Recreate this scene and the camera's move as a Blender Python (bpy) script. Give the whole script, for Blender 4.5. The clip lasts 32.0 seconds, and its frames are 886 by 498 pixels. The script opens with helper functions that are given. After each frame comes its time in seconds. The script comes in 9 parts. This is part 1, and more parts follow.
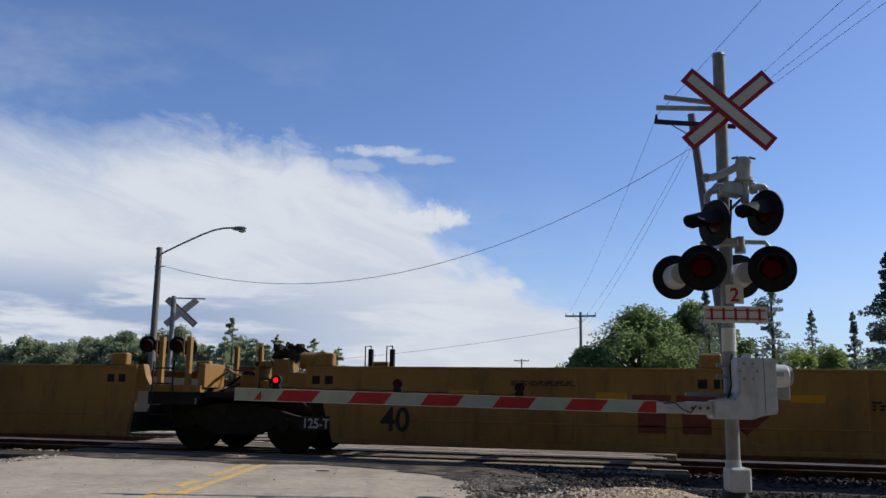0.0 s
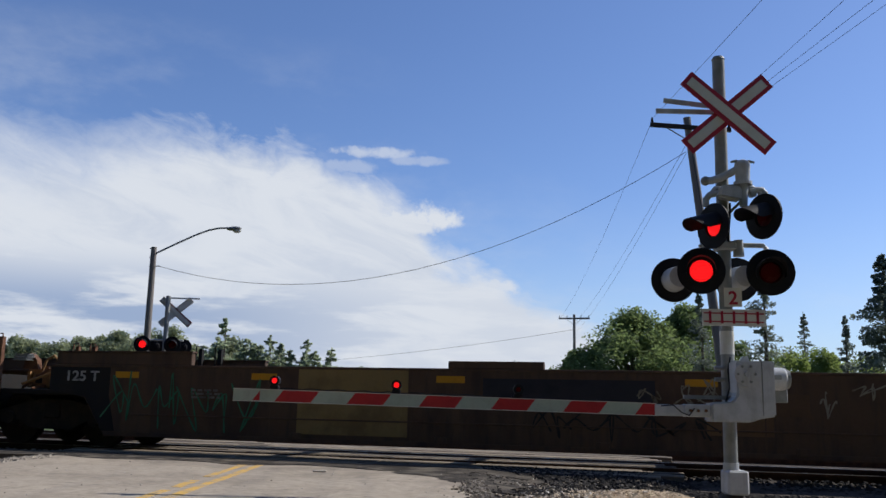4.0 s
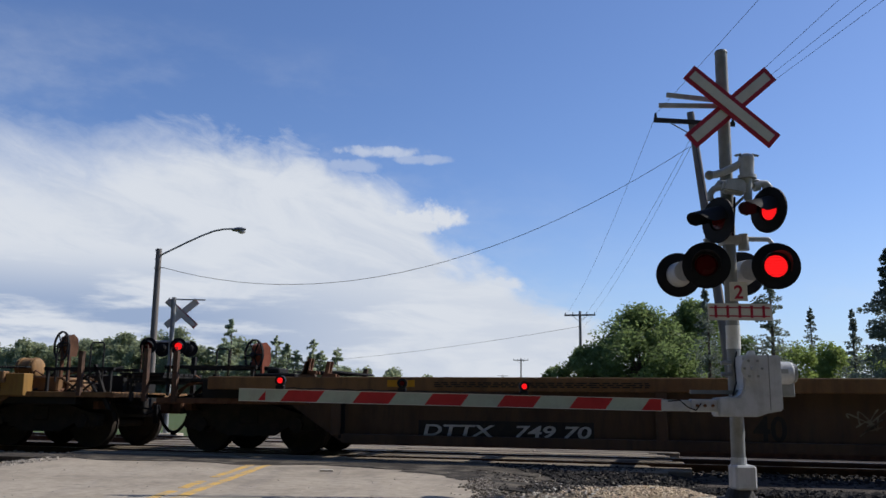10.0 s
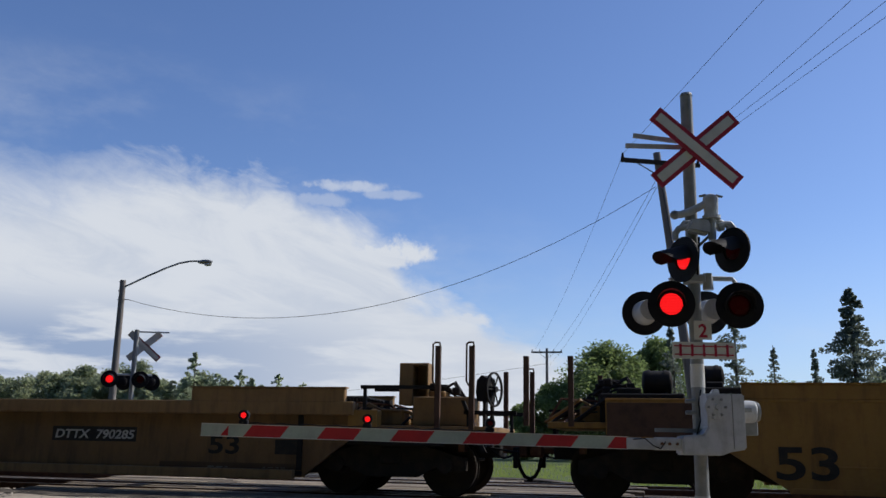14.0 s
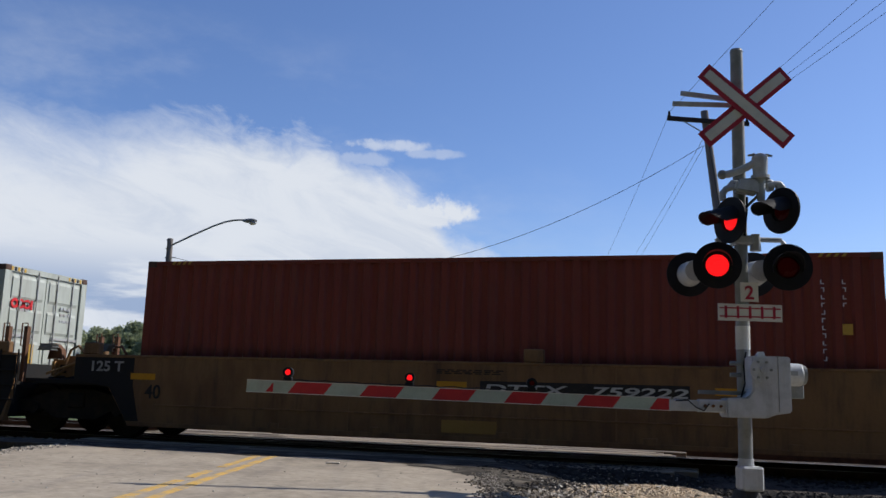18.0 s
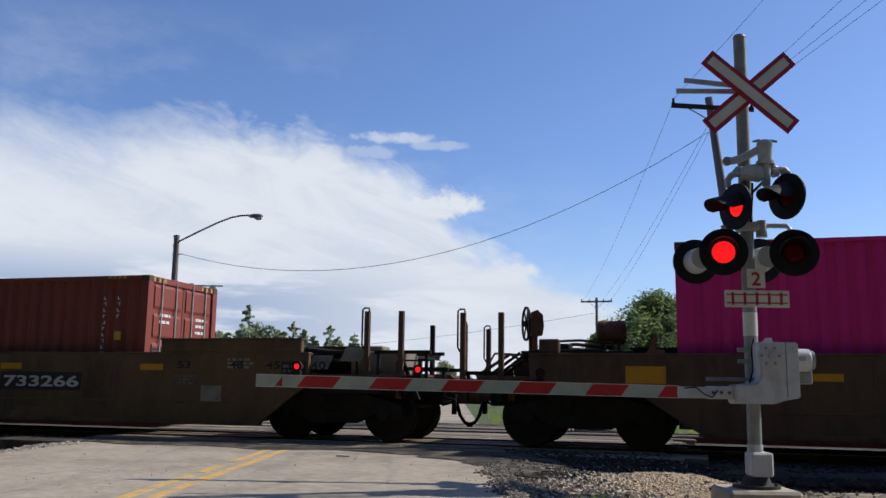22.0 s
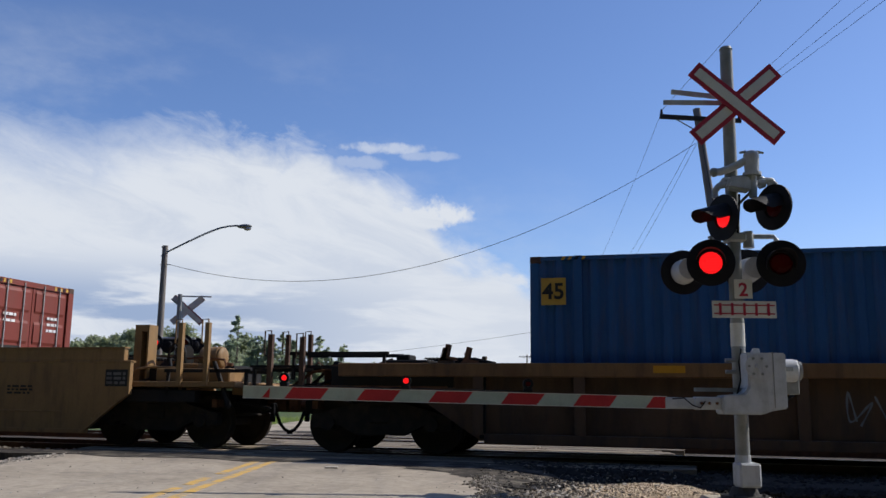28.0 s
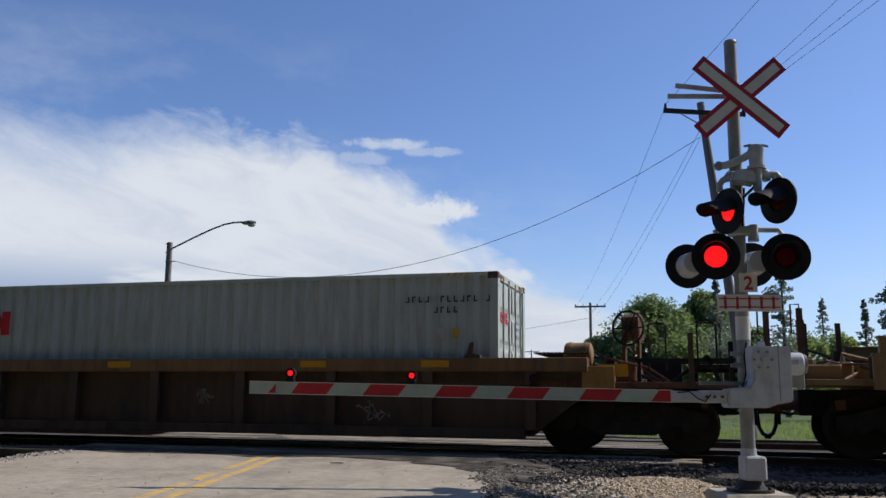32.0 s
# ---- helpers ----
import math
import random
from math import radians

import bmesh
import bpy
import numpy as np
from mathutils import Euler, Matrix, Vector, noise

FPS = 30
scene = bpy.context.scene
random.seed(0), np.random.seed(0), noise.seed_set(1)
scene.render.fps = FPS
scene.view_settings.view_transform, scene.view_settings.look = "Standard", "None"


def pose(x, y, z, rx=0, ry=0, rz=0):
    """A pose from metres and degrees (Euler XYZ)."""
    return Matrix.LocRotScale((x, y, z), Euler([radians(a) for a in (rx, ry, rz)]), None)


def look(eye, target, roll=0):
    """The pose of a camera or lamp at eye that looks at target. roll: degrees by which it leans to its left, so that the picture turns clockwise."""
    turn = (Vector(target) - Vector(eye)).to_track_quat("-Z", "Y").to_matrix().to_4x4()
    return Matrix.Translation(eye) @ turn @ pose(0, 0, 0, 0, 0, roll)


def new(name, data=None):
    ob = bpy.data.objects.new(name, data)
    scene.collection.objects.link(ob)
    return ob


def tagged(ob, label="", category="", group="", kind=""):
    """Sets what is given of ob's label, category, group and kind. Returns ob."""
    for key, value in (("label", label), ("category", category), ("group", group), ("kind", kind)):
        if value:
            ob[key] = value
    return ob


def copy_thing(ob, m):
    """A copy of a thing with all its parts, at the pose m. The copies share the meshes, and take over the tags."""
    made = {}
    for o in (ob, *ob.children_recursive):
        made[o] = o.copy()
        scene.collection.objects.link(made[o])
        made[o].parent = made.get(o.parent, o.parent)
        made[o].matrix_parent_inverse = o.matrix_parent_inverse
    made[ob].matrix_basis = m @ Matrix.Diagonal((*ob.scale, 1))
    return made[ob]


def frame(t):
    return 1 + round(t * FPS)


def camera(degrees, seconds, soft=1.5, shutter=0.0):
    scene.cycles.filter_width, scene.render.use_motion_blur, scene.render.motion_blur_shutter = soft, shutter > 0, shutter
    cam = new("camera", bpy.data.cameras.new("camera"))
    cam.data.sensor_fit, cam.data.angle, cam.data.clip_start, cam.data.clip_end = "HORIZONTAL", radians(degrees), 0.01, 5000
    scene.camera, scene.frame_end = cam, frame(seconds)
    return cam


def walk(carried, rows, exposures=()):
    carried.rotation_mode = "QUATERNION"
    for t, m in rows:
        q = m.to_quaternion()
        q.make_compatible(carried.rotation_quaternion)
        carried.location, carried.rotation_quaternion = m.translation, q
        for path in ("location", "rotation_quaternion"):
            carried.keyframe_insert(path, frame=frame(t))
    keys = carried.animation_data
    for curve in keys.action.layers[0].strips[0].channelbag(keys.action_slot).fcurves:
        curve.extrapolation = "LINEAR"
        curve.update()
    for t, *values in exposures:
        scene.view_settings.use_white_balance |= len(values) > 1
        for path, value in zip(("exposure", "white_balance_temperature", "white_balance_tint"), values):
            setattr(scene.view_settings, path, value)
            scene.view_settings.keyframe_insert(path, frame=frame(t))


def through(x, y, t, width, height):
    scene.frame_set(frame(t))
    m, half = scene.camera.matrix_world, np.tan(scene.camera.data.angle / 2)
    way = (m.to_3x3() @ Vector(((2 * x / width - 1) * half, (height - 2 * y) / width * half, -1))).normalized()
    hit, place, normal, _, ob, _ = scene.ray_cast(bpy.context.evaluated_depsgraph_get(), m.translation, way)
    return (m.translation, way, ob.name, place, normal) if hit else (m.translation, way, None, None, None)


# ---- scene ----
cam = camera(54.0, 32.0)


def held(x, y, z, yaw, pitch, roll):
    return pose(x, y, z, 0, 0, yaw) @ pose(0, 0, 0, 90 + pitch, 0, 0) @ pose(0, 0, 0, 0, 0, roll)


# carried by hand on the road's shoulder: seconds, then x, y, z, yaw, pitch, roll
walk(cam, [
    (0.0, held(0.066, 0.006, 0.904, 15.19, 10.05, 1.00)),
    (0.5, held(0.050, -0.014, 0.904, 14.84, 10.08, 0.83)),
    (1.0, held(0.065, -0.001, 0.903, 15.15, 10.16, 0.99)),
    (1.5, held(0.060, 0.008, 0.903, 15.74, 10.21, 1.39)),
    (2.0, held(0.053, -0.015, 0.903, 16.23, 9.76, 1.64)),
    (2.5, held(0.023, -0.019, 0.905, 15.71, 8.26, 0.70)),
    (3.0, held(0.007, -0.019, 0.900, 14.73, 8.00, 0.69)),
    (3.5, held(0.016, -0.001, 0.908, 14.76, 8.88, 1.16)),
    (4.0, held(0.003, -0.014, 0.901, 14.75, 10.16, 1.28)),
    (4.5, held(0.000, -0.019, 0.902, 14.99, 11.02, 0.83)),
    (6.5, held(0.016, -0.001, 0.898, 14.60, 11.15, 0.04)),
    (7.0, held(0.012, -0.005, 0.898, 14.77, 10.70, -0.25)),
    (7.5, held(0.016, 0.006, 0.896, 15.41, 9.93, -0.41)),
    (8.0, held(0.021, 0.013, 0.900, 16.14, 10.05, -0.48)),
    (8.5, held(0.016, 0.019, 0.901, 15.49, 10.71, -0.14)),
    (9.0, held(0.013, 0.013, 0.898, 15.81, 10.61, 0.01)),
    (9.5, held(0.018, 0.010, 0.898, 15.58, 10.38, 0.14)),
    (10.0, held(0.009, 0.007, 0.896, 15.08, 10.05, 0.63)),
    (10.5, held(0.011, 0.008, 0.900, 14.36, 11.27, 0.83)),
    (11.0, held(0.020, -0.007, 0.893, 13.44, 12.31, 0.85)),
    (11.5, held(0.022, -0.026, 0.895, 14.15, 11.81, 0.61)),
    (12.0, held(0.019, -0.024, 0.899, 14.43, 10.99, 0.76)),
    (12.5, held(0.007, -0.028, 0.890, 14.29, 11.07, 1.12)),
    (13.0, held(0.005, -0.021, 0.886, 14.28, 11.62, 1.40)),
    (13.5, held(0.010, -0.017, 0.893, 13.48, 12.33, 1.39)),
    (14.0, held(0.014, -0.006, 0.893, 12.98, 12.42, 1.03)),
    (14.5, held(0.011, -0.015, 0.900, 14.07, 12.20, 1.39)),
    (15.0, held(0.007, 0.005, 0.897, 14.94, 11.06, 1.39)),
    (15.5, held(0.007, 0.006, 0.913, 15.47, 10.45, 0.94)),
    (17.5, held(0.014, 0.017, 0.902, 16.27, 9.88, 1.47)),
    (18.0, held(0.009, 0.018, 0.900, 15.76, 9.69, 1.79)),
    (18.5, held(0.009, 0.009, 0.901, 15.54, 9.43, 1.65)),
    (19.0, held(0.003, 0.022, 0.899, 15.46, 9.99, 1.84)),
    (19.5, held(-0.004, 0.023, 0.898, 15.14, 10.06, 1.82)),
    (20.0, held(-0.002, 0.014, 0.899, 15.26, 9.30, 1.49)),
    (20.5, held(-0.000, 0.000, 0.896, 15.50, 9.00, 1.30)),
    (21.0, held(0.003, 0.007, 0.890, 15.69, 8.97, 1.17)),
    (21.5, held(0.008, 0.004, 0.893, 15.81, 9.03, 0.92)),
    (22.0, held(0.016, 0.005, 0.900, 16.16, 9.13, 0.81)),
    (22.5, held(0.012, 0.002, 0.898, 16.78, 9.21, 0.68)),
    (23.0, held(0.018, -0.008, 0.894, 16.71, 9.64, 0.89)),
    (23.5, held(0.016, -0.010, 0.895, 16.65, 9.69, 1.17)),
    (24.0, held(0.012, -0.002, 0.893, 16.60, 9.21, 1.07)),
    (24.5, held(0.015, -0.002, 0.898, 16.64, 9.09, 1.07)),
    (25.0, held(0.019, 0.002, 0.897, 16.50, 9.51, 0.86)),
    (25.5, held(0.024, -0.004, 0.900, 15.55, 9.83, 0.68)),
    (27.5, held(0.031, 0.015, 0.908, 15.56, 10.16, 0.68)),
    (28.0, held(0.032, 0.014, 0.906, 15.49, 9.82, 0.69)),
    (28.5, held(0.027, -0.001, 0.901, 15.66, 9.27, 0.56)),
    (29.0, held(0.026, -0.004, 0.898, 16.31, 9.13, 0.38)),
    (29.5, held(0.030, -0.010, 0.895, 16.71, 9.11, 0.35)),
    (30.0, held(0.030, -0.013, 0.888, 16.87, 9.31, 0.13)),
    (30.5, held(0.029, -0.013, 0.888, 16.88, 8.92, -0.07)),
    (31.0, held(0.027, -0.013, 0.891, 16.75, 8.69, -0.06)),
    (31.5, held(0.024, -0.009, 0.897, 16.03, 9.26, 0.04)),
    (32.0, held(0.024, -0.004, 0.898, 15.74, 9.52, 0.45)),
], exposures=[(0.0, -0.10), (3.0, -0.06), (4.5, -0.08), (7.0, -0.15), (8.0, 0.0), (9.0, -0.04), (11.0, -0.12), (12.0, -0.07), (13.5, -0.15), (15.0, -0.10), (18.0, -0.02), (20.0, 0.04), (22.0, 0.02), (23.0, 0.10), (24.0, -0.04), (25.0, 0.0), (28.0, -0.03), (29.0, 0.05), (30.0, 0.05), (31.0, -0.05), (32.0, -0.05)])

# ---- world, sun, exposure ----
SUN_TO = Vector((0.97, 0.68, 1.0)).normalized()
sun_data = bpy.data.lights.new("sun", "SUN")
sun_data.energy, sun_data.angle, sun_data.color = 5.0, radians(0.5), (1.0, 0.95, 0.88)
sun = new("sun", sun_data)
sun.matrix_world = look(SUN_TO * 200, (0, 0, 0))


class Nodes:
    """Short hand for node trees."""

    def __init__(self, tree, fresh=True):
        self.t = tree
        if fresh:
            tree.nodes.clear()

    def n(self, kind):
        return self.t.nodes.new(kind)

    def link(self, a, b):
        self.t.links.new(a, b)

    def math(self, op, a, b=None, c=None, clamp=False):
        node = self.t.nodes.new("ShaderNodeMath")
        node.operation, node.use_clamp = op, clamp
        for i, v in enumerate((a, b, c)):
            if v is None:
                continue
            if isinstance(v, (int, float)):
                node.inputs[i].default_value = v
            else:
                self.link(v, node.inputs[i])
        return node.outputs[0]

    def mix(self, f, a, b, blend="MIX"):
        node = self.t.nodes.new("ShaderNodeMix")
        node.data_type, node.blend_type = "RGBA", blend
        for sock, v in ((node.inputs[0], f), (node.inputs[6], a), (node.inputs[7], b)):
            if isinstance(v, (int, float)):
                sock.default_value = v
            elif isinstance(v, (tuple, list)):
                sock.default_value = (*v[:3], 1)
            else:
                self.link(v, sock)
        return node.outputs[2]

    def noise(self, vec, scale, detail=4, rough=0.55, stretch=None, seed=(0, 0, 0), swirl=0.0):
        if stretch is not None or seed != (0, 0, 0):
            m = self.t.nodes.new("ShaderNodeMapping")
            m.inputs["Scale"].default_value = stretch or (1, 1, 1)
            m.inputs["Location"].default_value = seed
            self.link(vec, m.inputs["Vector"])
            vec = m.outputs[0]
        node = self.t.nodes.new("ShaderNodeTexNoise")
        node.inputs["Scale"].default_value, node.inputs["Detail"].default_value, node.inputs["Roughness"].default_value = scale, detail, rough
        node.inputs["Distortion"].default_value = swirl
        self.link(vec, node.inputs["Vector"])
        return node.outputs[0]

    def ramp(self, v, lo, hi):
        node = self.t.nodes.new("ShaderNodeMapRange")
        node.interpolation_type = "SMOOTHSTEP"
        node.inputs[1].default_value, node.inputs[2].default_value = lo, hi
        self.link(v, node.inputs[0])
        return node.outputs[0]


# sky: clear above, one bank of cloud whose edge falls from the north-west to the horizon
world = bpy.data.worlds.new("world")
scene.world = world
world.use_nodes = True
W = Nodes(world.node_tree)
sky = W.t.nodes.new("ShaderNodeTexSky")
sky.sky_type, sky.sun_disc = "NISHITA", False
sky.sun_elevation, sky.sun_rotation = math.asin(SUN_TO.z), math.atan2(SUN_TO.x, SUN_TO.y)
sky.altitude, sky.air_density, sky.dust_density, sky.ozone_density = 200, 1.0, 0.6, 2.5
tc = W.t.nodes.new("ShaderNodeTexCoord").outputs["Generated"]
sep = W.t.nodes.new("ShaderNodeSeparateXYZ")
W.link(tc, sep.inputs[0])
az = W.math("ARCTAN2", sep.outputs[0], sep.outputs[1])
el = W.math("ARCSINE", sep.outputs[2])
comb = W.t.nodes.new("ShaderNodeCombineXYZ")
W.link(az, comb.inputs[0])
W.link(el, comb.inputs[1])
dirv = comb.outputs[0]
# height of the cloud's upper edge by azimuth, all the way round
edge = W.t.nodes.new("ShaderNodeFloatCurve")
CLOUD_EDGE = [(-180, 0), (-110, 2), (-80, 12), (-60, 16.5), (-43, 16.6), (-39, 16.4), (-35, 17.3), (-32, 17.2), (-29.5, 16.6), (-26, 16.2), (-23, 15.6), (-20.4, 14.8), (-18.3, 13.9), (-16.6, 12.5), (-15.6, 10.6), (-13.6, 9.4), (-11.2, 8.4), (-9.8, 7.2), (-7, 6.2), (-3, 4.6), (4, 3.4), (20, 2.2), (60, 0), (180, 0)]
curve = edge.mapping.curves[0]
for i, (a, e) in enumerate(CLOUD_EDGE):
    x, y = (a + 180) / 360, e / 30
    if i == 0:
        curve.points[0].location = (x, y)
    elif i == len(CLOUD_EDGE) - 1:
        curve.points[-1].location = (x, y)
    else:
        curve.points.new(x, y)
edge.mapping.update()
W.link(W.math("MULTIPLY_ADD", az, 0.5 / math.pi, 0.5, clamp=True), edge.inputs["Value"])
top = W.math("MULTIPLY", edge.outputs[0], radians(30))
slant = W.t.nodes.new("ShaderNodeMapping")
slant.inputs["Rotation"].default_value = (0, 0, radians(13))
W.link(dirv, slant.inputs["Vector"])
drift = slant.outputs[0]
big = W.math("MULTIPLY_ADD", W.noise(drift, 12, 9, 0.62, (0.75, 1.25, 1), swirl=0.5), 0.070, -0.035)
wisp = W.math("MULTIPLY_ADD", W.noise(drift, 30, 8, 0.66, (0.7, 1.4, 1), (3, 1, 0), swirl=0.8), 0.046, -0.023)
depth_in = W.math("SUBTRACT", W.math("ADD", W.math("ADD", top, big), wisp), el)
soft = W.math("MULTIPLY_ADD", W.ramp(az, -0.66, -0.50), -0.048, 0.084)
body = W.math("SMOOTH_MIN", W.math("MAXIMUM", W.math("DIVIDE", W.math("ADD", depth_in, 0.012), soft), 0.0), 1.0, 0.35)
# loose puffs and lobes beyond the edge
puffs = None
lobe_noise = W.math("MULTIPLY", W.math("SUBTRACT", W.noise(dirv, 42, 6, 0.6), 0.5), 2.6)
for pa_deg, pe_deg, wa, we, dense in ((-19.4, 16.35, 3.4, 0.50, 0.62), (-16.6, 15.9, 2.4, 0.40, 0.42), (-21.2, 15.3, 2.4, 0.6, 0.4), (-14.9, 12.1, 1.8, 1.0, 1.0), (-17.0, 12.0, 2.5, 1.5, 1.0), (-10.8, 7.6, 1.6, 0.9, 0.9)):
    pa = W.math("MULTIPLY", W.math("SUBTRACT", az, radians(pa_deg)), 1 / radians(wa))
    pe = W.math("MULTIPLY", W.math("SUBTRACT", el, radians(pe_deg)), 1 / radians(we))
    pr = W.math("ADD", W.math("MULTIPLY", pa, pa), W.math("MULTIPLY", pe, pe))
    one = W.math("MULTIPLY", W.ramp(W.math("SUBTRACT", W.math("ADD", 0.95, lobe_noise), pr), 0.0, 0.9), dense)
    puffs = one if puffs is None else W.math("MAXIMUM", puffs, one)
veil = W.math("MULTIPLY", W.ramp(W.noise(dirv, 5, 6, 0.6, (1, 2.2, 1), (7, 2, 0)), 0.42, 0.75), W.ramp(depth_in, -0.16, 0.02))
cover = W.math("MAXIMUM", W.math("MAXIMUM", body, puffs), W.math("MULTIPLY", veil, 0.35))
# layered grey-blue bands low in the bank, strongest to the west
west = W.math("SUBTRACT", 1.0, W.ramp(az, -0.62, -0.20))
low = W.math("MULTIPLY", W.ramp(W.noise(dirv, 6.5, 7, 0.58, (0.7, 3.6, 1), (1, 5, 0)), 0.42, 0.58), W.math("SUBTRACT", 1.0, W.ramp(el, 0.090, 0.170)))
low = W.math("MULTIPLY", low, W.math("MULTIPLY_ADD", west, 0.80, 0.20))
thin = W.math("MULTIPLY", W.ramp(W.noise(drift, 9, 9, 0.64, (0.75, 2.3, 1), (4, 9, 0), swirl=0.7), 0.42, 0.74), 0.30)
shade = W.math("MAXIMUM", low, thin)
cloud_col = W.mix(shade, (0.73, 0.775, 0.85), (0.33, 0.43, 0.63))
hz = W.math("SUBTRACT", 1.0, W.ramp(el, -0.02, 0.26))
sky_lit = W.mix(1.0, sky.outputs[0], (0.093, 0.106, 0.138), "MULTIPLY")
sky_hazy = W.mix(W.math("MULTIPLY", hz, 0.38), sky_lit, (0.56, 0.72, 0.95))
colour = W.mix(cover, sky_hazy, cloud_col)
bg = W.n("ShaderNodeBackground")
W.link(colour, bg.inputs[0])
bg.inputs[1].default_value = 1.0
out = W.n("ShaderNodeOutputWorld")
W.link(bg.outputs[0], out.inputs[0])


# ---- materials ----
def surface(name, colour, rough=0.6, metal=0.0, second=None, amount=0.5, scale=3.0, stretch=None, fine=0.12, bump=0.15, grime=None, grime_amount=0.0, glow=None, spread=0.0, coords="Object", shine=0.25):
    """A painted, worn or natural surface: a base colour that varies at two scales, a second colour in patches, streaks of grime, and relief."""
    m = bpy.data.materials.new(name)
    m.use_nodes = True
    N = Nodes(m.node_tree)
    vec = N.t.nodes.new("ShaderNodeTexCoord").outputs[coords]
    patches = N.ramp(N.noise(vec, scale, 5, 0.6, stretch), 0.42, 0.68)
    grain = N.noise(vec, scale * 14, 4, 0.6)
    col = N.mix(N.math("MULTIPLY", patches, amount), colour, second or [c * 0.7 for c in colour])
    if grime:
        streak = N.ramp(N.noise(vec, 2.6, 5, 0.65, (2.2, 2.2, 0.35), (5, 3, 1)), 0.45, 0.72)
        col = N.mix(N.math("MULTIPLY", streak, grime_amount), col, grime)
    val = N.math("MULTIPLY_ADD", grain, fine * 2, 1 - fine)
    if spread:
        info = N.t.nodes.new("ShaderNodeObjectInfo")
        val = N.math("MULTIPLY", val, N.math("MULTIPLY_ADD", info.outputs["Random"], spread * 2, 1 - spread))
    hsv = N.t.nodes.new("ShaderNodeHueSaturation")
    N.link(val, hsv.inputs["Value"])
    N.link(col, hsv.inputs["Color"])
    b = N.t.nodes.new("ShaderNodeBsdfPrincipled")
    N.link(hsv.outputs[0], b.inputs["Base Color"])
    b.inputs["Metallic"].default_value = metal
    b.inputs["Specular IOR Level"].default_value = shine
    N.link(N.math("MULTIPLY_ADD", patches, 0.15, rough - 0.05, clamp=True), b.inputs["Roughness"])
    if bump:
        bn = N.t.nodes.new("ShaderNodeBump")
        bn.inputs["Strength"].default_value, bn.inputs["Distance"].default_value = bump, 0.02
        N.link(N.math("ADD", grain, patches), bn.inputs["Height"])
        N.link(bn.outputs[0], b.inputs["Normal"])
    if glow:
        b.inputs["Emission Color"].default_value = (*glow[:3], 1)
        b.inputs["Emission Strength"].default_value = glow[3]
    o = N.t.nodes.new("ShaderNodeOutputMaterial")
    N.link(b.outputs[0], o.inputs[0])
    return m


SOOT = (0.035, 0.030, 0.026)
CAR_PAINT = {
    "yellow": surface("car_yellow", (0.29, 0.162, 0.044), 0.55, 0, (0.215, 0.115, 0.033), 0.7, 1.0, (1, 1, 0.5), grime=SOOT, grime_amount=0.30),
    "fresh": surface("car_fresh_yellow", (0.258, 0.155, 0.066), 0.55, 0, (0.200, 0.122, 0.058), 0.5, 1.0, grime=SOOT, grime_amount=0.35),
    # the fresh yellow darkened for shade between ribs, with heavier grime streaks
    "fresh_shade": surface("car_fresh_yellow_shade", (0.190, 0.112, 0.050), 0.65, 0, (0.130, 0.080, 0.042), 0.7, 1.2, (1, 1, 0.5), grime=SOOT, grime_amount=0.45),
    "ochre": surface("car_ochre", (0.203, 0.112, 0.048), 0.6, 0, (0.125, 0.064, 0.031), 0.7, 1.6, (1, 1, 0.4), grime=SOOT, grime_amount=0.45),
    "umber": surface("car_umber", (0.122, 0.074, 0.036), 0.6, 0, (0.066, 0.042, 0.027), 0.85, 0.8, (1, 1, 0.7), fine=0.2, grime=(0.17, 0.105, 0.038), grime_amount=0.4),
    "brown": surface("car_brown", (0.093, 0.055, 0.034), 0.65, 0, (0.057, 0.036, 0.026), 0.7, 1.6, (1, 1, 0.4), grime=SOOT, grime_amount=0.5),
}
BLACK = surface("black_steel", (0.020, 0.020, 0.021), 0.75, 0.0, (0.036, 0.030, 0.025), 0.5, 3, shine=0.12)
TRUCK = surface("truck_grime", (0.028, 0.025, 0.022), 0.85, 0.0, (0.056, 0.043, 0.033), 0.6, 4, shine=0.08)
WHEEL = surface("wheel_steel", (0.034, 0.028, 0.024), 0.65, 0.0, (0.06, 0.045, 0.034), 0.6, 5, shine=0.15)
RUSTY = surface("rusty_steel", (0.140, 0.066, 0.036), 0.8, 0.0, (0.065, 0.031, 0.020), 0.7, 6)
REFLECT = surface("reflector_yellow", (0.52, 0.25, 0.02), 0.35, 0, (0.26, 0.12, 0.02), 0.6, 1.3, bump=0)
WHITE_INK = surface("white_stencil", (0.50, 0.50, 0.48), 0.6, 0, (0.30, 0.29, 0.27), 0.6, 9, bump=0)
BLACK_INK = surface("black_stencil", (0.020, 0.020, 0.020), 0.6, 0, (0.05, 0.04, 0.03), 0.6, 9, bump=0)
RED_INK = surface("dark_red_stencil", (0.15, 0.036, 0.024), 0.6, 0, (0.10, 0.030, 0.02), 0.6, 5, bump=0)

# ---- mesh helpers ----
MESHES = {}


def box(bm, x0, x1, y0, y1, z0, z1, bevel=0.0):
    made = bmesh.ops.create_cube(bm, size=1.0, matrix=Matrix.Translation(((x0 + x1) / 2, (y0 + y1) / 2, (z0 + z1) / 2)) @ Matrix.Diagonal((x1 - x0, y1 - y0, z1 - z0, 1)))
    if bevel:
        edges = list({e for v in made["verts"] for e in v.link_edges})
        bmesh.ops.bevel(bm, geom=edges, offset=bevel, segments=1, affect="EDGES")
    return bm


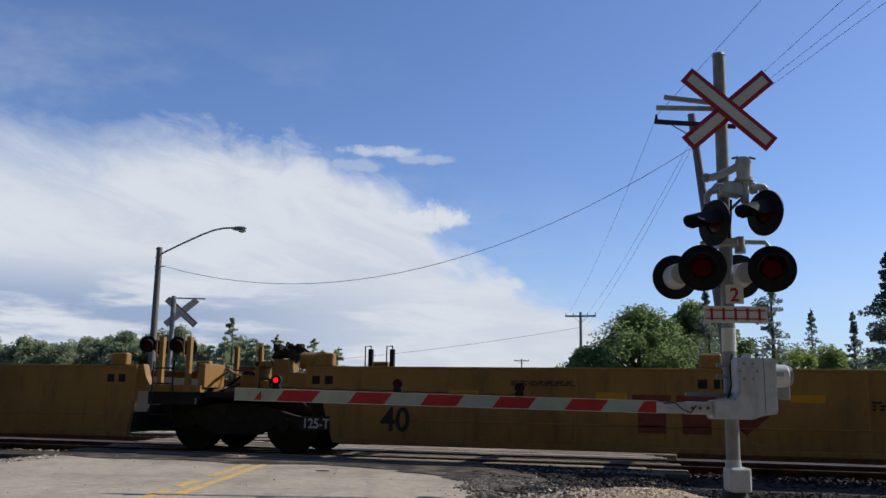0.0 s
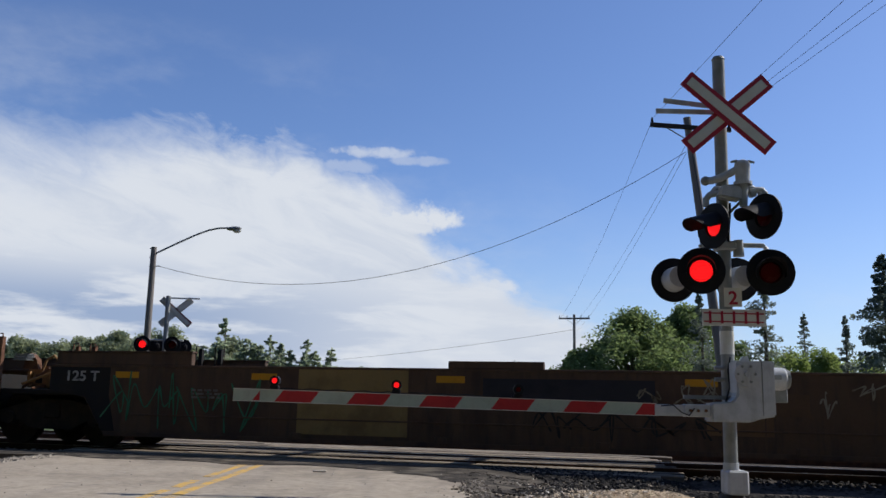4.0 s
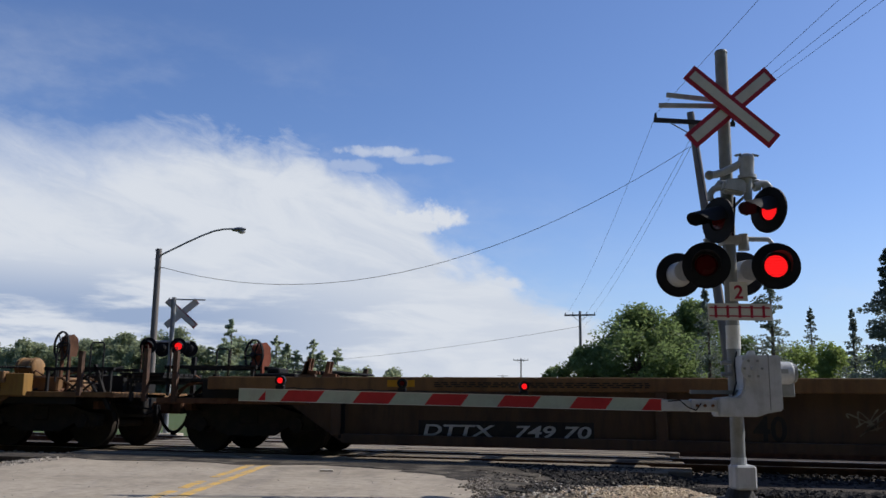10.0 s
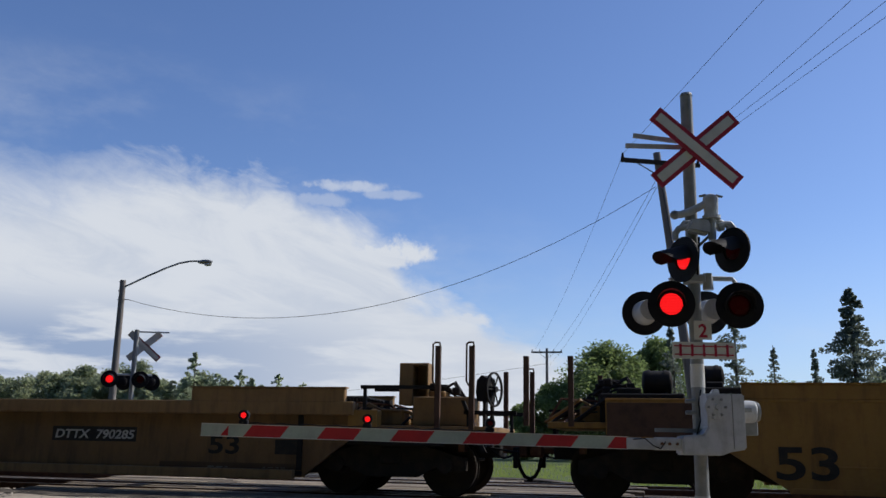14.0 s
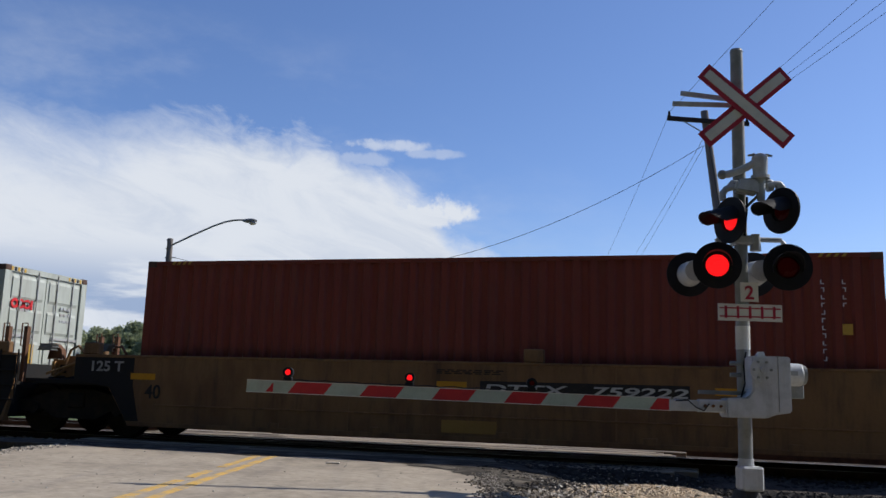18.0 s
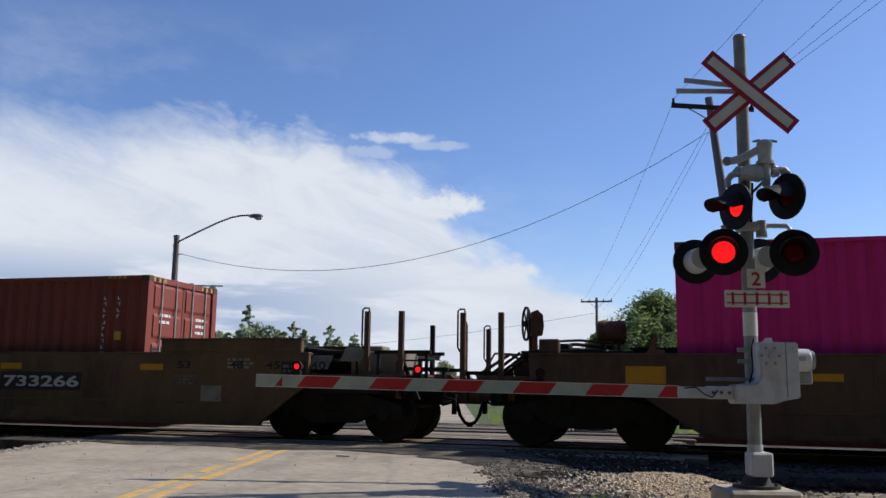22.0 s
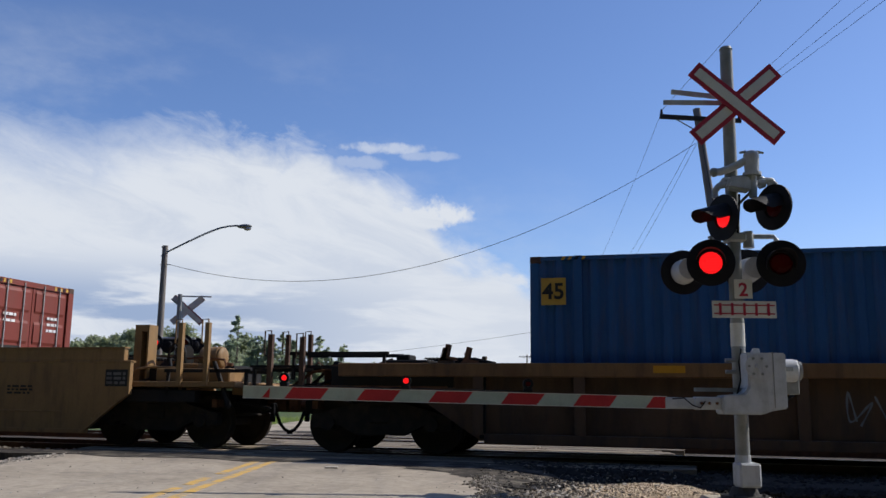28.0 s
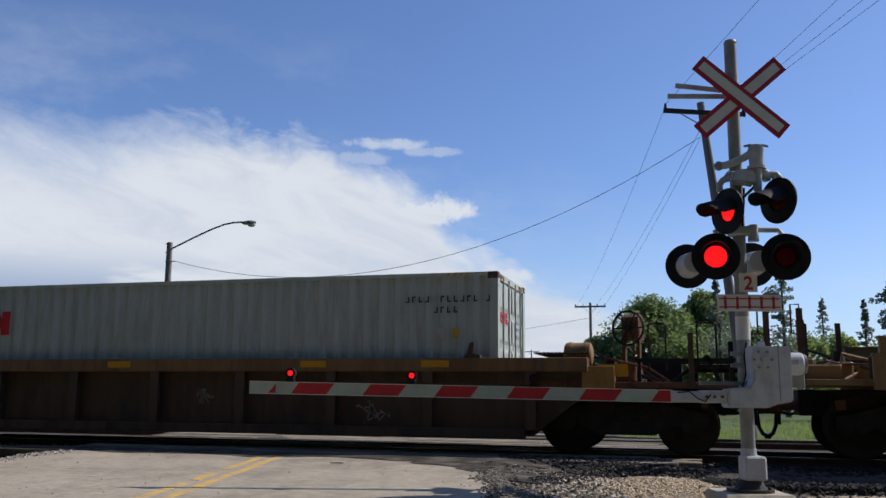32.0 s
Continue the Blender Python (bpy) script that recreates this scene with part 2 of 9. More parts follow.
def prism(bm, outline, y0, y1):
    """An outline in x and z, drawn out from y0 to y1."""
    near = [bm.verts.new((x, y0, z)) for x, z in outline]
    far = [bm.verts.new((x, y1, z)) for x, z in outline]
    faces = [bm.faces.new(near), bm.faces.new(far[::-1])]
    k = len(outline)
    for i in range(k):
        faces.append(bm.faces.new((near[i], far[i], far[(i + 1) % k], near[(i + 1) % k])))
    bmesh.ops.recalc_face_normals(bm, faces=faces)
    return bm


def rod(bm, a, b, r0, r1=None, n=10):
    a, b = Vector(a), Vector(b)
    turn = (b - a).to_track_quat("Z", "Y").to_matrix().to_4x4()
    bmesh.ops.create_cone(bm, cap_ends=True, segments=n, radius1=r0, radius2=r0 if r1 is None else r1, depth=(b - a).length, matrix=Matrix.Translation((a + b) / 2) @ turn)
    return bm


def chain(bm, points, r, n=6):
    """One bent tube through the points."""
    pts = [Vector(p) for p in points]
    rows = []
    for i, p in enumerate(pts):
        way = (pts[min(i + 1, len(pts) - 1)] - pts[max(i - 1, 0)]).normalized()
        side = way.cross(Vector((0.31, 0.87, 0.39))).normalized()
        up = way.cross(side)
        rows.append([bm.verts.new(p + r * (math.cos(2 * math.pi * k / n) * side + math.sin(2 * math.pi * k / n) * up)) for k in range(n)])
    faces = [bm.faces.new(rows[0]), bm.faces.new(rows[-1][::-1])]
    for a, b in zip(rows, rows[1:]):
        for k in range(n):
            faces.append(bm.faces.new((a[k], b[k], b[(k + 1) % n], a[(k + 1) % n])))
    bmesh.ops.recalc_face_normals(bm, faces=faces)
    return bm


def ring(bm, centre, axis, r_out, r_in, depth, n=20):
    """A flat ring about an axis ('x', 'y' or 'z')."""
    cx, cy, cz = centre
    rows = []
    for i in range(n):
        a = 2 * math.pi * i / n
        row = []
        for r, d in ((r_out, -depth / 2), (r_out, depth / 2), (r_in, depth / 2), (r_in, -depth / 2)):
            u, w = r * math.cos(a), r * math.sin(a)
            row.append(bm.verts.new({"x": (cx + d, cy + u, cz + w), "y": (cx + u, cy + d, cz + w), "z": (cx + u, cy + w, cz + d)}[axis]))
        rows.append(row)
    faces = []
    for i in range(n):
        p, q = rows[i], rows[(i + 1) % n]
        for j in range(4):
            faces.append(bm.faces.new((p[j], p[(j + 1) % 4], q[(j + 1) % 4], q[j])))
    bmesh.ops.recalc_face_normals(bm, faces=faces)
    return bm


def mesh_of(key, build):
    """A mesh that alike pieces share."""
    if key not in MESHES:
        bm = bmesh.new()
        build(bm)
        me = bpy.data.meshes.new(str(key if isinstance(key, str) else key[0]))
        bm.to_mesh(me)
        bm.free()
        me.materials.append(None)
        MESHES[key] = me
    return MESHES[key]


def piece(name, me, material, parent=None, m=None, label=""):
    ob = new(name, me)
    if not me.materials:
        me.materials.append(None)
    ob.material_slots[0].link = "OBJECT"
    ob.material_slots[0].material = material
    ob.parent = parent
    if m is not None:
        ob.matrix_basis = m
    return tagged(ob, label) if label else ob


def part(name, bm, material, parent=None, label="", m=None):
    me = bpy.data.meshes.new(name)
    bm.to_mesh(me)
    bm.free()
    me.materials.append(None)
    return piece(name, me, material, parent, m, label)


def thing(name, label, category, group="", m=None, kind=""):
    ob = new(name)
    ob.empty_display_size = 0.2
    if m is not None:
        ob.matrix_basis = m
    return tagged(ob, label, category, group, kind)


def smooth(ob, angle=40):
    for p in ob.data.polygons:
        p.use_smooth = True
    ob.data.set_sharp_from_angle(angle=radians(angle))
    return ob


def lettering(text, size, depth=0.006, lean=0.0):
    """A mesh of built-in type, on the x-z plane, that starts at the origin and faces -y; size is the height of a capital."""
    key = ("lettering", text, round(size, 3), lean)
    if key not in MESHES:
        cu = bpy.data.curves.new("type", "FONT")
        cu.body, cu.size, cu.extrude, cu.shear, cu.offset = text, size / 0.72, depth / 2, lean, size * 0.028
        tmp = bpy.data.objects.new("type", cu)
        scene.collection.objects.link(tmp)
        me = bpy.data.meshes.new_from_object(tmp.evaluated_get(bpy.context.evaluated_depsgraph_get()))
        bpy.data.objects.remove(tmp)
        me.transform(Matrix.Rotation(radians(90), 4, "X"))
        me.materials.clear()
        me.materials.append(None)
        MESHES[key] = me
    return MESHES[key]


def strokes(bm, lines, width, y, wobble=0.0):
    """Flat brush strokes in x and z at the depth y."""
    for pts in lines:
        quads = []
        for i, (x, z) in enumerate(pts):
            a, b = pts[max(i - 1, 0)], pts[min(i + 1, len(pts) - 1)]
            d = Vector((b[0] - a[0], b[1] - a[1]))
            d = d.normalized() if d.length else Vector((1, 0))
            w = width * (1 + wobble * math.sin(i * 1.7)) / 2
            quads.append([bm.verts.new((x - d.y * w, y, z + d.x * w)), bm.verts.new((x + d.y * w, y, z - d.x * w))])
        for p, q in zip(quads, quads[1:]):
            bm.faces.new((p[0], q[0], q[1], p[1]))
    bmesh.ops.recalc_face_normals(bm, faces=bm.faces)
    return bm


# ---- the plan ----
TRACK_Y = 15.22
SECOND = 4.3
SPEED = 17.748
ROAD_AT, ROAD_WAY = Vector((-4.5, 6.7)), Vector((-0.263, 0.965))


def road_x(y):
    return ROAD_AT.x + ROAD_WAY.x / ROAD_WAY.y * (y - ROAD_AT.y)


GRASS = surface("grass_ground", (0.055, 0.085, 0.022), 0.9, 0, (0.10, 0.10, 0.042), 0.6, 0.25, fine=0.4, bump=0.8)


def asphalt_material():
    """Sun-bleached asphalt: broad stains, dark wheel smears along the road, pale aggregate, thin cracks."""
    m = surface("old_asphalt", (0.350, 0.300, 0.236), 0.9, 0, (0.225, 0.192, 0.152), 0.85, 0.55, fine=0.38, bump=0.6, shine=0.1)
    N = Nodes(m.node_tree, False)
    hsv = next(n for n in N.t.nodes if n.bl_idname == "ShaderNodeHueSaturation")
    base = hsv.inputs["Color"].links[0].from_socket
    vec = N.t.nodes.new("ShaderNodeTexCoord").outputs["Object"]
    smear = N.ramp(N.noise(vec, 1.3, 6, 0.7, (1.6, 0.5, 1), (2, 8, 0)), 0.56, 0.74)
    spots = N.ramp(N.noise(vec, 5.5, 5, 0.7, (0.6, 1.4, 1), (9, 1, 0)), 0.60, 0.70)
    vor = N.t.nodes.new("ShaderNodeTexVoronoi")
    vor.feature = "DISTANCE_TO_EDGE"
    vor.inputs["Scale"].default_value = 0.55
    bend = N.t.nodes.new("ShaderNodeVectorMath")
    bend.operation = "MULTIPLY_ADD"
    col3 = N.t.nodes.new("ShaderNodeTexNoise")
    col3.inputs["Scale"].default_value = 2.2
    N.link(vec, col3.inputs["Vector"])
    N.link(col3.outputs["Color"], bend.inputs[0])
    bend.inputs[1].default_value = (0.5, 0.5, 0.5)
    N.link(vec, bend.inputs[2])
    N.link(bend.outputs[0], vor.inputs["Vector"])
    crack = N.math("SUBTRACT", 1.0, N.ramp(vor.outputs["Distance"], 0.002, 0.014))
    col = N.mix(N.math("MULTIPLY", smear, 0.70), base, (0.13, 0.115, 0.10))
    col = N.mix(N.math("MULTIPLY", spots, 0.6), col, (0.10, 0.09, 0.08))
    blots = N.ramp(N.noise(vec, 16, 3, 0.6, (1, 0.7, 1), (4, 2, 0)), 0.66, 0.72)
    col = N.mix(N.math("MULTIPLY", blots, 0.7), col, (0.085, 0.075, 0.065))
    dust = N.ramp(N.noise(vec, 0.9, 6, 0.65, (1, 1, 1), (12, 3, 0)), 0.50, 0.72)
    col = N.mix(N.math("MULTIPLY", dust, 0.35), col, (0.42, 0.36, 0.27))
    col = N.mix(N.math("MULTIPLY", crack, 0.14), col, (0.07, 0.062, 0.055))
    N.link(col, hsv.inputs["Color"])
    return m


ASPHALT = asphalt_material()
DARK_ASPHALT = surface("dark_asphalt_patch", (0.040, 0.035, 0.030), 0.9, 0, (0.155, 0.135, 0.108), 0.85, 2.2, fine=0.35, bump=0.6, shine=0.1)
ROAD_PAINT = surface("worn_yellow_paint", (0.56, 0.35, 0.10), 0.85, 0, (0.335, 0.285, 0.215), 0.95, 4.5, fine=0.3, bump=0.3, shine=0.1)
GRAVEL = surface("gravel_bed", (0.32, 0.262, 0.190), 0.95, 0, (0.120, 0.098, 0.074), 0.85, 0.8, fine=0.5, bump=1.0, shine=0.1)
BALLAST = surface("ballast_bed", (0.085, 0.072, 0.062), 0.95, 0, (0.040, 0.034, 0.030), 0.7, 2.5, fine=0.5, bump=1.0, shine=0.1)
TIMBER = surface("crossing_timber", (0.150, 0.122, 0.092), 0.9, 0, (0.40, 0.335, 0.24), 0.6, 2.5, (0.3, 3, 3), bump=0.5, spread=0.35)
CREOSOTE = surface("tie_timber", (0.055, 0.043, 0.035), 0.9, 0, (0.10, 0.08, 0.065), 0.6, 3, bump=0.5, spread=0.3)
RAIL_SIDE = surface("rail_rust", (0.085, 0.050, 0.035), 0.75, 0.3, (0.05, 0.035, 0.03), 0.6, 6)
RAIL_TOP = surface("worn_rail", (0.30, 0.28, 0.26), 0.42, 1.0, (0.12, 0.09, 0.07), 0.8, 4, bump=0.06)
CONCRETE = surface("concrete", (0.40, 0.35, 0.275), 0.9, 0, (0.27, 0.235, 0.185), 0.5, 3, bump=0.3)


def build_ground():
    # one sheet to the horizon, finer near the crossing, low swells away from the road
    xs = [-2500, -1200, -600, -300, -150, -80] + [-40 + i * 2 for i in range(31)] + [40, 80, 160, 320, 700, 1400, 2600]
    ys = [-400, -120, -40, -15] + [-4 + i * 2 for i in range(26)] + [60, 80, 110, 160, 260, 450, 900, 1800, 3500]
    bm = bmesh.new()
    grid = [[bm.verts.new((x, y, -0.46 - (0.04 if abs(x) > 12 else 0.0) + 0.06 * noise.noise(Vector((x * 0.2, y * 0.2, 0))))) for x in xs] for y in ys]
    for a, b in zip(grid, grid[1:]):
        for i in range(len(xs) - 1):
            bm.faces.new((a[i], a[i + 1], b[i + 1], b[i]))
    tagged(smooth(part("ground", bm, GRASS)), "flat mown grass beside the railway", "ground", kind="structure")


def strip(bm, left, right, z_top, z_low):
    """A slab between two lines of plan points."""
    n = len(left)
    up = [[bm.verts.new((*p, z)) for p, z in zip(line, z_top)] for line in (left, right)]
    lo = [[bm.verts.new((*p, z_low)) for p in line] for line in (left, right)]
    for i in range(n - 1):
        bm.faces.new((up[0][i], up[1][i], up[1][i + 1], up[0][i + 1]))
        bm.faces.new((up[0][i], up[0][i + 1], lo[0][i + 1], lo[0][i]))
        bm.faces.new((up[1][i], lo[1][i], lo[1][i + 1], up[1][i + 1]))
    for i in (0, n - 1):
        bm.faces.new((up[0][i], lo[0][i], lo[1][i], up[1][i]))
    bmesh.ops.recalc_face_normals(bm, faces=bm.faces)


def road_height(y):
    """The road climbs a little to the rails."""
    return -0.016 + 0.012 * max(0.0, 1 - abs(y - TRACK_Y) / 4.5) - 0.0006 * max(0, abs(y - TRACK_Y) - 6) ** 1.0


def build_road():
    for name, y0, y1 in (("road", -30.0, TRACK_Y - 2.35), ("road", TRACK_Y + SECOND + 2.35, 420.0)):
        steps = 60
        left, right, tops = [], [], []
        for i in range(steps + 1):
            f = i / steps
            y = y0 + (y1 - y0) * (f if y0 < 0 else f * f)
            jag = 0.10 * noise.noise(Vector((y * 0.9, 3, 0))) + 0.05 * noise.noise(Vector((y * 3, 1, 0)))
            left.append((road_x(y) - 3.45 + jag, y))
            right.append((road_x(y) + 3.35 - 0.6 * jag, y))
            tops.append(road_height(y))
        bm = bmesh.new()
        strip(bm, left, right, tops, -0.6)
        tagged(part(name, bm, ASPHALT), "sun-bleached grey asphalt road over the railway", "road", kind="structure")
    # two worn yellow centre lines, the western one with gaps
    runs = {-0.12: ((-30.0, 8.15), (8.45, 9.25), (9.75, 12.35), (23.5, 200.0)), 0.12: ((-30.0, 12.4), (23.5, 200.0))}
    for off, stretches in runs.items():
        for y0, y1 in stretches:
            bm = bmesh.new()
            n = max(8, int((min(y1, 40) - max(y0, 0)) / 0.06))
            ys = [y0 + (y1 - y0) * i / n for i in range(n + 1)]
            rag = [[0.012 * noise.noise(Vector((y * 7, off * 9 + k, 0))) + 0.02 * noise.noise(Vector((y * 1.7, off * 5 + k, 4))) for y in ys] for k in (0, 5)]
            strip(bm, [(road_x(y) + off - 0.055 + r, y) for y, r in zip(ys, rag[0])], [(road_x(y) + off + 0.055 + r, y) for y, r in zip(ys, rag[1])], [road_height(y) + 0.004 for y in ys], -0.2)
            tagged(part("lane_line", bm, ROAD_PAINT), "worn yellow centre line painted on the asphalt", "road marking", "centre lines", kind="structure")


def build_track():
    # ballast shoulder along the line
    bm = bmesh.new()
    prof = [(-4.3, -0.36), (-2.6, -0.16), (-1.5, -0.12), (1.5, -0.12), (2.2, -0.16), (2.8, -0.12), (5.8, -0.12), (7.0, -0.17), (9.5, -0.38)]
    xs = [-1500, -400, -120] + [-60 + i for i in range(121)] + [120, 400, 1500]
    rows = [[bm.verts.new((x, TRACK_Y + y, z + 0.02 * noise.noise(Vector((x, y, 0))))) for y, z in prof] for x in xs]
    for a, b in zip(rows, rows[1:]):
        for i in range(len(prof) - 1):
            bm.faces.new((a[i], b[i], b[i + 1], a[i + 1]))
    bmesh.ops.recalc_face_normals(bm, faces=bm.faces)
    tagged(part("ballast", bm, BALLAST), "grey crushed-stone ballast under the track", "ballast", kind="structure")
    for y in (-0.72, 0.72, SECOND - 0.72, SECOND + 0.72):
        bm = bmesh.new()
        box(bm, -1500, 1500, TRACK_Y + y - 0.036, TRACK_Y + y + 0.036, -0.04, -0.004)
        box(bm, -1500, 1500, TRACK_Y + y - 0.009, TRACK_Y + y + 0.009, -0.14, -0.04)
        box(bm, -1500, 1500, TRACK_Y + y - 0.07, TRACK_Y + y + 0.07, -0.155, -0.14)
        rail = tagged(part("rail", bm, RAIL_SIDE), "rusty steel rail with a polished running surface", "rail", "rails", kind="structure")
        bm = bmesh.new()
        box(bm, -1500, 1500, TRACK_Y + y - 0.03, TRACK_Y + y + 0.03, -0.004, 0.0)
        part("running_surface", bm, RAIL_TOP, rail, "bright polished rail head")
    me = mesh_of("tie", lambda bm: box(bm, -0.115, 0.115, -1.3, 1.3, -0.18, 0.0, 0.012))
    for i in range(-70, 31):
        x = i * 0.53
        if -9.0 < x < 0.5:
            continue
        for dy in (0.0, SECOND):
            tagged(piece("tie", me, CREOSOTE, None, pose(x, TRACK_Y + dy + random.uniform(-0.03, 0.03), -0.150 + random.uniform(0, 0.012), 0, 0, random.uniform(-1, 1))), "dark creosoted wooden railway tie in the ballast", "railway tie", "railway ties")


def build_crossing():
    # timbers laid along the rails over the width of the road
    y_rows = [-2.25, -1.95, -1.65, -1.35, -1.05, -0.45, -0.15, 0.15, 0.45, 1.05, 1.35, 1.65, 1.95, 2.25, 2.55, 2.85, 3.15, 3.85, 4.15, 4.45, 4.75, 5.4, 5.7, 6.0, 6.3, 6.6]
    deck = thing("crossing_deck", "weathered timber planks laid between and beside the rails", "level crossing")
    for y in y_rows:
        cx = road_x(TRACK_Y + y)
        x = cx - 3.9 + random.uniform(-0.2, 0.1)
        end = max(cx + 4.2, 0.15 if y < -1.2 else -0.15 if y < 5.0 else -3.0) + random.uniform(-0.35, 0.25)
        while x < end - 0.3:
            length = min(random.uniform(2.2, 3.4), end - x)
            dz = random.uniform(-0.022, 0.0)
            bm = bmesh.new()
            box(bm, 0, length - 0.015, -0.143, 0.143, -0.2, -0.008, 0.012)
            part("plank", bm, TIMBER, deck, m=pose(x, TRACK_Y + y, dz))
            x += length
    # dirt and asphalt aprons at both sides, their tone darkened for the train's shade
    for side in (-1, 1):
        bm = bmesh.new()
        xs = [road_x(TRACK_Y) - 4.3 + i * 0.25 for i in range(38 if side < 0 else 41)]
        edge = 2.40 if side < 0 else SECOND + 2.45
        a = [(x, TRACK_Y + side * edge) for x in xs]
        b = [(x, TRACK_Y + side * (edge + 0.9 + 0.5 * noise.noise(Vector((x * 0.9, 7, side))))) for x in xs]
        strip(bm, a, b, [-0.006 + 0.004 * noise.noise(Vector((x * 2, 0, 0))) - 0.075 * max(0.0, x + 2.6) for x in xs], -0.5)
        tagged(part("asphalt_apron", bm, DARK_ASPHALT), "patched asphalt along the crossing timbers, darkened for the train's shade", "asphalt patch", "asphalt aprons", kind="structure")


def build_patch():
    # a dark ragged patch where the old asphalt breaks up beside the crossing
    bm = bmesh.new()
    rows = []
    for i in range(67):
        y = 9.6 + i * 0.05
        f = (y - 9.6) / 3.3
        x0 = road_x(y) + 3.30 - 1.65 * f ** 1.2 + 0.55 * noise.noise(Vector((y * 1.7, 4, 1))) + 0.28 * noise.noise(Vector((y * 5, 9, 1))) + 0.10 * noise.noise(Vector((y * 15, 3, 1)))
        x1 = road_x(y) + 3.50 + 1.1 * f + 0.25 * noise.noise(Vector((y * 1.1, 2, 6))) + 0.12 * noise.noise(Vector((y * 4, 7, 6)))
        row = []
        for k in range(9):
            x = x0 + (x1 - x0) * k / 8
            d = x - road_x(y) - 3.2
            z = road_height(y) + 0.005 if d < 0.17 else max(road_height(y) + 0.005 - 0.09 * (d - 0.17), shoulder_height(x, y) + 0.004)
            row.append(bm.verts.new((x, y, z)))
        rows.append(row)
    for p, q in zip(rows, rows[1:]):
        for k in range(8):
            bm.faces.new((p[k], p[k + 1], q[k + 1], q[k]))
    tagged(smooth(part("asphalt_patch", bm, DARK_ASPHALT)), "dark oily asphalt breaking up at the road's edge", "asphalt patch", kind="structure")


def shoulder_height(x, y):
    """The ground beside the road: it falls away from the asphalt, with a low mound by the track."""
    d = x - road_x(y) - 3.1 if x > road_x(y) else road_x(y) - 3.2 - x
    f = min(max((d - 0.2) / 2.2, 0.0), 1.0)
    z = -0.060 - 0.215 * f * f * (3 - 2 * f) + 0.035 * noise.noise(Vector((x * 0.7, y * 0.7, 2))) + 0.022 * noise.noise(Vector((x * 3, y * 3, 5)))
    z += 0.20 * math.exp(-((x + 0.35) ** 2 + (y - 11.0) ** 2 * 1.6) / 0.75)
    near = min(max((y - 11.7) / 1.1, 0.0), 1.0) * min(max((1.2 - x) / 1.6, 0.0), 1.0) if x > road_x(y) else 0.0
    return z - 0.03 * max(0.0, y - 12.0) * (1 - near) + near * (-0.055 - z)


def build_shoulder():
    # gravel shoulders beside the road and under the signal
    for name, xs, ys in (("gravel_shoulder", (-2.1, 7.5), (3.0, 13.2)), ("gravel_shoulder", (-16.0, -8.4), (4.0, 13.0))):
        n = 60
        bm = bmesh.new()
        grid = []
        for j in range(n + 1):
            y = ys[0] + (ys[1] - ys[0]) * j / n
            row = []
            for i in range(n + 1):
                x = xs[0] + (xs[1] - xs[0]) * i / n
                if xs[0] > -5:
                    x += (road_x(y) + 3.1 - xs[0]) * (1 - i / n)
                else:
                    x += (road_x(y) - 3.2 - xs[1]) * (i / n)
                z = shoulder_height(x, y)
                row.append(bm.verts.new((x, y, z)))
            grid.append(row)
        for a, b in zip(grid, grid[1:]):
            for i in range(n):
                bm.faces.new((a[i], a[i + 1], b[i + 1], b[i]))
        tagged(smooth(part(name, bm, GRAVEL)), "loose gravel and dirt beside the road", "gravel", "gravel shoulders", kind="structure")


# ---- crossing signal ----
SIGNAL_M = pose(0.59, 9.85, -0.05, 0, 0, 15)
GALV = surface("galvanised_pole", (0.25, 0.26, 0.255), 0.55, 0.0, (0.17, 0.175, 0.17), 0.6, 5, bump=0.05)
SILVER = surface("silver_paint", (0.46, 0.475, 0.49), 0.5, 0.0, (0.33, 0.34, 0.35), 0.6, 6, bump=0.05, grime=(0.2, 0.17, 0.14), grime_amount=0.35)
SIGN_WHITE = surface("sign_white", (0.60, 0.59, 0.54), 0.5, 0, (0.50, 0.49, 0.45), 0.5, 5, bump=0.02)
SIGN_RED = surface("sign_red", (0.36, 0.030, 0.055), 0.5, 0, (0.28, 0.025, 0.045), 0.5, 5, bump=0.02)
MATT_BLACK = surface("matt_black", (0.012, 0.012, 0.015), 0.65, 0, (0.022, 0.022, 0.025), 0.5, 8, bump=0.02, shine=0.12)
LENS_LIT = surface("lens_lit", (0.6, 0.01, 0.01), 0.3, 0, bump=0, glow=(1.0, 0.011, 0.014, 1.5))
# the flutes of the pressed glass break the light into level bands
tree = LENS_LIT.node_tree
flutes = tree.nodes.new("ShaderNodeTexWave")
flutes.bands_direction = "Z"
flutes.inputs["Scale"].default_value = 10.5
tree.links.new(tree.nodes.new("ShaderNodeTexCoord").outputs["Object"], flutes.inputs["Vector"])
level = tree.nodes.new("ShaderNodeMapRange")
level.inputs["To Min"].default_value = 0.80
level.inputs["To Max"].default_value = 1.25
tree.links.new(flutes.outputs["Fac"], level.inputs["Value"])
for node in tree.nodes:
    if node.type == "BSDF_PRINCIPLED":
        tree.links.new(level.outputs["Result"], node.inputs["Emission Strength"])
LENS_DARK = surface("lens_dark", (0.075, 0.003, 0.005), 0.25, 0, bump=0)
ARM_WHITE = surface("arm_white", (0.35, 0.41, 0.345), 0.5, 0, (0.27, 0.32, 0.27), 0.6, 5, bump=0.02, grime=(0.3, 0.28, 0.24), grime_amount=0.3)
ARM_RED = surface("arm_red", (0.40, 0.025, 0.03), 0.5, 0, (0.30, 0.02, 0.025), 0.6, 5, bump=0.02)
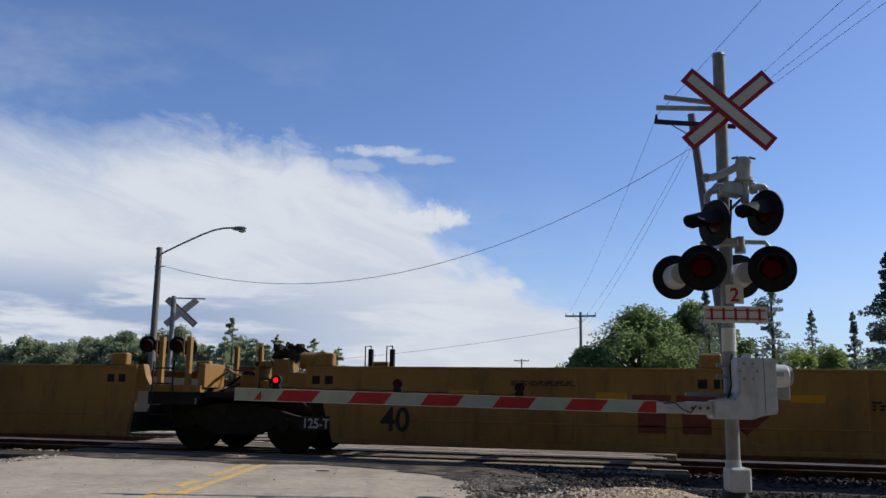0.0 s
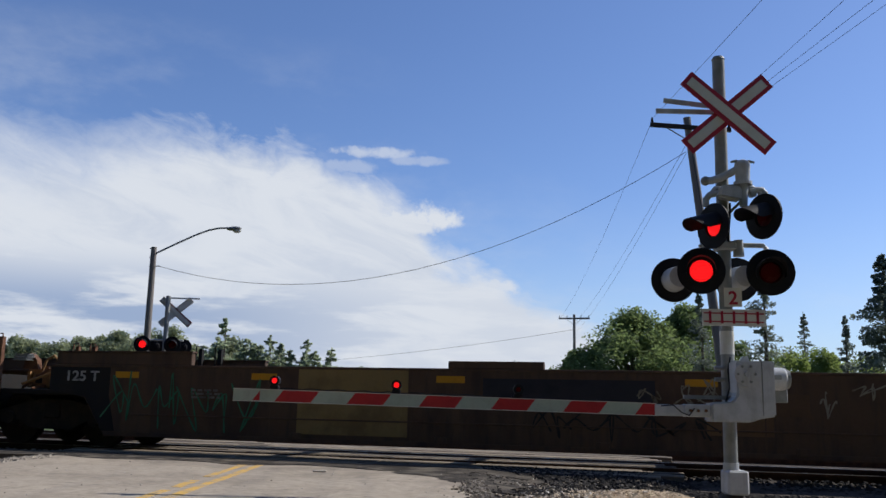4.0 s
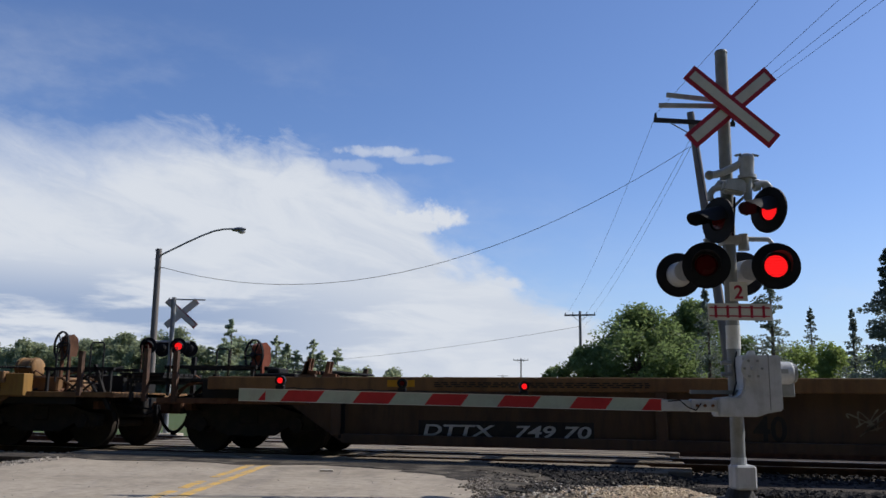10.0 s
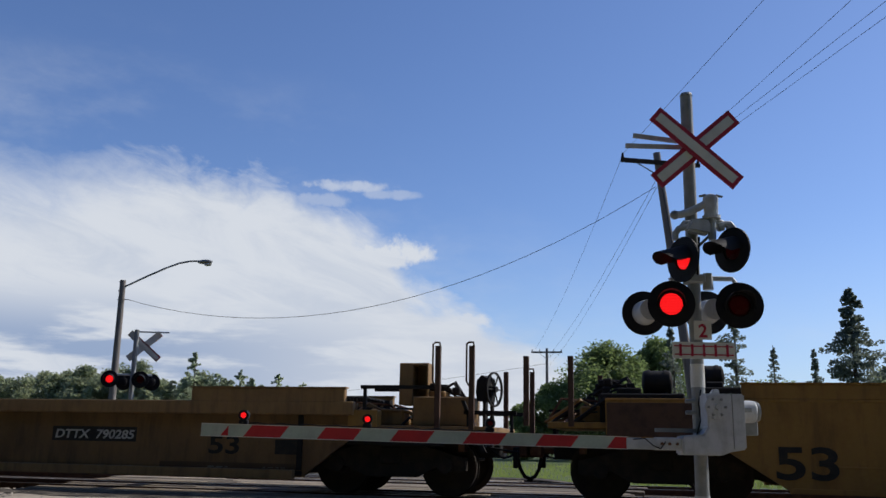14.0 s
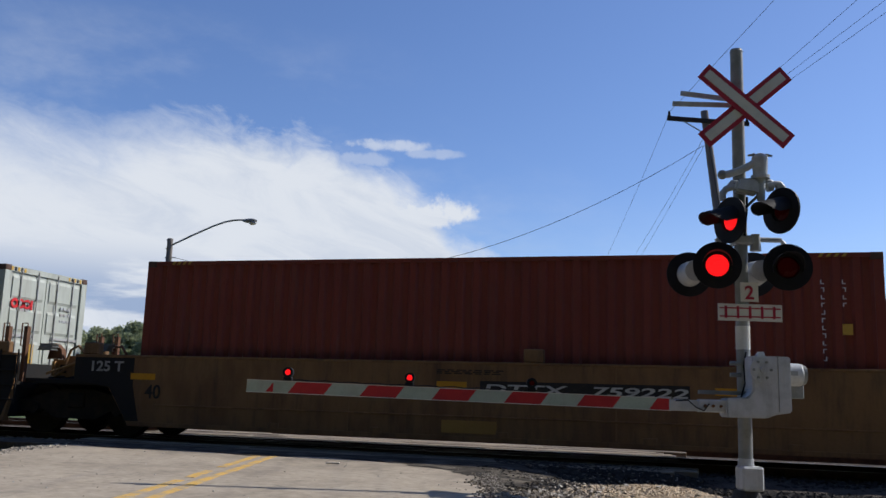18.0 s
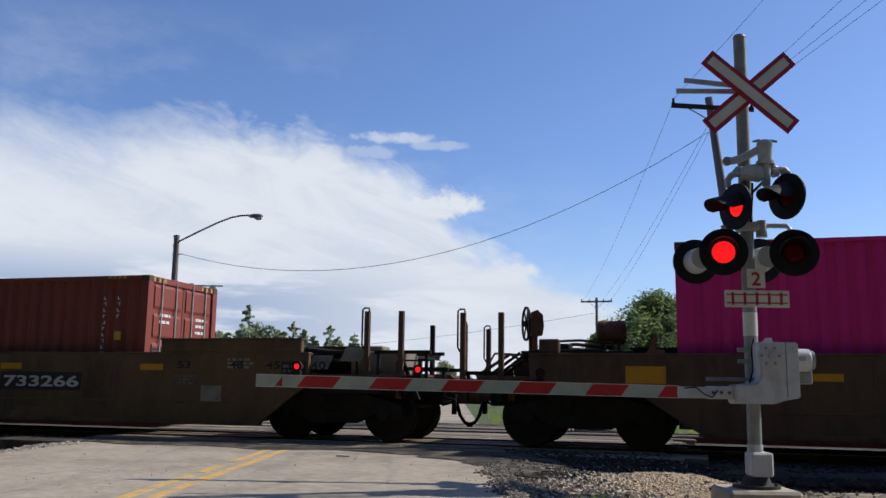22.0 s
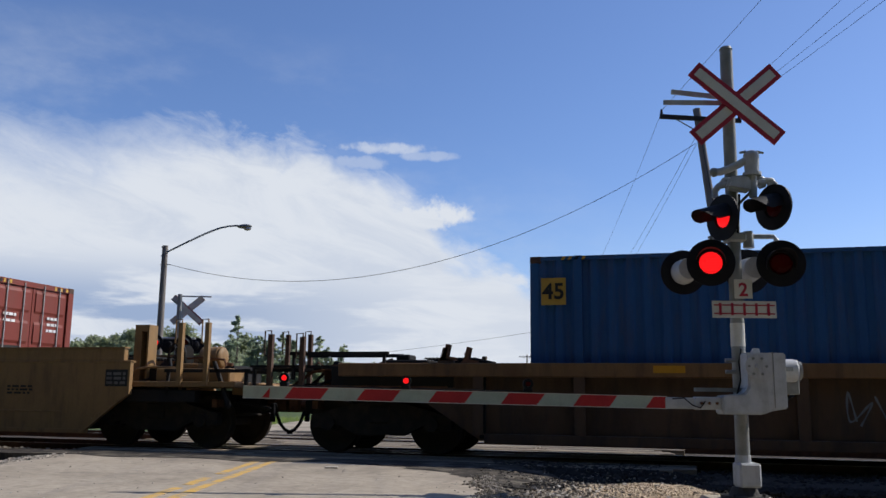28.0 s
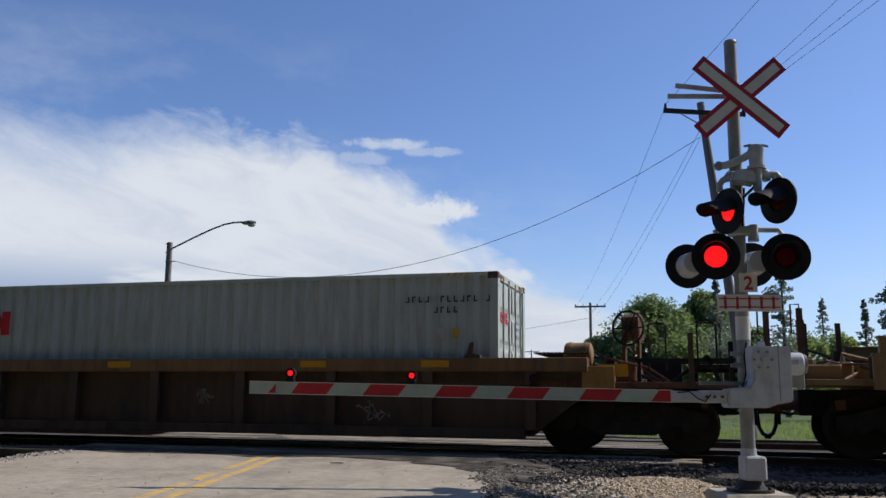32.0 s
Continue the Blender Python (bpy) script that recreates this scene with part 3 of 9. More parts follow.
TRUCK_DARK = surface("greasy_iron", (0.055, 0.050, 0.046), 0.7, 0, (0.03, 0.028, 0.026), 0.6, 6)
FLASHERS = []


def lens_mesh(r, d):
    """A thick disc: lit on the face to -y, unlit on the face to +y."""
    key = ("lens", r)
    if key not in MESHES:
        bm = bmesh.new()
        n = 24
        rows = []
        for y, k in ((-d, 0.82), (-d * 0.4, 1.0), (0, 1.0), (d * 0.4, 1.0), (d, 0.82)):
            rows.append([bm.verts.new((r * k * math.cos(2 * math.pi * i / n), y, r * k * math.sin(2 * math.pi * i / n))) for i in range(n)])
        for a, b in zip(rows, rows[1:]):
            for i in range(n):
                bm.faces.new((a[i], a[(i + 1) % n], b[(i + 1) % n], b[i]))
        bm.faces.new(rows[0])
        bm.faces.new(rows[-1][::-1])
        bmesh.ops.recalc_face_normals(bm, faces=bm.faces)
        for f in bm.faces:
            f.material_index = 0 if f.calc_center_median().y < 0 else 1
        me = bpy.data.meshes.new("lens")
        bm.to_mesh(me)
        bm.free()
        me.materials.append(LENS_LIT)
        me.materials.append(LENS_DARK)
        MESHES[key] = me
    return MESHES[key]


def flasher(parent, at, turn, phase, r=0.250, body=True, name="lamp_unit", hood=1.0, low=-0.12, droop=0.10, blunt=False):
    """A red flashing light that faces -y before its turn: backing disc, visor, drum and a lens that turns its lit face out and in. phase 0 or 1: which half of the beat."""
    unit = part(name, ring(bmesh.new(), (0, 0, 0), "y", r, r * 0.48, 0.02, 32), MATT_BLACK, parent, "round black backing disc with a visor and a red lens", pose(*at, 0, 0, turn))
    bm = bmesh.new()
    n, rv = 14, r * 0.60
    outer = []
    for i in range(n + 1):
        a = math.pi * (low + (1 - 2 * low) * i / n)
        length = r * hood * ((0.30 if low < 0 else 0.12) + 1.0 * math.sin(min(max(a, 0), math.pi)))
        if blunt:
            length = r * hood * (0.42 + 0.48 * math.sin(min(max(a, 0.001), math.pi - 0.001)) ** 0.6)
        c, s = math.cos(a), math.sin(a)
        outer.append([bm.verts.new((rv * c, 0, rv * s)), bm.verts.new((rv * c, -length, rv * s - droop * length)), bm.verts.new((rv * 1.05 * c, -length, rv * 1.05 * s - droop * length)), bm.verts.new((rv * 1.05 * c, 0, rv * 1.05 * s))])
    for a, b in zip(outer, outer[1:]):
        for j in range(4):
            bm.faces.new((a[j], a[(j + 1) % 4], b[(j + 1) % 4], b[j]))
    bmesh.ops.recalc_face_normals(bm, faces=bm.faces)
    smooth(part("visor", bm, MATT_BLACK, unit))
    if body:
        bm = bmesh.new()
        rod(bm, (0, 0.012, 0), (0, 0.30, 0), r * 0.56, r * 0.46, 24)
        bmesh.ops.delete(bm, geom=[f for f in bm.faces if abs(f.normal.y + 1) < 0.01], context="FACES")
        smooth(part("drum", bm, SILVER, unit, "silver-painted lamp housing"))
    else:
        smooth(part("lamp_back", rod(bmesh.new(), (0, 0.012, 0), (0, 0.14, 0), r * 0.56, r * 0.35, 20), MATT_BLACK, unit))
    bm = bmesh.new()
    rod(bm, (0, -0.005, 0), (0, 0.12, 0), r * 0.485, r * 0.485, 24)
    bmesh.ops.delete(bm, geom=[f for f in bm.faces if abs(f.normal.y + 1) < 0.01], context="FACES")
    part("lamp_well", bm, MATT_BLACK, unit)
    lens = new("lens", lens_mesh(r * 0.48, r * 0.12))
    lens.parent = unit
    lens.matrix_basis = pose(0, 0.035, 0)
    tagged(lens, "red glass lens of a flashing light")
    FLASHERS.append((lens, phase))
    return unit


def crossbuck(parent, at, turn, half, wide):
    """Two crossed white boards with red borders."""
    for sgn in (1, -1):
        bm = box(bmesh.new(), -half, half, -0.008, 0.008, -wide / 2, wide / 2)
        board = part("blade", bm, SIGN_RED, parent, "white crossed board with a dark red border", pose(*at, 0, 0, turn) @ pose(0, -0.012 * sgn - 0.03, 0, 0, 41 * sgn, 0))
        k = wide * 0.24
        part("white_face", box(bmesh.new(), -half + k, half - k, -0.014, -0.0085, -wide / 2 + k, wide / 2 - k), SIGN_WHITE, board, "white reflective face")


def build_signal():
    s = thing("crossing_signal", "silver railway crossing signal with crossed boards and red flashing lights", "crossing signal", m=SIGNAL_M)
    smooth(part("pole", rod(bmesh.new(), (0, 0, 0.35), (0.016, 0, 4.90), 0.072, 0.068, 20), GALV, s, "grey galvanised steel mast"))
    part("pole_cap", rod(bmesh.new(), (0.016, 0, 4.90), (0.016, 0, 4.93), 0.074, 0.06, 20), GALV, s)
    part("lower_pipe", rod(bmesh.new(), (0, 0, 0.02), (0, 0, 0.42), 0.085, 0.08, 16), SILVER, s)
    crossbuck(s, (0.066, -0.08, 4.225), 0, 0.61, 0.20)
    # boards for the side street, seen on edge
    part("edge_board", box(bmesh.new(), -0.70, 0.0, 0.02, 0.05, 4.26, 4.31), SILVER, s, "crossed board of the side street, seen on its edge", pose(0, 0, 0))
    part("edge_board", box(bmesh.new(), -0.60, 0.0, -0.015, 0.015, -0.025, 0.025), SILVER, s, "crossed board of the side street, seen on its edge", pose(0, 0.08, 4.365, 0, 6, 0))
    # lower pair faces the road, its partners face away
    part("light_bar", chain(bmesh.new(), [(-0.26, 0, 2.72), (-0.20, 0, 2.75), (0.44, 0, 2.75), (0.48, 0, 2.70)], 0.028, 10), SILVER, s, "silver cross arm of the lights")
    part("bar_clamp", box(bmesh.new(), -0.09, 0.12, -0.10, 0.10, 2.68, 2.78, 0.02), SILVER, s)
    smooth(part("terminal_head", rod(bmesh.new(), (0.16, -0.02, 2.62), (0.16, -0.02, 2.80), 0.06, 0.05, 14), SILVER, s))
    flasher(s, (-0.318, -0.22, 2.42), -16, 1)
    flasher(s, (0.425, -0.22, 2.42), -12, 0)
    flasher(s, (-0.475, 0.30, 2.39), 178, 0)
    flasher(s, (0.24, 0.30, 2.41), 178, 1)
    # upper pair is turned towards the side street
    smooth(part("upper_bracket", chain(bmesh.new(), [(-0.19, -0.05, 3.455), (-0.12, -0.06, 3.46), (-0.04, -0.08, 3.485), (0.06, -0.10, 3.53), (0.14, -0.12, 3.575), (0.20, -0.12, 3.60)], 0.042, 12), SILVER, s, "cast elbow of the upper lights"))
    bm = bmesh.new()
    bmesh.ops.create_uvsphere(bm, u_segments=14, v_segments=8, radius=0.052, matrix=pose(-0.19, -0.05, 3.455))
    smooth(part("bracket_knob", bm, GALV, s))
    bm = bmesh.new()
    rod(bm, (0.20, -0.12, 3.43), (0.20, -0.12, 3.62), 0.075, 0.085, 18)
    bmesh.ops.create_uvsphere(bm, u_segments=18, v_segments=10, radius=0.086, matrix=pose(0.20, -0.12, 3.625) @ Matrix.Diagonal((1, 1, 0.75, 1)))
    smooth(part("cast_head", bm, SILVER, s, "round cast head of the bracket"))
    part("head_flange", rod(bmesh.new(), (0.20, -0.12, 3.40), (0.20, -0.12, 3.435), 0.10, 0.10, 18), SILVER, s)
    for sgn in (-1, 1):
        part("head_lug", rod(bmesh.new(), (0.20 + 0.06 * sgn, -0.13, 3.67), (0.20 + 0.13 * sgn, -0.14, 3.655), 0.018, 0.012, 8), GALV, s)
    smooth(part("head_neck", rod(bmesh.new(), (0.20, -0.12, 3.16), (0.20, -0.12, 3.41), 0.042, 0.055, 12), SILVER, s))
    bm = prism(bmesh.new(), [(-0.10, 3.25), (0.16, 3.21), (0.18, 3.36), (0.10, 3.40), (-0.06, 3.38)], -0.19, -0.05)
    bmesh.ops.bevel(bm, geom=bm.edges[:], offset=0.025, segments=2, affect="EDGES")
    part("junction_box", bm, SILVER, s)
    part("bar_collar", rod(bmesh.new(), (0.28, -0.08, 3.32), (0.34, -0.08, 3.335), 0.055, 0.055, 12), SILVER, s)
    smooth(part("upper_bar", chain(bmesh.new(), [(-0.20, -0.08, 3.16), (-0.20, -0.08, 3.24), (-0.16, -0.08, 3.29), (-0.08, -0.08, 3.31), (0.20, -0.08, 3.32), (0.36, -0.08, 3.36), (0.42, -0.08, 3.36), (0.455, -0.08, 3.32), (0.455, -0.08, 3.24)], 0.036, 10), SILVER, s))
    part("strut", rod(bmesh.new(), (0.02, -0.05, 3.06), (0.18, -0.10, 3.22), 0.016, 0.016, 6), GALV, s)
    part("mast_clamp", ring(bmesh.new(), (0.01, 0, 3.36), "z", 0.092, 0.07, 0.06, 18), SILVER, s)
    part("conduit", chain(bmesh.new(), [(0.06, -0.09, 3.20), (0.05, -0.10, 3.05), (0.03, -0.09, 2.85), (0.03, -0.08, 2.76)], 0.012, 6), MATT_BLACK, s)
    part("upper_bar", chain(bmesh.new(), [(-0.18, -0.08, 3.25), (-0.10, -0.08, 3.36), (0.32, -0.08, 3.38), (0.40, -0.08, 3.33), (0.40, -0.08, 3.24)], 0.03, 8), SILVER, s)
    flasher(s, (-0.165, -0.20, 2.915), -67, 1, body=False, hood=1.62, low=0.0, droop=0.30, blunt=True)
    flasher(s, (0.385, -0.20, 3.035), -64, 0, body=False, hood=1.62, low=0.0, droop=0.30, blunt=True)
    # track count and sign
    part("count_plate", box(bmesh.new(), -0.038, 0.151, -0.092, -0.080, 2.058, 2.263), SIGN_WHITE, s, "small white plate with a red numeral two")
    piece("numeral", lettering("2", 0.145), SIGN_RED, s, pose(0.004, -0.095, 2.085))
    plate = part("track_sign", box(bmesh.new(), -0.282, 0.398, -0.092, -0.080, 1.85, 2.03), SIGN_WHITE, s, "white plate with a red railway track drawn on it")
    for z in (1.895, 1.985):
        part("drawn_rail", box(bmesh.new(), -0.265, 0.38, -0.096, -0.0925, z - 0.007, z + 0.007), SIGN_RED, plate)
    for i in range(5):
        x = -0.20 + i * 0.128
        part("drawn_tie", box(bmesh.new(), x - 0.014, x + 0.014, -0.098, -0.0965, 1.875, 2.008), SIGN_RED, plate)
    part("white_band", rod(bmesh.new(), (0.003, 0, 1.55), (0.004, 0, 1.80), 0.075, 0.075, 20), SIGN_WHITE, s)
    # foot
    part("foot_box", box(bmesh.new(), -0.085, 0.135, -0.16, 0.10, 0.10, 0.345, 0.02), SILVER, s, "grey steel junction box at the mast's foot")
    part("foot_collar", rod(bmesh.new(), (0, 0, 0.0), (0, 0, 0.10), 0.165, 0.12, 16), TRUCK_DARK, s)
    part("foot_plate", ring(bmesh.new(), (0, 0, 0.0), "z", 0.24, 0.10, 0.03, 20), TRUCK_DARK, s)
    for x, y in ((-0.15, -0.15), (0.15, -0.15), (-0.15, 0.15), (0.15, 0.15)):
        part("anchor_bolt", rod(bmesh.new(), (x, y, -0.03), (x, y, 0.04), 0.018, 0.018, 6), TRUCK_DARK, s)
    f = part("foundation", box(bmesh.new(), -0.38, 0.35, -0.36, 0.36, -0.36, -0.02, 0.03), CONCRETE, None, "", SIGNAL_M)
    tagged(f, "square concrete foundation of the crossing signal", "foundation")


def build_gate():
    g = thing("crossing_gate", "lowered red and white striped gate arm across the road", "crossing gate", m=SIGNAL_M)
    bm = bmesh.new()
    prism(bm, [(-0.02, 1.47), (0.375, 1.47), (0.375, 0.905), (0.20, 0.875), (0.12, 0.84), (-0.29, 0.84), (-0.29, 1.03), (-0.07, 1.05), (-0.02, 1.12)], -0.34, -0.08)
    bmesh.ops.bevel(bm, geom=bm.edges[:], offset=0.015, segments=2, affect="EDGES")
    house = part("mechanism_housing", bm, SILVER, g, "silver-grey steel gate mechanism housing")
    part("hub", rod(bmesh.new(), (0.075, -0.36, 1.33), (0.075, -0.33, 1.33), 0.125, 0.125, 20), SILVER, house)
    part("hub_bolt", rod(bmesh.new(), (0.075, -0.39, 1.33), (0.075, -0.355, 1.33), 0.03, 0.03, 6), SILVER, house)
    for i in range(6):
        a = i * math.pi / 3
        part("hub_bolt", rod(bmesh.new(), (0.075 + 0.09 * math.cos(a), -0.375, 1.33 + 0.09 * math.sin(a)), (0.075 + 0.09 * math.cos(a), -0.355, 1.33 + 0.09 * math.sin(a)), 0.014, 0.014, 6), GALV, house)
    part("lifting_lug", prism(bmesh.new(), [(0.06, 1.475), (0.09, 1.52), (0.14, 1.52), (0.15, 1.475)], -0.24, -0.18), SILVER, house)
    bm = rod(bmesh.new(), (0.27, -0.02, 1.30), (0.575, -0.02, 1.30), 0.12, 0.12, 20)
    bmesh.ops.create_uvsphere(bm, u_segments=16, v_segments=8, radius=0.12, matrix=pose(0.575, -0.02, 1.30) @ Matrix.Diagonal((0.4, 1, 1, 1)))
    smooth(part("motor_cover", bm, SILVER, g, "rounded silver motor cover"))
    part("rear_plate", box(bmesh.new(), 0.29, 0.66, 0.06, 0.10, 1.05, 1.42, 0.01), GALV, g, "dark grey plate behind the motor")
    part("sight_ring", ring(bmesh.new(), (0.62, -0.02, 1.30), "x", 0.10, 0.085, 0.03, 20), GALV, g)
    part("maker_plate", box(bmesh.new(), 0.40, 0.52, -0.146, -0.138, 1.29, 1.335), GALV, g)
    part("housing_seam", box(bmesh.new(), 0.238, 0.246, -0.345, -0.08, 0.91, 1.475), GALV, g)
    part("arm_adapter", box(bmesh.new(), -0.86, -0.52, -0.275, -0.225, 0.89, 1.005, 0.006), SILVER, g, "light grey plate that joins the arm to its bracket")
    part("cable", chain(bmesh.new(), [(0.0, -0.10, 1.52), (-0.03, -0.10, 1.38), (-0.02, -0.11, 1.20), (-0.10, -0.20, 1.04)], 0.008, 6), MATT_BLACK, g)
    for z in (1.40, 1.28):
        part("clamp_bolt", rod(bmesh.new(), (-0.16, -0.06, z), (-0.05, -0.06, z), 0.022, 0.022, 8), GALV, g)
    part("arm_bracket", box(bmesh.new(), -0.56, -0.16, -0.30, -0.20, 0.885, 1.015, 0.01), SILVER, g, "bolted steel bracket that holds the arm")
    part("top_rod", box(bmesh.new(), -0.52, 0.02, -0.16, -0.12, 1.07, 1.11), GALV, g)
    for x in (-0.5, -0.42, -0.34):
        part("bracket_bolt", rod(bmesh.new(), (x, -0.325, 0.95), (x, -0.30, 0.95), 0.016, 0.016, 6), RUSTY, g)
    part("cable", chain(bmesh.new(), [(-0.80, -0.31, 0.99), (-0.68, -0.33, 1.0), (-0.60, -0.34, 0.93), (-0.52, -0.33, 0.90), (-0.46, -0.31, 0.97)], 0.007, 6), MATT_BLACK, g)
    # the arm, stripe by stripe, in its own slope
    A, B = Vector((-5.21, 0, 1.011)), Vector((-0.55, 0, 0.948))
    slope = math.degrees(math.atan2(B.z - A.z, B.x - A.x))
    arm_m = pose(A.x, -0.25, A.z, 0, -slope, 0)
    arm = part("arm_core", box(bmesh.new(), 0.0, 4.66, -0.012, 0.012, -0.056, 0.056), ARM_WHITE, g, "flat fibreglass arm", arm_m)
    h, lean, edge = 0.0585, 0.085, 4.36
    cuts = [0.0]
    for k in range(6):
        cuts += [0.428 + 0.744 * k, 0.80 + 0.744 * k]

    def clip_x(x):
        return min(max(x, 0.0), edge)

    cuts = [c for c in cuts if c < edge] + [edge + lean]
    for i, (a, b) in enumerate(zip(cuts, cuts[1:])):
        red = i % 2 == 1
        lo0, lo1, hi0, hi1 = clip_x(a), clip_x(b), clip_x(a + (lean if i else 0)), clip_x(b + lean)
        part("stripe", prism(bmesh.new(), [(lo0, -h), (lo1, -h), (hi1, h), (hi0, h)], -0.020, 0.020), ARM_RED if red else ARM_WHITE, arm, "red reflective stripe" if red else "white reflective stripe")
    part("stripe", prism(bmesh.new(), [(0.20, -h * 0.9), (0.275, -h * 0.9), (0.275, h * 0.8)], -0.0235, -0.0205), ARM_RED, arm, "red reflective stripe")
    part("arm_edge", box(bmesh.new(), 0, 4.37, -0.024, 0.024, h, h + 0.006), SIGN_WHITE, arm)
    part("arm_edge", box(bmesh.new(), 0, 4.37, -0.024, 0.024, -h - 0.006, -h), SIGN_WHITE, arm)
    part("arm_cable", chain(bmesh.new(), [(0.48 + i * 0.08, 0.0, h + 0.018 + 0.006 * math.sin(i * 1.9)) for i in range(32)], 0.006, 5), MATT_BLACK, arm)
    for x, phase in ((0.42, None), (1.68, 1), (2.94, 0)):
        lampb = part("arm_light", box(bmesh.new(), x - 0.045, x + 0.045, -0.035, 0.035, h + 0.006, h + 0.05, 0.008), MATT_BLACK, arm, "small red light on the gate arm")
        part("light_ring", ring(bmesh.new(), (x, 0, h + 0.095), "y", 0.052, 0.029, 0.10, 20), MATT_BLACK, lampb)
        lens = new("lens", lens_mesh(0.029, 0.02))
        lens.parent = lampb
        lens.matrix_basis = pose(x, -0.03, h + 0.095)
        tagged(lens, "red glass lens of a small light")
        if phase is not None:
            FLASHERS.append((lens, phase + 0.1))


def build_far_signal():
    s = thing("crossing_signal", "crossing signal on the far side of the track, seen from behind", "crossing signal", m=pose(-14.85, 23.5, -0.1, 0, 0, 20))
    part("pole", rod(bmesh.new(), (0, 0, 0), (0, 0, 4.1), 0.075, 0.07, 14), GALV, s)
    crossbuck(s, (0.24, 0.10, 3.62), 0, 0.60, 0.20)
    for sgn in (1, -1):
        part("board_back", box(bmesh.new(), -0.60, 0.60, 0.0, 0.01, -0.10, 0.10), SIGN_WHITE, s, "bare grey back of a crossed board", pose(0.24, 0.05, 3.62, 0, 41 * sgn, 0))
    part("edge_board", box(bmesh.new(), 0.0, 0.95, -0.02, 0.02, 4.02, 4.06), SILVER, s)
    part("light_bar", rod(bmesh.new(), (-0.5, 0, 2.75), (0.55, 0, 2.75), 0.03, 0.03, 8), SILVER, s)
    flasher(s, (-0.62, -0.20, 2.60), 0, 1, body=False)
    flasher(s, (0.26, -0.20, 2.60), 0, 0, body=False)
    flasher(s, (-0.30, 0.24, 2.55), 172, 0, body=False)
    flasher(s, (0.52, 0.24, 2.55), 172, 1, body=False)
    part("foundation", box(bmesh.new(), -0.45, 0.45, -0.45, 0.45, -0.4, 0.02, 0.02), CONCRETE, s)

# ---- the train ----
MOVERS = []
RED_OXIDE = surface("red_oxide", (0.26, 0.070, 0.035), 0.7, 0, (0.17, 0.05, 0.03), 0.6, 5)
HALF, SIDE_TOP, SIDE_LOW = 1.52, 1.47, 0.26


def rides(ob, s):
    """Let a thing run along the track with the train; s: its place at the start."""
    ob.matrix_basis = pose(s, TRACK_Y, 0)
    MOVERS.append((ob, s))
    return ob


def wheel_build(bm):
    n = 26
    prof = [(0.0, -0.05), (0.12, -0.07), (0.13, -0.03), (0.33, -0.02), (0.40, -0.065), (0.46, -0.065), (0.465, 0.05), (0.49, 0.055), (0.49, 0.08), (0.40, 0.08), (0.33, 0.02), (0.10, 0.03), (0.0, 0.03)]
    rows = []
    for i in range(n):
        a = 2 * math.pi * i / n
        rows.append([bm.verts.new((r * math.cos(a), y, r * math.sin(a))) for r, y in prof[1:-1]])
    for i in range(n):
        p, q = rows[i], rows[(i + 1) % n]
        for j in range(len(p) - 1):
            bm.faces.new((p[j], p[j + 1], q[j + 1], q[j]))
    bm.faces.new([r[0] for r in rows])
    bm.faces.new([r[-1] for r in rows][::-1])
    bmesh.ops.recalc_face_normals(bm, faces=bm.faces)


def frame_build(bm):
    prism(bm, [(-1.25, 0.42), (-1.12, 0.40), (-0.75, 0.46), (-0.42, 0.30), (0.42, 0.30), (0.75, 0.46), (1.12, 0.40), (1.25, 0.42), (1.25, 0.62), (1.05, 0.66), (0.55, 0.80), (0.30, 0.84), (-0.30, 0.84), (-0.55, 0.80), (-1.05, 0.66), (-1.25, 0.62)], -0.09, 0.09)
    for x in (-0.92, 0.92):
        rod(bm, (x, -0.15, 0.49), (x, 0.02, 0.49), 0.12, 0.12, 12)


def spring_build(bm):
    for x in (-0.2, 0.0, 0.2):
        for k in range(5):
            ring(bm, (x, 0, 0.38 + k * 0.07), "z", 0.085, 0.05, 0.035, 10)


def add_truck(parent, x, whole=True):
    truck = part("truck", box(bmesh.new(), -0.18, 0.18, -1.12, 1.12, 0.50, 0.78, 0.02), TRUCK, parent, "black grimy two-axle railway truck", pose(x, 0, 0))
    for y in (-1.0, 1.0):
        piece("side_frame", mesh_of("side_frame", frame_build), TRUCK, truck, pose(0, y, 0))
        piece("spring_nest", mesh_of("spring_nest", spring_build), TRUCK, truck, pose(0, y, 0))
        for wx in (-0.92, 0.92):
            smooth(piece("wheel", mesh_of("wheel", wheel_build), WHEEL, truck, pose(wx, y * 0.76, 0.465, 0, random.uniform(0, 90), 0 if y < 0 else 180)))
    for wx in (-0.92, 0.92):
        piece("axle", mesh_of("axle", lambda bm: rod(bm, (0, -0.75, 0.465), (0, 0.75, 0.465), 0.09, 0.09, 10)), TRUCK, truck, pose(wx, 0, 0))
    piece("brake_beam", mesh_of("brake_beam", lambda bm: (box(bm, -0.42, -0.36, -0.7, 0.7, 0.40, 0.50), box(bm, 0.36, 0.42, -0.7, 0.7, 0.40, 0.50))), TRUCK, truck)
    return truck


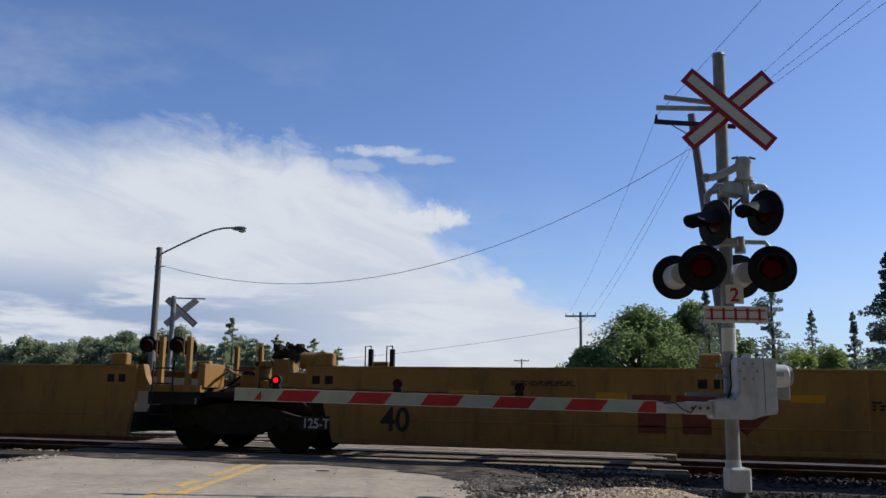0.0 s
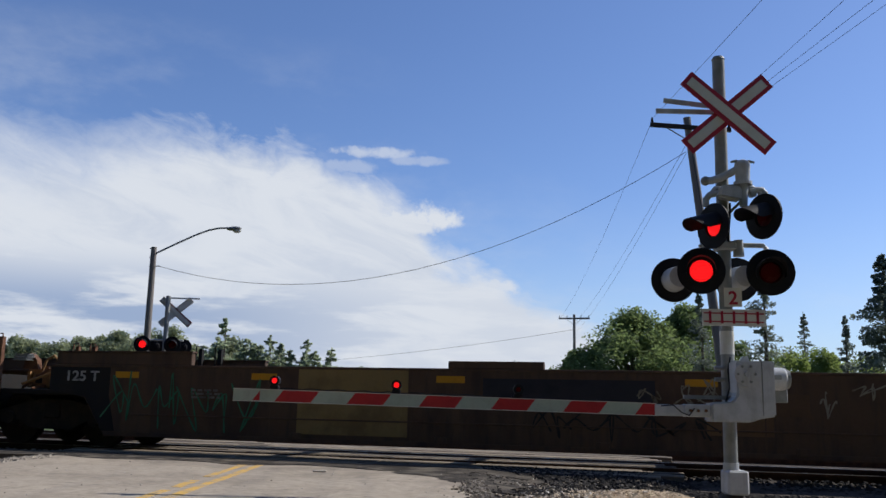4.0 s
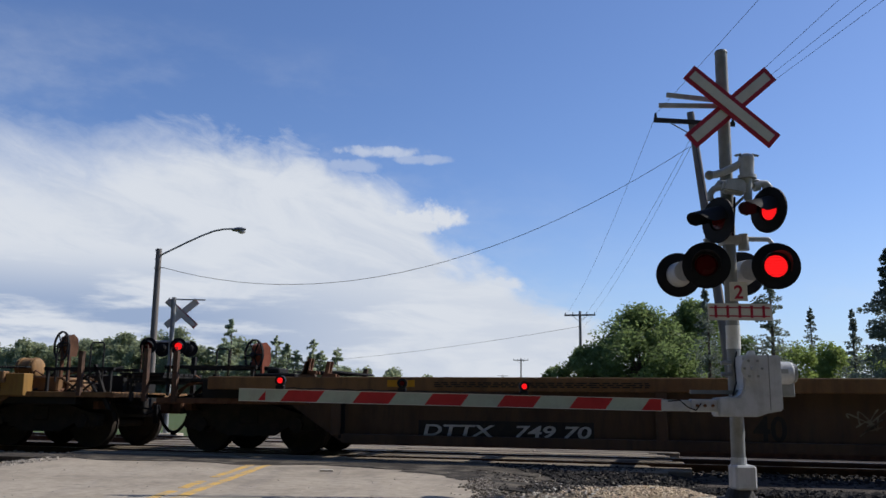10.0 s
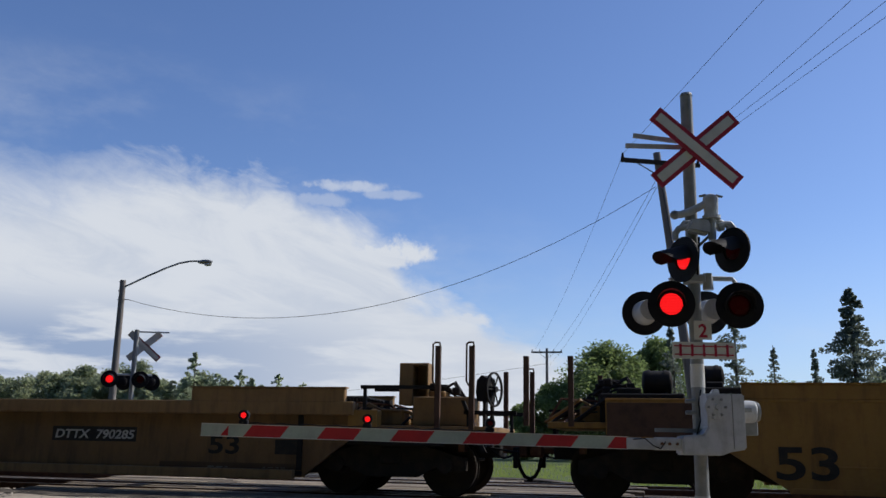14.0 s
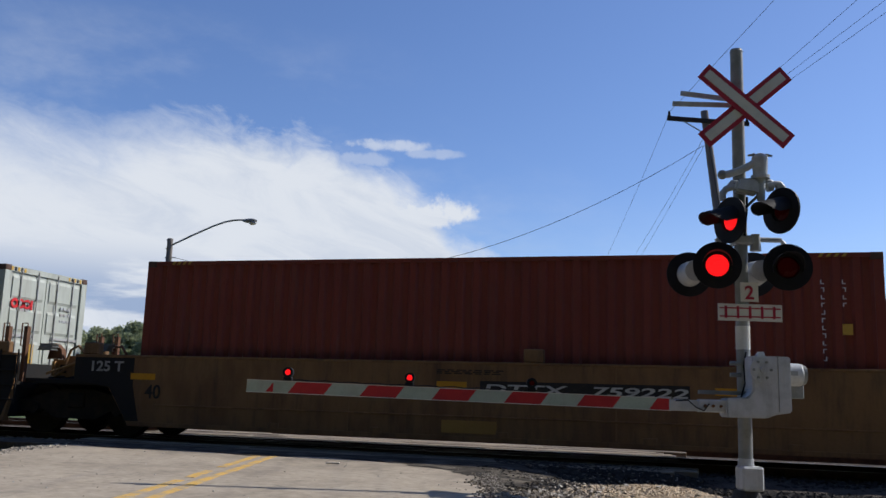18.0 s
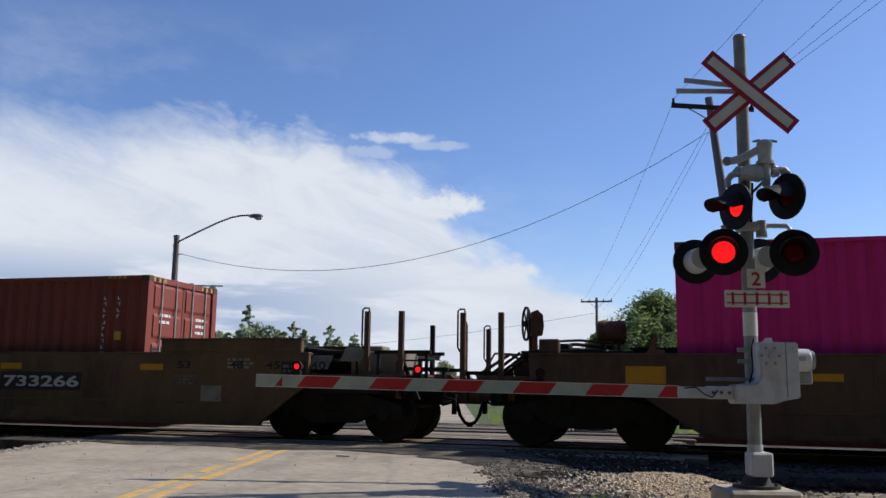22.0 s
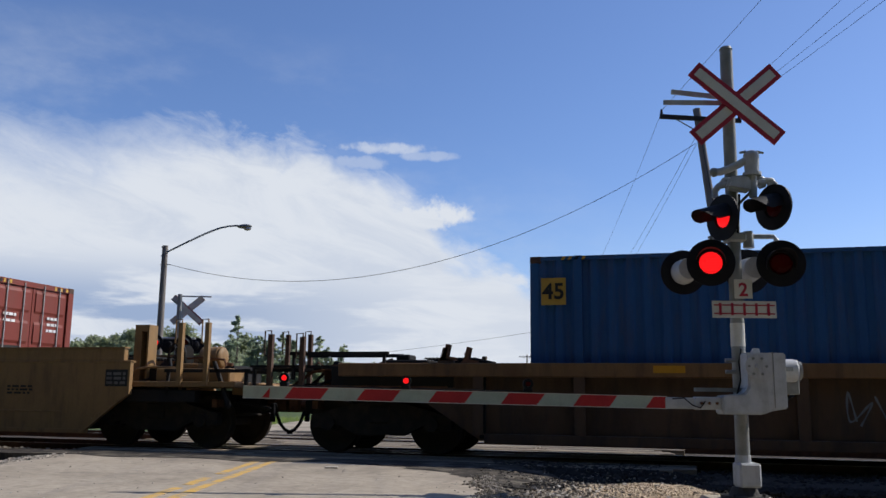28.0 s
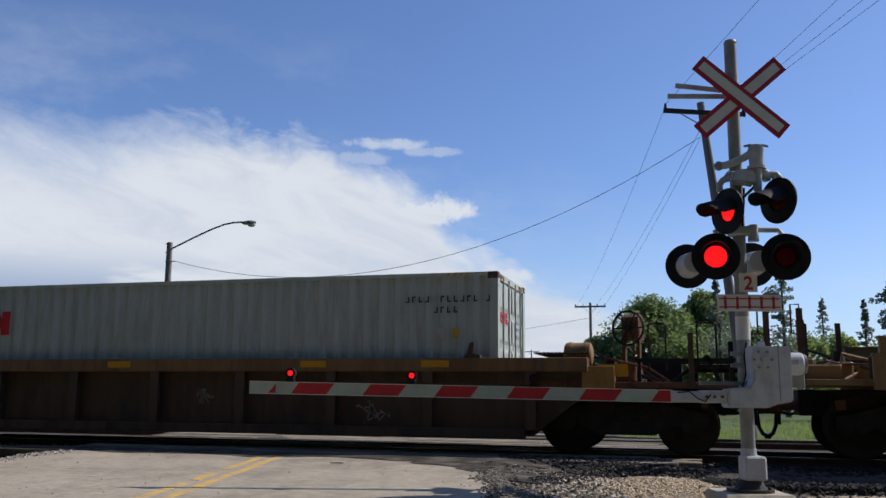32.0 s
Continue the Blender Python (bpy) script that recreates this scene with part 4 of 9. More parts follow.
def hoop_post(parent, x, y, z0, z1, material, hoop=True):
    def build(bm):
        box(bm, -0.042, 0.042, -0.042, 0.042, z0, z1 - 0.06)
        if hoop == "tall":
            chain(bm, [(-0.12, 0, z1 - 0.62), (-0.12, 0, z1 + 0.34), (-0.07, 0, z1 + 0.40), (-0.01, 0, z1 + 0.40), (0.03, 0, z1 + 0.34), (0.03, 0, z1 - 0.08)], 0.015, 6)
        elif hoop == "slim":
            chain(bm, [(-0.045, -0.02, z1 - 0.70), (-0.085, -0.02, z1 - 0.62), (-0.085, -0.02, z1 - 0.03), (-0.05, -0.01, z1), (0.02, 0, z1), (0.035, 0, z1 - 0.08)], 0.017, 6)
        elif hoop:
            chain(bm, [(-0.02, 0, z1 - 0.45), (-0.12, 0, z1 - 0.42), (-0.12, 0, z1), (0.0, 0, z1), (0.0, 0, z1 - 0.08)], 0.014, 6)
    piece("guide_post", mesh_of(("guide_post", round(z0, 2), round(z1, 2), hoop), build), material, parent, pose(x, y, 0), "upright steel container guide post")


def brake_wheel(parent, x, y, z, turn=62, material=None):
    def rim(bm):
        ring(bm, (0, 0, 0), "x", 0.29, 0.262, 0.035, 22)
        rod(bm, (-0.05, 0, 0), (0.05, 0, 0), 0.05, 0.05, 10)
        for k in range(6):
            a = k * math.pi / 3
            rod(bm, (0, 0.04 * math.cos(a), 0.04 * math.sin(a)), (0, 0.275 * math.cos(a), 0.275 * math.sin(a)), 0.013, 0.013, 5)
    wheel = piece("hand_brake_wheel", mesh_of("hand_brake_wheel", rim), BLACK, parent, pose(x, y, z, 0, 0, turn), "spoked hand brake wheel")

    def case(bm):
        prism(bm, [(0.06, -0.20), (0.24, -0.20), (0.27, -0.05), (0.25, 0.15), (0.16, 0.23), (0.06, 0.18)], -0.15, 0.15)
        rod(bm, (0.05, 0, -0.02), (0.02, 0, -0.02), 0.11, 0.09, 14)
    piece("brake_gear_case", mesh_of("brake_gear_case", case), material or RUSTY, wheel, None, "hand brake gear case")
    piece("brake_stand", mesh_of("brake_stand", lambda bm: (box(bm, 0.08, 0.13, -0.16, -0.10, -0.95, 0.0), box(bm, 0.08, 0.13, 0.10, 0.16, -0.95, 0.0))), material or RUSTY, wheel)
    piece("brake_chain_rod", mesh_of("brake_chain_rod", lambda bm: rod(bm, (0.18, 0, -0.95), (0.18, 0, -0.18), 0.018, 0.018, 6)), RUSTY, wheel)


def air_tank(parent, x, y, z, material):
    def build(bm):
        rod(bm, (-0.45, 0, 0), (0.45, 0, 0), 0.2, 0.2, 18)
        for sgn in (-1, 1):
            bmesh.ops.create_uvsphere(bm, u_segments=16, v_segments=8, radius=0.2, matrix=Matrix.Translation((sgn * 0.45, 0, 0)) @ Matrix.Diagonal((0.35, 1, 1, 1)))
        box(bm, -0.30, -0.24, -0.21, 0.21, -0.3, 0.02)
        box(bm, 0.24, 0.30, -0.21, 0.21, -0.3, 0.02)
    smooth(piece("air_tank", mesh_of("air_tank", build), material, parent, pose(x, y, z), "round compressed-air tank"))


def brake_gear(car, x, z, material, seed):
    """Valve boxes, pipes and levers on an end platform, each a part."""
    piece("valve_box", mesh_of("valve_box", lambda bm: box(bm, -0.30, 0.05, -0.60, -0.15, 1.06, 1.34, 0.03)), material, car, pose(x, 0, z))
    piece("pipe_bracket", mesh_of("pipe_bracket", lambda bm: prism(bm, [(0.12, 1.06), (0.42, 1.06), (0.42, 1.16), (0.30, 1.30), (0.12, 1.30)], -0.35, 0.25)), material, car, pose(x, 0, z))
    piece("valve_cap", mesh_of("valve_cap", lambda bm: rod(bm, (-0.13, -0.38, 1.34), (-0.13, -0.38, 1.50), 0.10, 0.07, 10)), BLACK, car, pose(x, 0, z))
    rnd = random.Random(seed % 3)
    for i in range(5):
        y = -1.05 + i * 0.34
        bend = [(-0.85 + rnd.uniform(0, 0.2), y, 1.05), (-0.4 + rnd.uniform(-0.2, 0.2), y, 1.15 + rnd.uniform(0, 0.35)), (0.0 + rnd.uniform(-0.2, 0.2), y * 0.9, 1.15 + rnd.uniform(0, 0.35)), (0.4 + rnd.uniform(-0.2, 0.2), y * 0.8, 1.12 + rnd.uniform(0, 0.25)), (0.9 - rnd.uniform(0, 0.2), y * 0.9, 1.05)]
        piece("brake_pipe", mesh_of(("brake_pipe", seed % 3, i), lambda bm: chain(bm, bend, 0.02 if i % 2 else 0.028, 6)), (material, RUSTY, BLACK)[i % 3], car, pose(x, 0, z))
    for i in range(3):
        a, b = rnd.uniform(-0.7, 0.7), rnd.uniform(-0.7, 0.7)
        piece("brake_lever", mesh_of(("brake_lever", seed % 3, i), lambda bm: rod(bm, (a, -1.15, 1.04), (b, 0.8, 1.2 + 0.2 * i), 0.022, 0.022, 5)), RUSTY if i % 2 else BLACK, car, pose(x, 0, z))


CAST_TAN = surface("primed_casting", (0.30, 0.170, 0.070), 0.7, 0, (0.20, 0.115, 0.055), 0.6, 2.2, grime=SOOT, grime_amount=0.4)


def articulated_joint(car, x):
    """The cast connector between two wells over their shared truck; x: the joint on the car."""
    casting = piece("connector_casting", mesh_of("connector_casting", lambda bm: prism(bm, [(-0.98, 1.06), (-0.16, 1.06), (-0.10, 1.20), (-0.30, 1.46), (-0.62, 1.47), (-0.70, 1.40), (-0.98, 1.40)], -0.85, 0.85)), CAST_TAN, car, pose(x, 0, 0), "tan cast-steel connector between two wells")
    piece("casting_web", mesh_of("casting_web", lambda bm: (box(bm, -0.94, -0.88, -0.93, -0.85, 1.08, 1.36), box(bm, -0.45, -0.40, -0.93, -0.85, 1.08, 1.40))), CAST_TAN, casting)
    piece("casting_slot", mesh_of("casting_slot", lambda bm: box(bm, -0.80, -0.66, -0.866, -0.84, 1.14, 1.30)), BLACK, casting)
    piece("knuckle_cover", mesh_of("knuckle_cover", lambda bm: prism(bm, [(-0.12, 1.04), (0.32, 1.04), (0.36, 1.18), (0.20, 1.30), (0.02, 1.28)], -0.5, 0.5)), RUSTY, casting)
    # dark decks level with the sides
    piece("end_deck", mesh_of("end_deck", lambda bm: (box(bm, -1.02, -0.35, 0.15, 1.25, 1.46, 1.50), box(bm, -1.0, -0.95, 0.2, 0.25, 1.05, 1.46), box(bm, -0.45, -0.40, 1.0, 1.05, 1.05, 1.46))), BLACK, car, pose(x, 0, 0))
    piece("end_deck", mesh_of("end_deck_long", lambda bm: (box(bm, 0.12, 1.2, -0.1, 1.25, 1.48, 1.53), box(bm, 0.16, 0.22, 0.0, 0.05, 1.05, 1.48), box(bm, 0.9, 0.95, 1.0, 1.05, 1.05, 1.48))), BLACK, car, pose(x, 0, 0))
    # brackets, hoses and a hinge arm standing over the decks
    piece("hinge_bracket", mesh_of("hinge_bracket", lambda bm: prism(bm, [(-0.96, 1.40), (-0.62, 1.40), (-0.66, 1.58), (-0.80, 1.70), (-0.90, 1.70)], -1.05, -0.93)), RUSTY, casting)
    piece("hinge_bracket", mesh_of("hinge_bracket_far", lambda bm: prism(bm, [(-0.55, 1.44), (-0.12, 1.30), (-0.10, 1.42), (-0.40, 1.64), (-0.55, 1.64)], -0.55, -0.40)), CAST_TAN, casting)
    for k, dy in enumerate((-0.95, -0.6, 0.1)):
        piece("loop_hose", mesh_of(("loop_hose", k), lambda bm: chain(bm, [(-0.62 + 0.1 * k, dy, 1.30), (-0.52 + 0.1 * k, dy, 1.58 + 0.05 * k), (-0.36 + 0.1 * k, dy, 1.66 + 0.03 * k), (-0.22 + 0.1 * k, dy, 1.54), (-0.12 + 0.1 * k, dy, 1.24)], 0.026, 7)), (CAST_TAN, MATT_BLACK, RUSTY)[k], casting)
    piece("slack_lever", mesh_of("slack_lever", lambda bm: rod(bm, (-0.9, -1.1, 1.12), (0.25, -1.1, 1.50), 0.025, 0.025, 6)), CAST_TAN, casting)
    for dx in (-1.02, 0.22):
        piece("step_plate", mesh_of("step_plate", step_build), GALV, car, pose(x + dx, -1.22, 1.56, 0, 0, 0), "perforated steel step plate")


def step_build(bm):
    """A small tilted tread of bars."""
    for i in range(7):
        prism(bm, [(i * 0.04 - 0.02, 0), (i * 0.04 + 0.002, 0), (i * 0.04 + 0.062, 0.12), (i * 0.04 + 0.04, 0.12)], -0.02, 0.16)
    for z in (0.0, 0.055, 0.11):
        box(bm, -0.03 + z * 0.4, 0.29 + z * 0.4, -0.024, 0.164, z, z + 0.012)


def end_tower(car, x, material):
    """Yellow frame, drum and valve cluster between two 40-foot wells."""
    piece("end_frame", mesh_of("end_frame", lambda bm: prism(bm, [(-1.98, 1.02), (-0.70, 1.02), (-0.70, 1.14), (-1.72, 1.14), (-1.80, 1.30), (-1.86, 1.50), (-1.98, 1.50)], -1.46, -1.30)), material, car, pose(x, 0, 0), "yellow corner frame of the well")
    piece("end_frame", mesh_of("end_frame_far", lambda bm: box(bm, -1.98, -0.70, 1.30, 1.46, 1.02, 1.30)), material, car, pose(x, 0, 0))
    piece("under_box", mesh_of("under_box", lambda bm: box(bm, -1.74, -0.80, -1.44, -0.6, 0.80, 1.02, 0.01)), BLACK, car, pose(x, 0, 0))
    piece("frame_panel", mesh_of("frame_panel", lambda bm: box(bm, -0.80, -0.66, -1.40, -0.7, 1.10, 1.52, 0.01)), material, car, pose(x, 0, 0))
    smooth(piece("centre_drum", mesh_of("centre_drum", lambda bm: (rod(bm, (-0.20, 0, 1.03), (-0.20, 0, 1.44), 0.36, 0.40, 20), rod(bm, (-0.20, 0, 1.44), (-0.20, 0, 1.50), 0.50, 0.50, 20))), RUSTY, car, pose(x, 0, 0), "rusty drum over the shared truck"))
    piece("gear_frame", mesh_of("gear_frame", lambda bm: (box(bm, 0.10, 0.18, -1.0, -0.5, 1.10, 1.56), box(bm, 0.10, 0.42, -1.0, -0.5, 1.50, 1.58), box(bm, 0.20, 0.40, -1.0, -0.6, 1.10, 1.24, 0.02))), material, car, pose(x, 0, 0))
    piece("gear_pedestal", mesh_of("gear_pedestal", lambda bm: prism(bm, [(0.42, 1.10), (0.80, 1.10), (0.74, 1.62), (0.46, 1.62)], -1.0, -0.6)), material, car, pose(x, 0, 0))

    def cluster(bm):
        rnd = random.Random(3)
        for k in range(16):
            c = (rnd.uniform(0.32, 0.98), rnd.uniform(-1.0, -0.5), rnd.uniform(1.62, 1.86))
            box(bm, c[0] - 0.07, c[0] + 0.07, c[1] - 0.07, c[1] + 0.07, c[2] - 0.06, c[2] + 0.06, 0.02)
        for k in range(7):
            chain(bm, [(rnd.uniform(0.3, 0.6), -0.8, 1.66), (rnd.uniform(0.5, 0.9), -0.85, rnd.uniform(1.75, 1.95)), (rnd.uniform(0.85, 1.15), -0.75, rnd.uniform(1.5, 1.7))], 0.022, 6)
    piece("control_valve", mesh_of("control_valve", cluster), TRUCK, car, pose(x, 0, 0), "black grimy brake control valve")
    piece("low_bracket", mesh_of("low_bracket", lambda bm: prism(bm, [(0.70, 1.10), (1.36, 1.10), (1.36, 1.34), (1.10, 1.38), (0.70, 1.34)], -1.42, -1.25)), material, car, pose(x, 0, 0))
    smooth(piece("small_tank", mesh_of("small_tank", lambda bm: rod(bm, (0.95, -0.85, 1.60), (1.32, -0.85, 1.60), 0.15, 0.15, 16)), material, car, pose(x, 0, 0), "short yellow air tank"))
    piece("corner_block", mesh_of("corner_block", lambda bm: prism(bm, [(1.36, 1.46), (1.70, 1.46), (1.62, 1.72), (1.46, 1.72)], -1.45, -1.25)), material, car, pose(x, 0, 0))


def grating_build(bm):
    for i in range(14):
        x = -0.42 + i * 0.065
        box(bm, x, x + 0.012, -0.9, 0.9, 1.50, 1.53)
    for j in range(10):
        y = -0.9 + j * 0.2
        box(bm, -0.44, 0.46, y, y + 0.012, 1.495, 1.51)


def walkway(car, x, short, lift=0.0):
    """A dark slatted walkway level with the top of the sides: a frame on posts, slat by slat."""
    def frame_long(bm):
        for k in (-0.9, 0.0, 0.86):
            box(bm, k, k + 0.05, -1.30, -0.25, 1.43, 1.48)
            box(bm, k, k + 0.05, -1.28, -1.23, 1.10, 1.44)
        box(bm, -0.9, 0.91, -0.80, -0.76, 1.42, 1.47)

    def frame_short(bm):
        for k in (-0.5, 0.38):
            box(bm, k, k + 0.05, -0.2, 1.2, 1.44, 1.50)
            box(bm, k, k + 0.05, 0.0, 0.05, 1.10, 1.45)
        box(bm, -0.5, 0.43, 0.5, 0.54, 1.43, 1.49)
    deck = piece("walkway", mesh_of("walkway_short" if short else "walkway_long", frame_short if short else frame_long), BLACK, car, pose(x, 0, lift), "dark slatted walkway on its posts")
    for i in range(8 if short else 9):
        if short:
            piece("slat", mesh_of("slat_short", lambda bm: box(bm, -0.55, 0.45, 0, 0.14, 1.50, 1.54)), BLACK, deck, pose(0, -0.2 + i * 0.18, 0))
        else:
            piece("slat", mesh_of("slat_long", lambda bm: box(bm, -0.95, 0.95, 0, 0.08, 1.48, 1.52)), BLACK, deck, pose(0, -1.30 + i * 0.12, 0))


CHEST_DUST = surface("dusty_chest", (0.20, 0.175, 0.14), 0.85, 0, (0.11, 0.09, 0.07), 0.6, 3)
POST_RUST = surface("post_rust", (0.085, 0.048, 0.032), 0.75, 0, (0.045, 0.030, 0.024), 0.6, 5)


def stop_build(bm):
    """A folded stop on the top chord that guides a container's corner."""
    prism(bm, [(-0.15, 1.48), (0.13, 1.48), (0.12, 1.53), (-0.02, 1.55), (0.02, 1.74), (-0.04, 1.75), (-0.09, 1.56)], -1.50, -1.46)
    prism(bm, [(-0.15, 1.48), (0.13, 1.48), (0.12, 1.53), (-0.02, 1.55), (0.02, 1.74), (-0.04, 1.75), (-0.09, 1.56)], -1.38, -1.34)
    box(bm, -0.09, -0.03, -1.46, -1.38, 1.50, 1.66)


def stair_build(bm):
    for y in (-1.32, -0.92):
        rod(bm, (0.0, y, 1.04), (0.62, y, 1.50), 0.022, 0.022, 6)
    for k in range(3):
        box(bm, 0.10 + k * 0.20, 0.26 + k * 0.20, -1.32, -0.92, 1.12 + k * 0.15, 1.145 + k * 0.15)


def valve_build(bm):
    rnd = random.Random(3)
    for k in range(10):
        c = (rnd.uniform(-0.32, 0.32), rnd.uniform(-0.25, 0.25), rnd.uniform(-0.10, 0.14))
        box(bm, c[0] - 0.07, c[0] + 0.07, c[1] - 0.07, c[1] + 0.07, c[2] - 0.06, c[2] + 0.06, 0.02)
    for k in range(6):
        chain(bm, [(rnd.uniform(-0.5, -0.2), 0.0, -0.10), (rnd.uniform(-0.2, 0.2), rnd.uniform(-0.2, 0.2), rnd.uniform(0.05, 0.22)), (rnd.uniform(0.2, 0.5), 0.05, -0.12)], 0.022, 6)


def tank_build(bm):
    rod(bm, (-0.19, 0, 0), (0.19, 0, 0), 0.195, 0.195, 20)
    for sgn in (-1, 1):
        bmesh.ops.create_uvsphere(bm, u_segments=18, v_segments=8, radius=0.195, matrix=Matrix.Translation((sgn * 0.19, 0, 0)) @ Matrix.Diagonal((0.3, 1, 1, 1)))
        ring(bm, (sgn * 0.13, 0, 0), "x", 0.207, 0.190, 0.045, 20)
        box(bm, sgn * 0.13 - 0.03, sgn * 0.13 + 0.03, -0.13, 0.13, -0.48, -0.14)


def tread_build(bm):
    """A tilted panel of punched treads."""
    for i in range(6):
        for k in range(4):
            box(bm, i * 0.06 + k * 0.03, i * 0.06 + k * 0.03 + 0.035, -0.01, 0.01, k * 0.055, k * 0.055 + 0.03)
    prism(bm, [(-0.01, -0.02), (0.36, -0.02), (0.47, 0.22), (0.10, 0.22)], 0.012, 0.022)


def rib_joint(car, x, seed):
    """Castings, walkways, stops and brake gear over the truck that two ribbed wells share."""
    for k, dx in enumerate((-2.45, -2.0, 1.62, 2.12)):
        piece("corner_stop", mesh_of("corner_stop", stop_build), CAST_TAN if k in (1, 2) else RUSTY, car, pose(x + dx, 0, -0.02 * (k % 2)), "folded stop on the top beam")
    piece("corner_stop", mesh_of("tall_stop", lambda bm: prism(bm, [(-0.12, 1.44), (0.10, 1.44), (0.12, 1.70), (0.03, 1.92), (-0.03, 1.92), (-0.06, 1.66)], -1.30, -1.18)), RUSTY, car, pose(x + 1.30, 0, 0))
    piece("hinge_arm", mesh_of("hinge_arm", lambda bm: (rod(bm, (-1.58, -1.2, 1.95), (-1.56, -1.2, 1.45), 0.030, 0.030, 6), rod(bm, (-1.58, -1.2, 1.95), (-1.10, -1.15, 1.50), 0.035, 0.035, 6))), CAST_TAN, car, pose(x, 0, 0), "angled arm of a bridge plate")
    cast = piece("connector_casting", mesh_of("rib_casting", lambda bm: prism(bm, [(-1.95, 1.28), (-0.62, 1.28), (-0.62, 1.62), (-0.78, 1.76), (-1.02, 1.76), (-1.10, 1.54), (-1.95, 1.50)], -1.25, -0.85)), CAST_TAN, car, pose(x, 0, 0), "tan cast-steel connector between two wells")
    piece("casting_slot", mesh_of("rib_casting_slot", lambda bm: box(bm, -0.94, -0.84, -1.262, -1.24, 1.40, 1.58)), BLACK, cast)
    piece("connector_casting", mesh_of("rib_casting_lead", lambda bm: prism(bm, [(0.10, 1.26), (1.40, 1.26), (1.40, 1.50), (0.62, 1.52), (0.50, 1.62), (0.22, 1.62), (0.10, 1.50)], -1.20, -0.80)), CAST_TAN, car, pose(x, 0, 0), "tan cast-steel connector between two wells")
    for k, (dx, z) in enumerate(((-0.30, 1.50), (0.0, 1.58), (0.35, 1.46))):
        piece("loop_hose", mesh_of(("rib_hose", k), lambda bm: chain(bm, [(-0.40, -0.9, 1.42), (-0.25, -0.95, 1.66), (0.0, -0.95, 1.72), (0.22, -0.9, 1.60), (0.36, -0.9, 1.38)], 0.026, 7)), (MATT_BLACK, CAST_TAN, RUSTY)[k], car, pose(x + dx - 0.1, 0.12 * k, z - 1.56))
    if seed % 2:
        smooth(piece("air_tank", mesh_of("barrel_tank", tank_build), CAST_TAN, car, pose(x - 0.92, -0.55, 1.84), "round compressed-air tank"))
        piece("control_valve", mesh_of("loose_valve", valve_build), MATT_BLACK, car, pose(x - 0.25, -0.75, 1.72))
    else:
        smooth(piece("air_tank", mesh_of("barrel_tank", tank_build), RUSTY, car, pose(x + 0.70, -0.4, 1.74), "round compressed-air tank"))
        piece("control_valve", mesh_of("loose_valve", valve_build), MATT_BLACK, car, pose(x + 0.0, -0.8, 1.76))
        walkway(car, x - 0.85, True, 0.22)
    walkway(car, x + 0.75, True, 0.20)
    for dx, w in ((-1.45, 1.25), (1.35, 1.20)):
        piece("end_skirt", mesh_of(("end_skirt", w), lambda bm: prism(bm, [(-w, 0.30), (-w * 0.7, 0.30), (w * 0.5, 0.44), (w, 0.62), (w, 1.26), (-w, 1.26)], -1.36, -1.30)), BLACK, car, pose(x + dx, 0, 0, 0, 0, 0) if dx < 0 else pose(x + dx, -2.66, 0, 0, 0, 180), "black-painted end of the side over the truck")


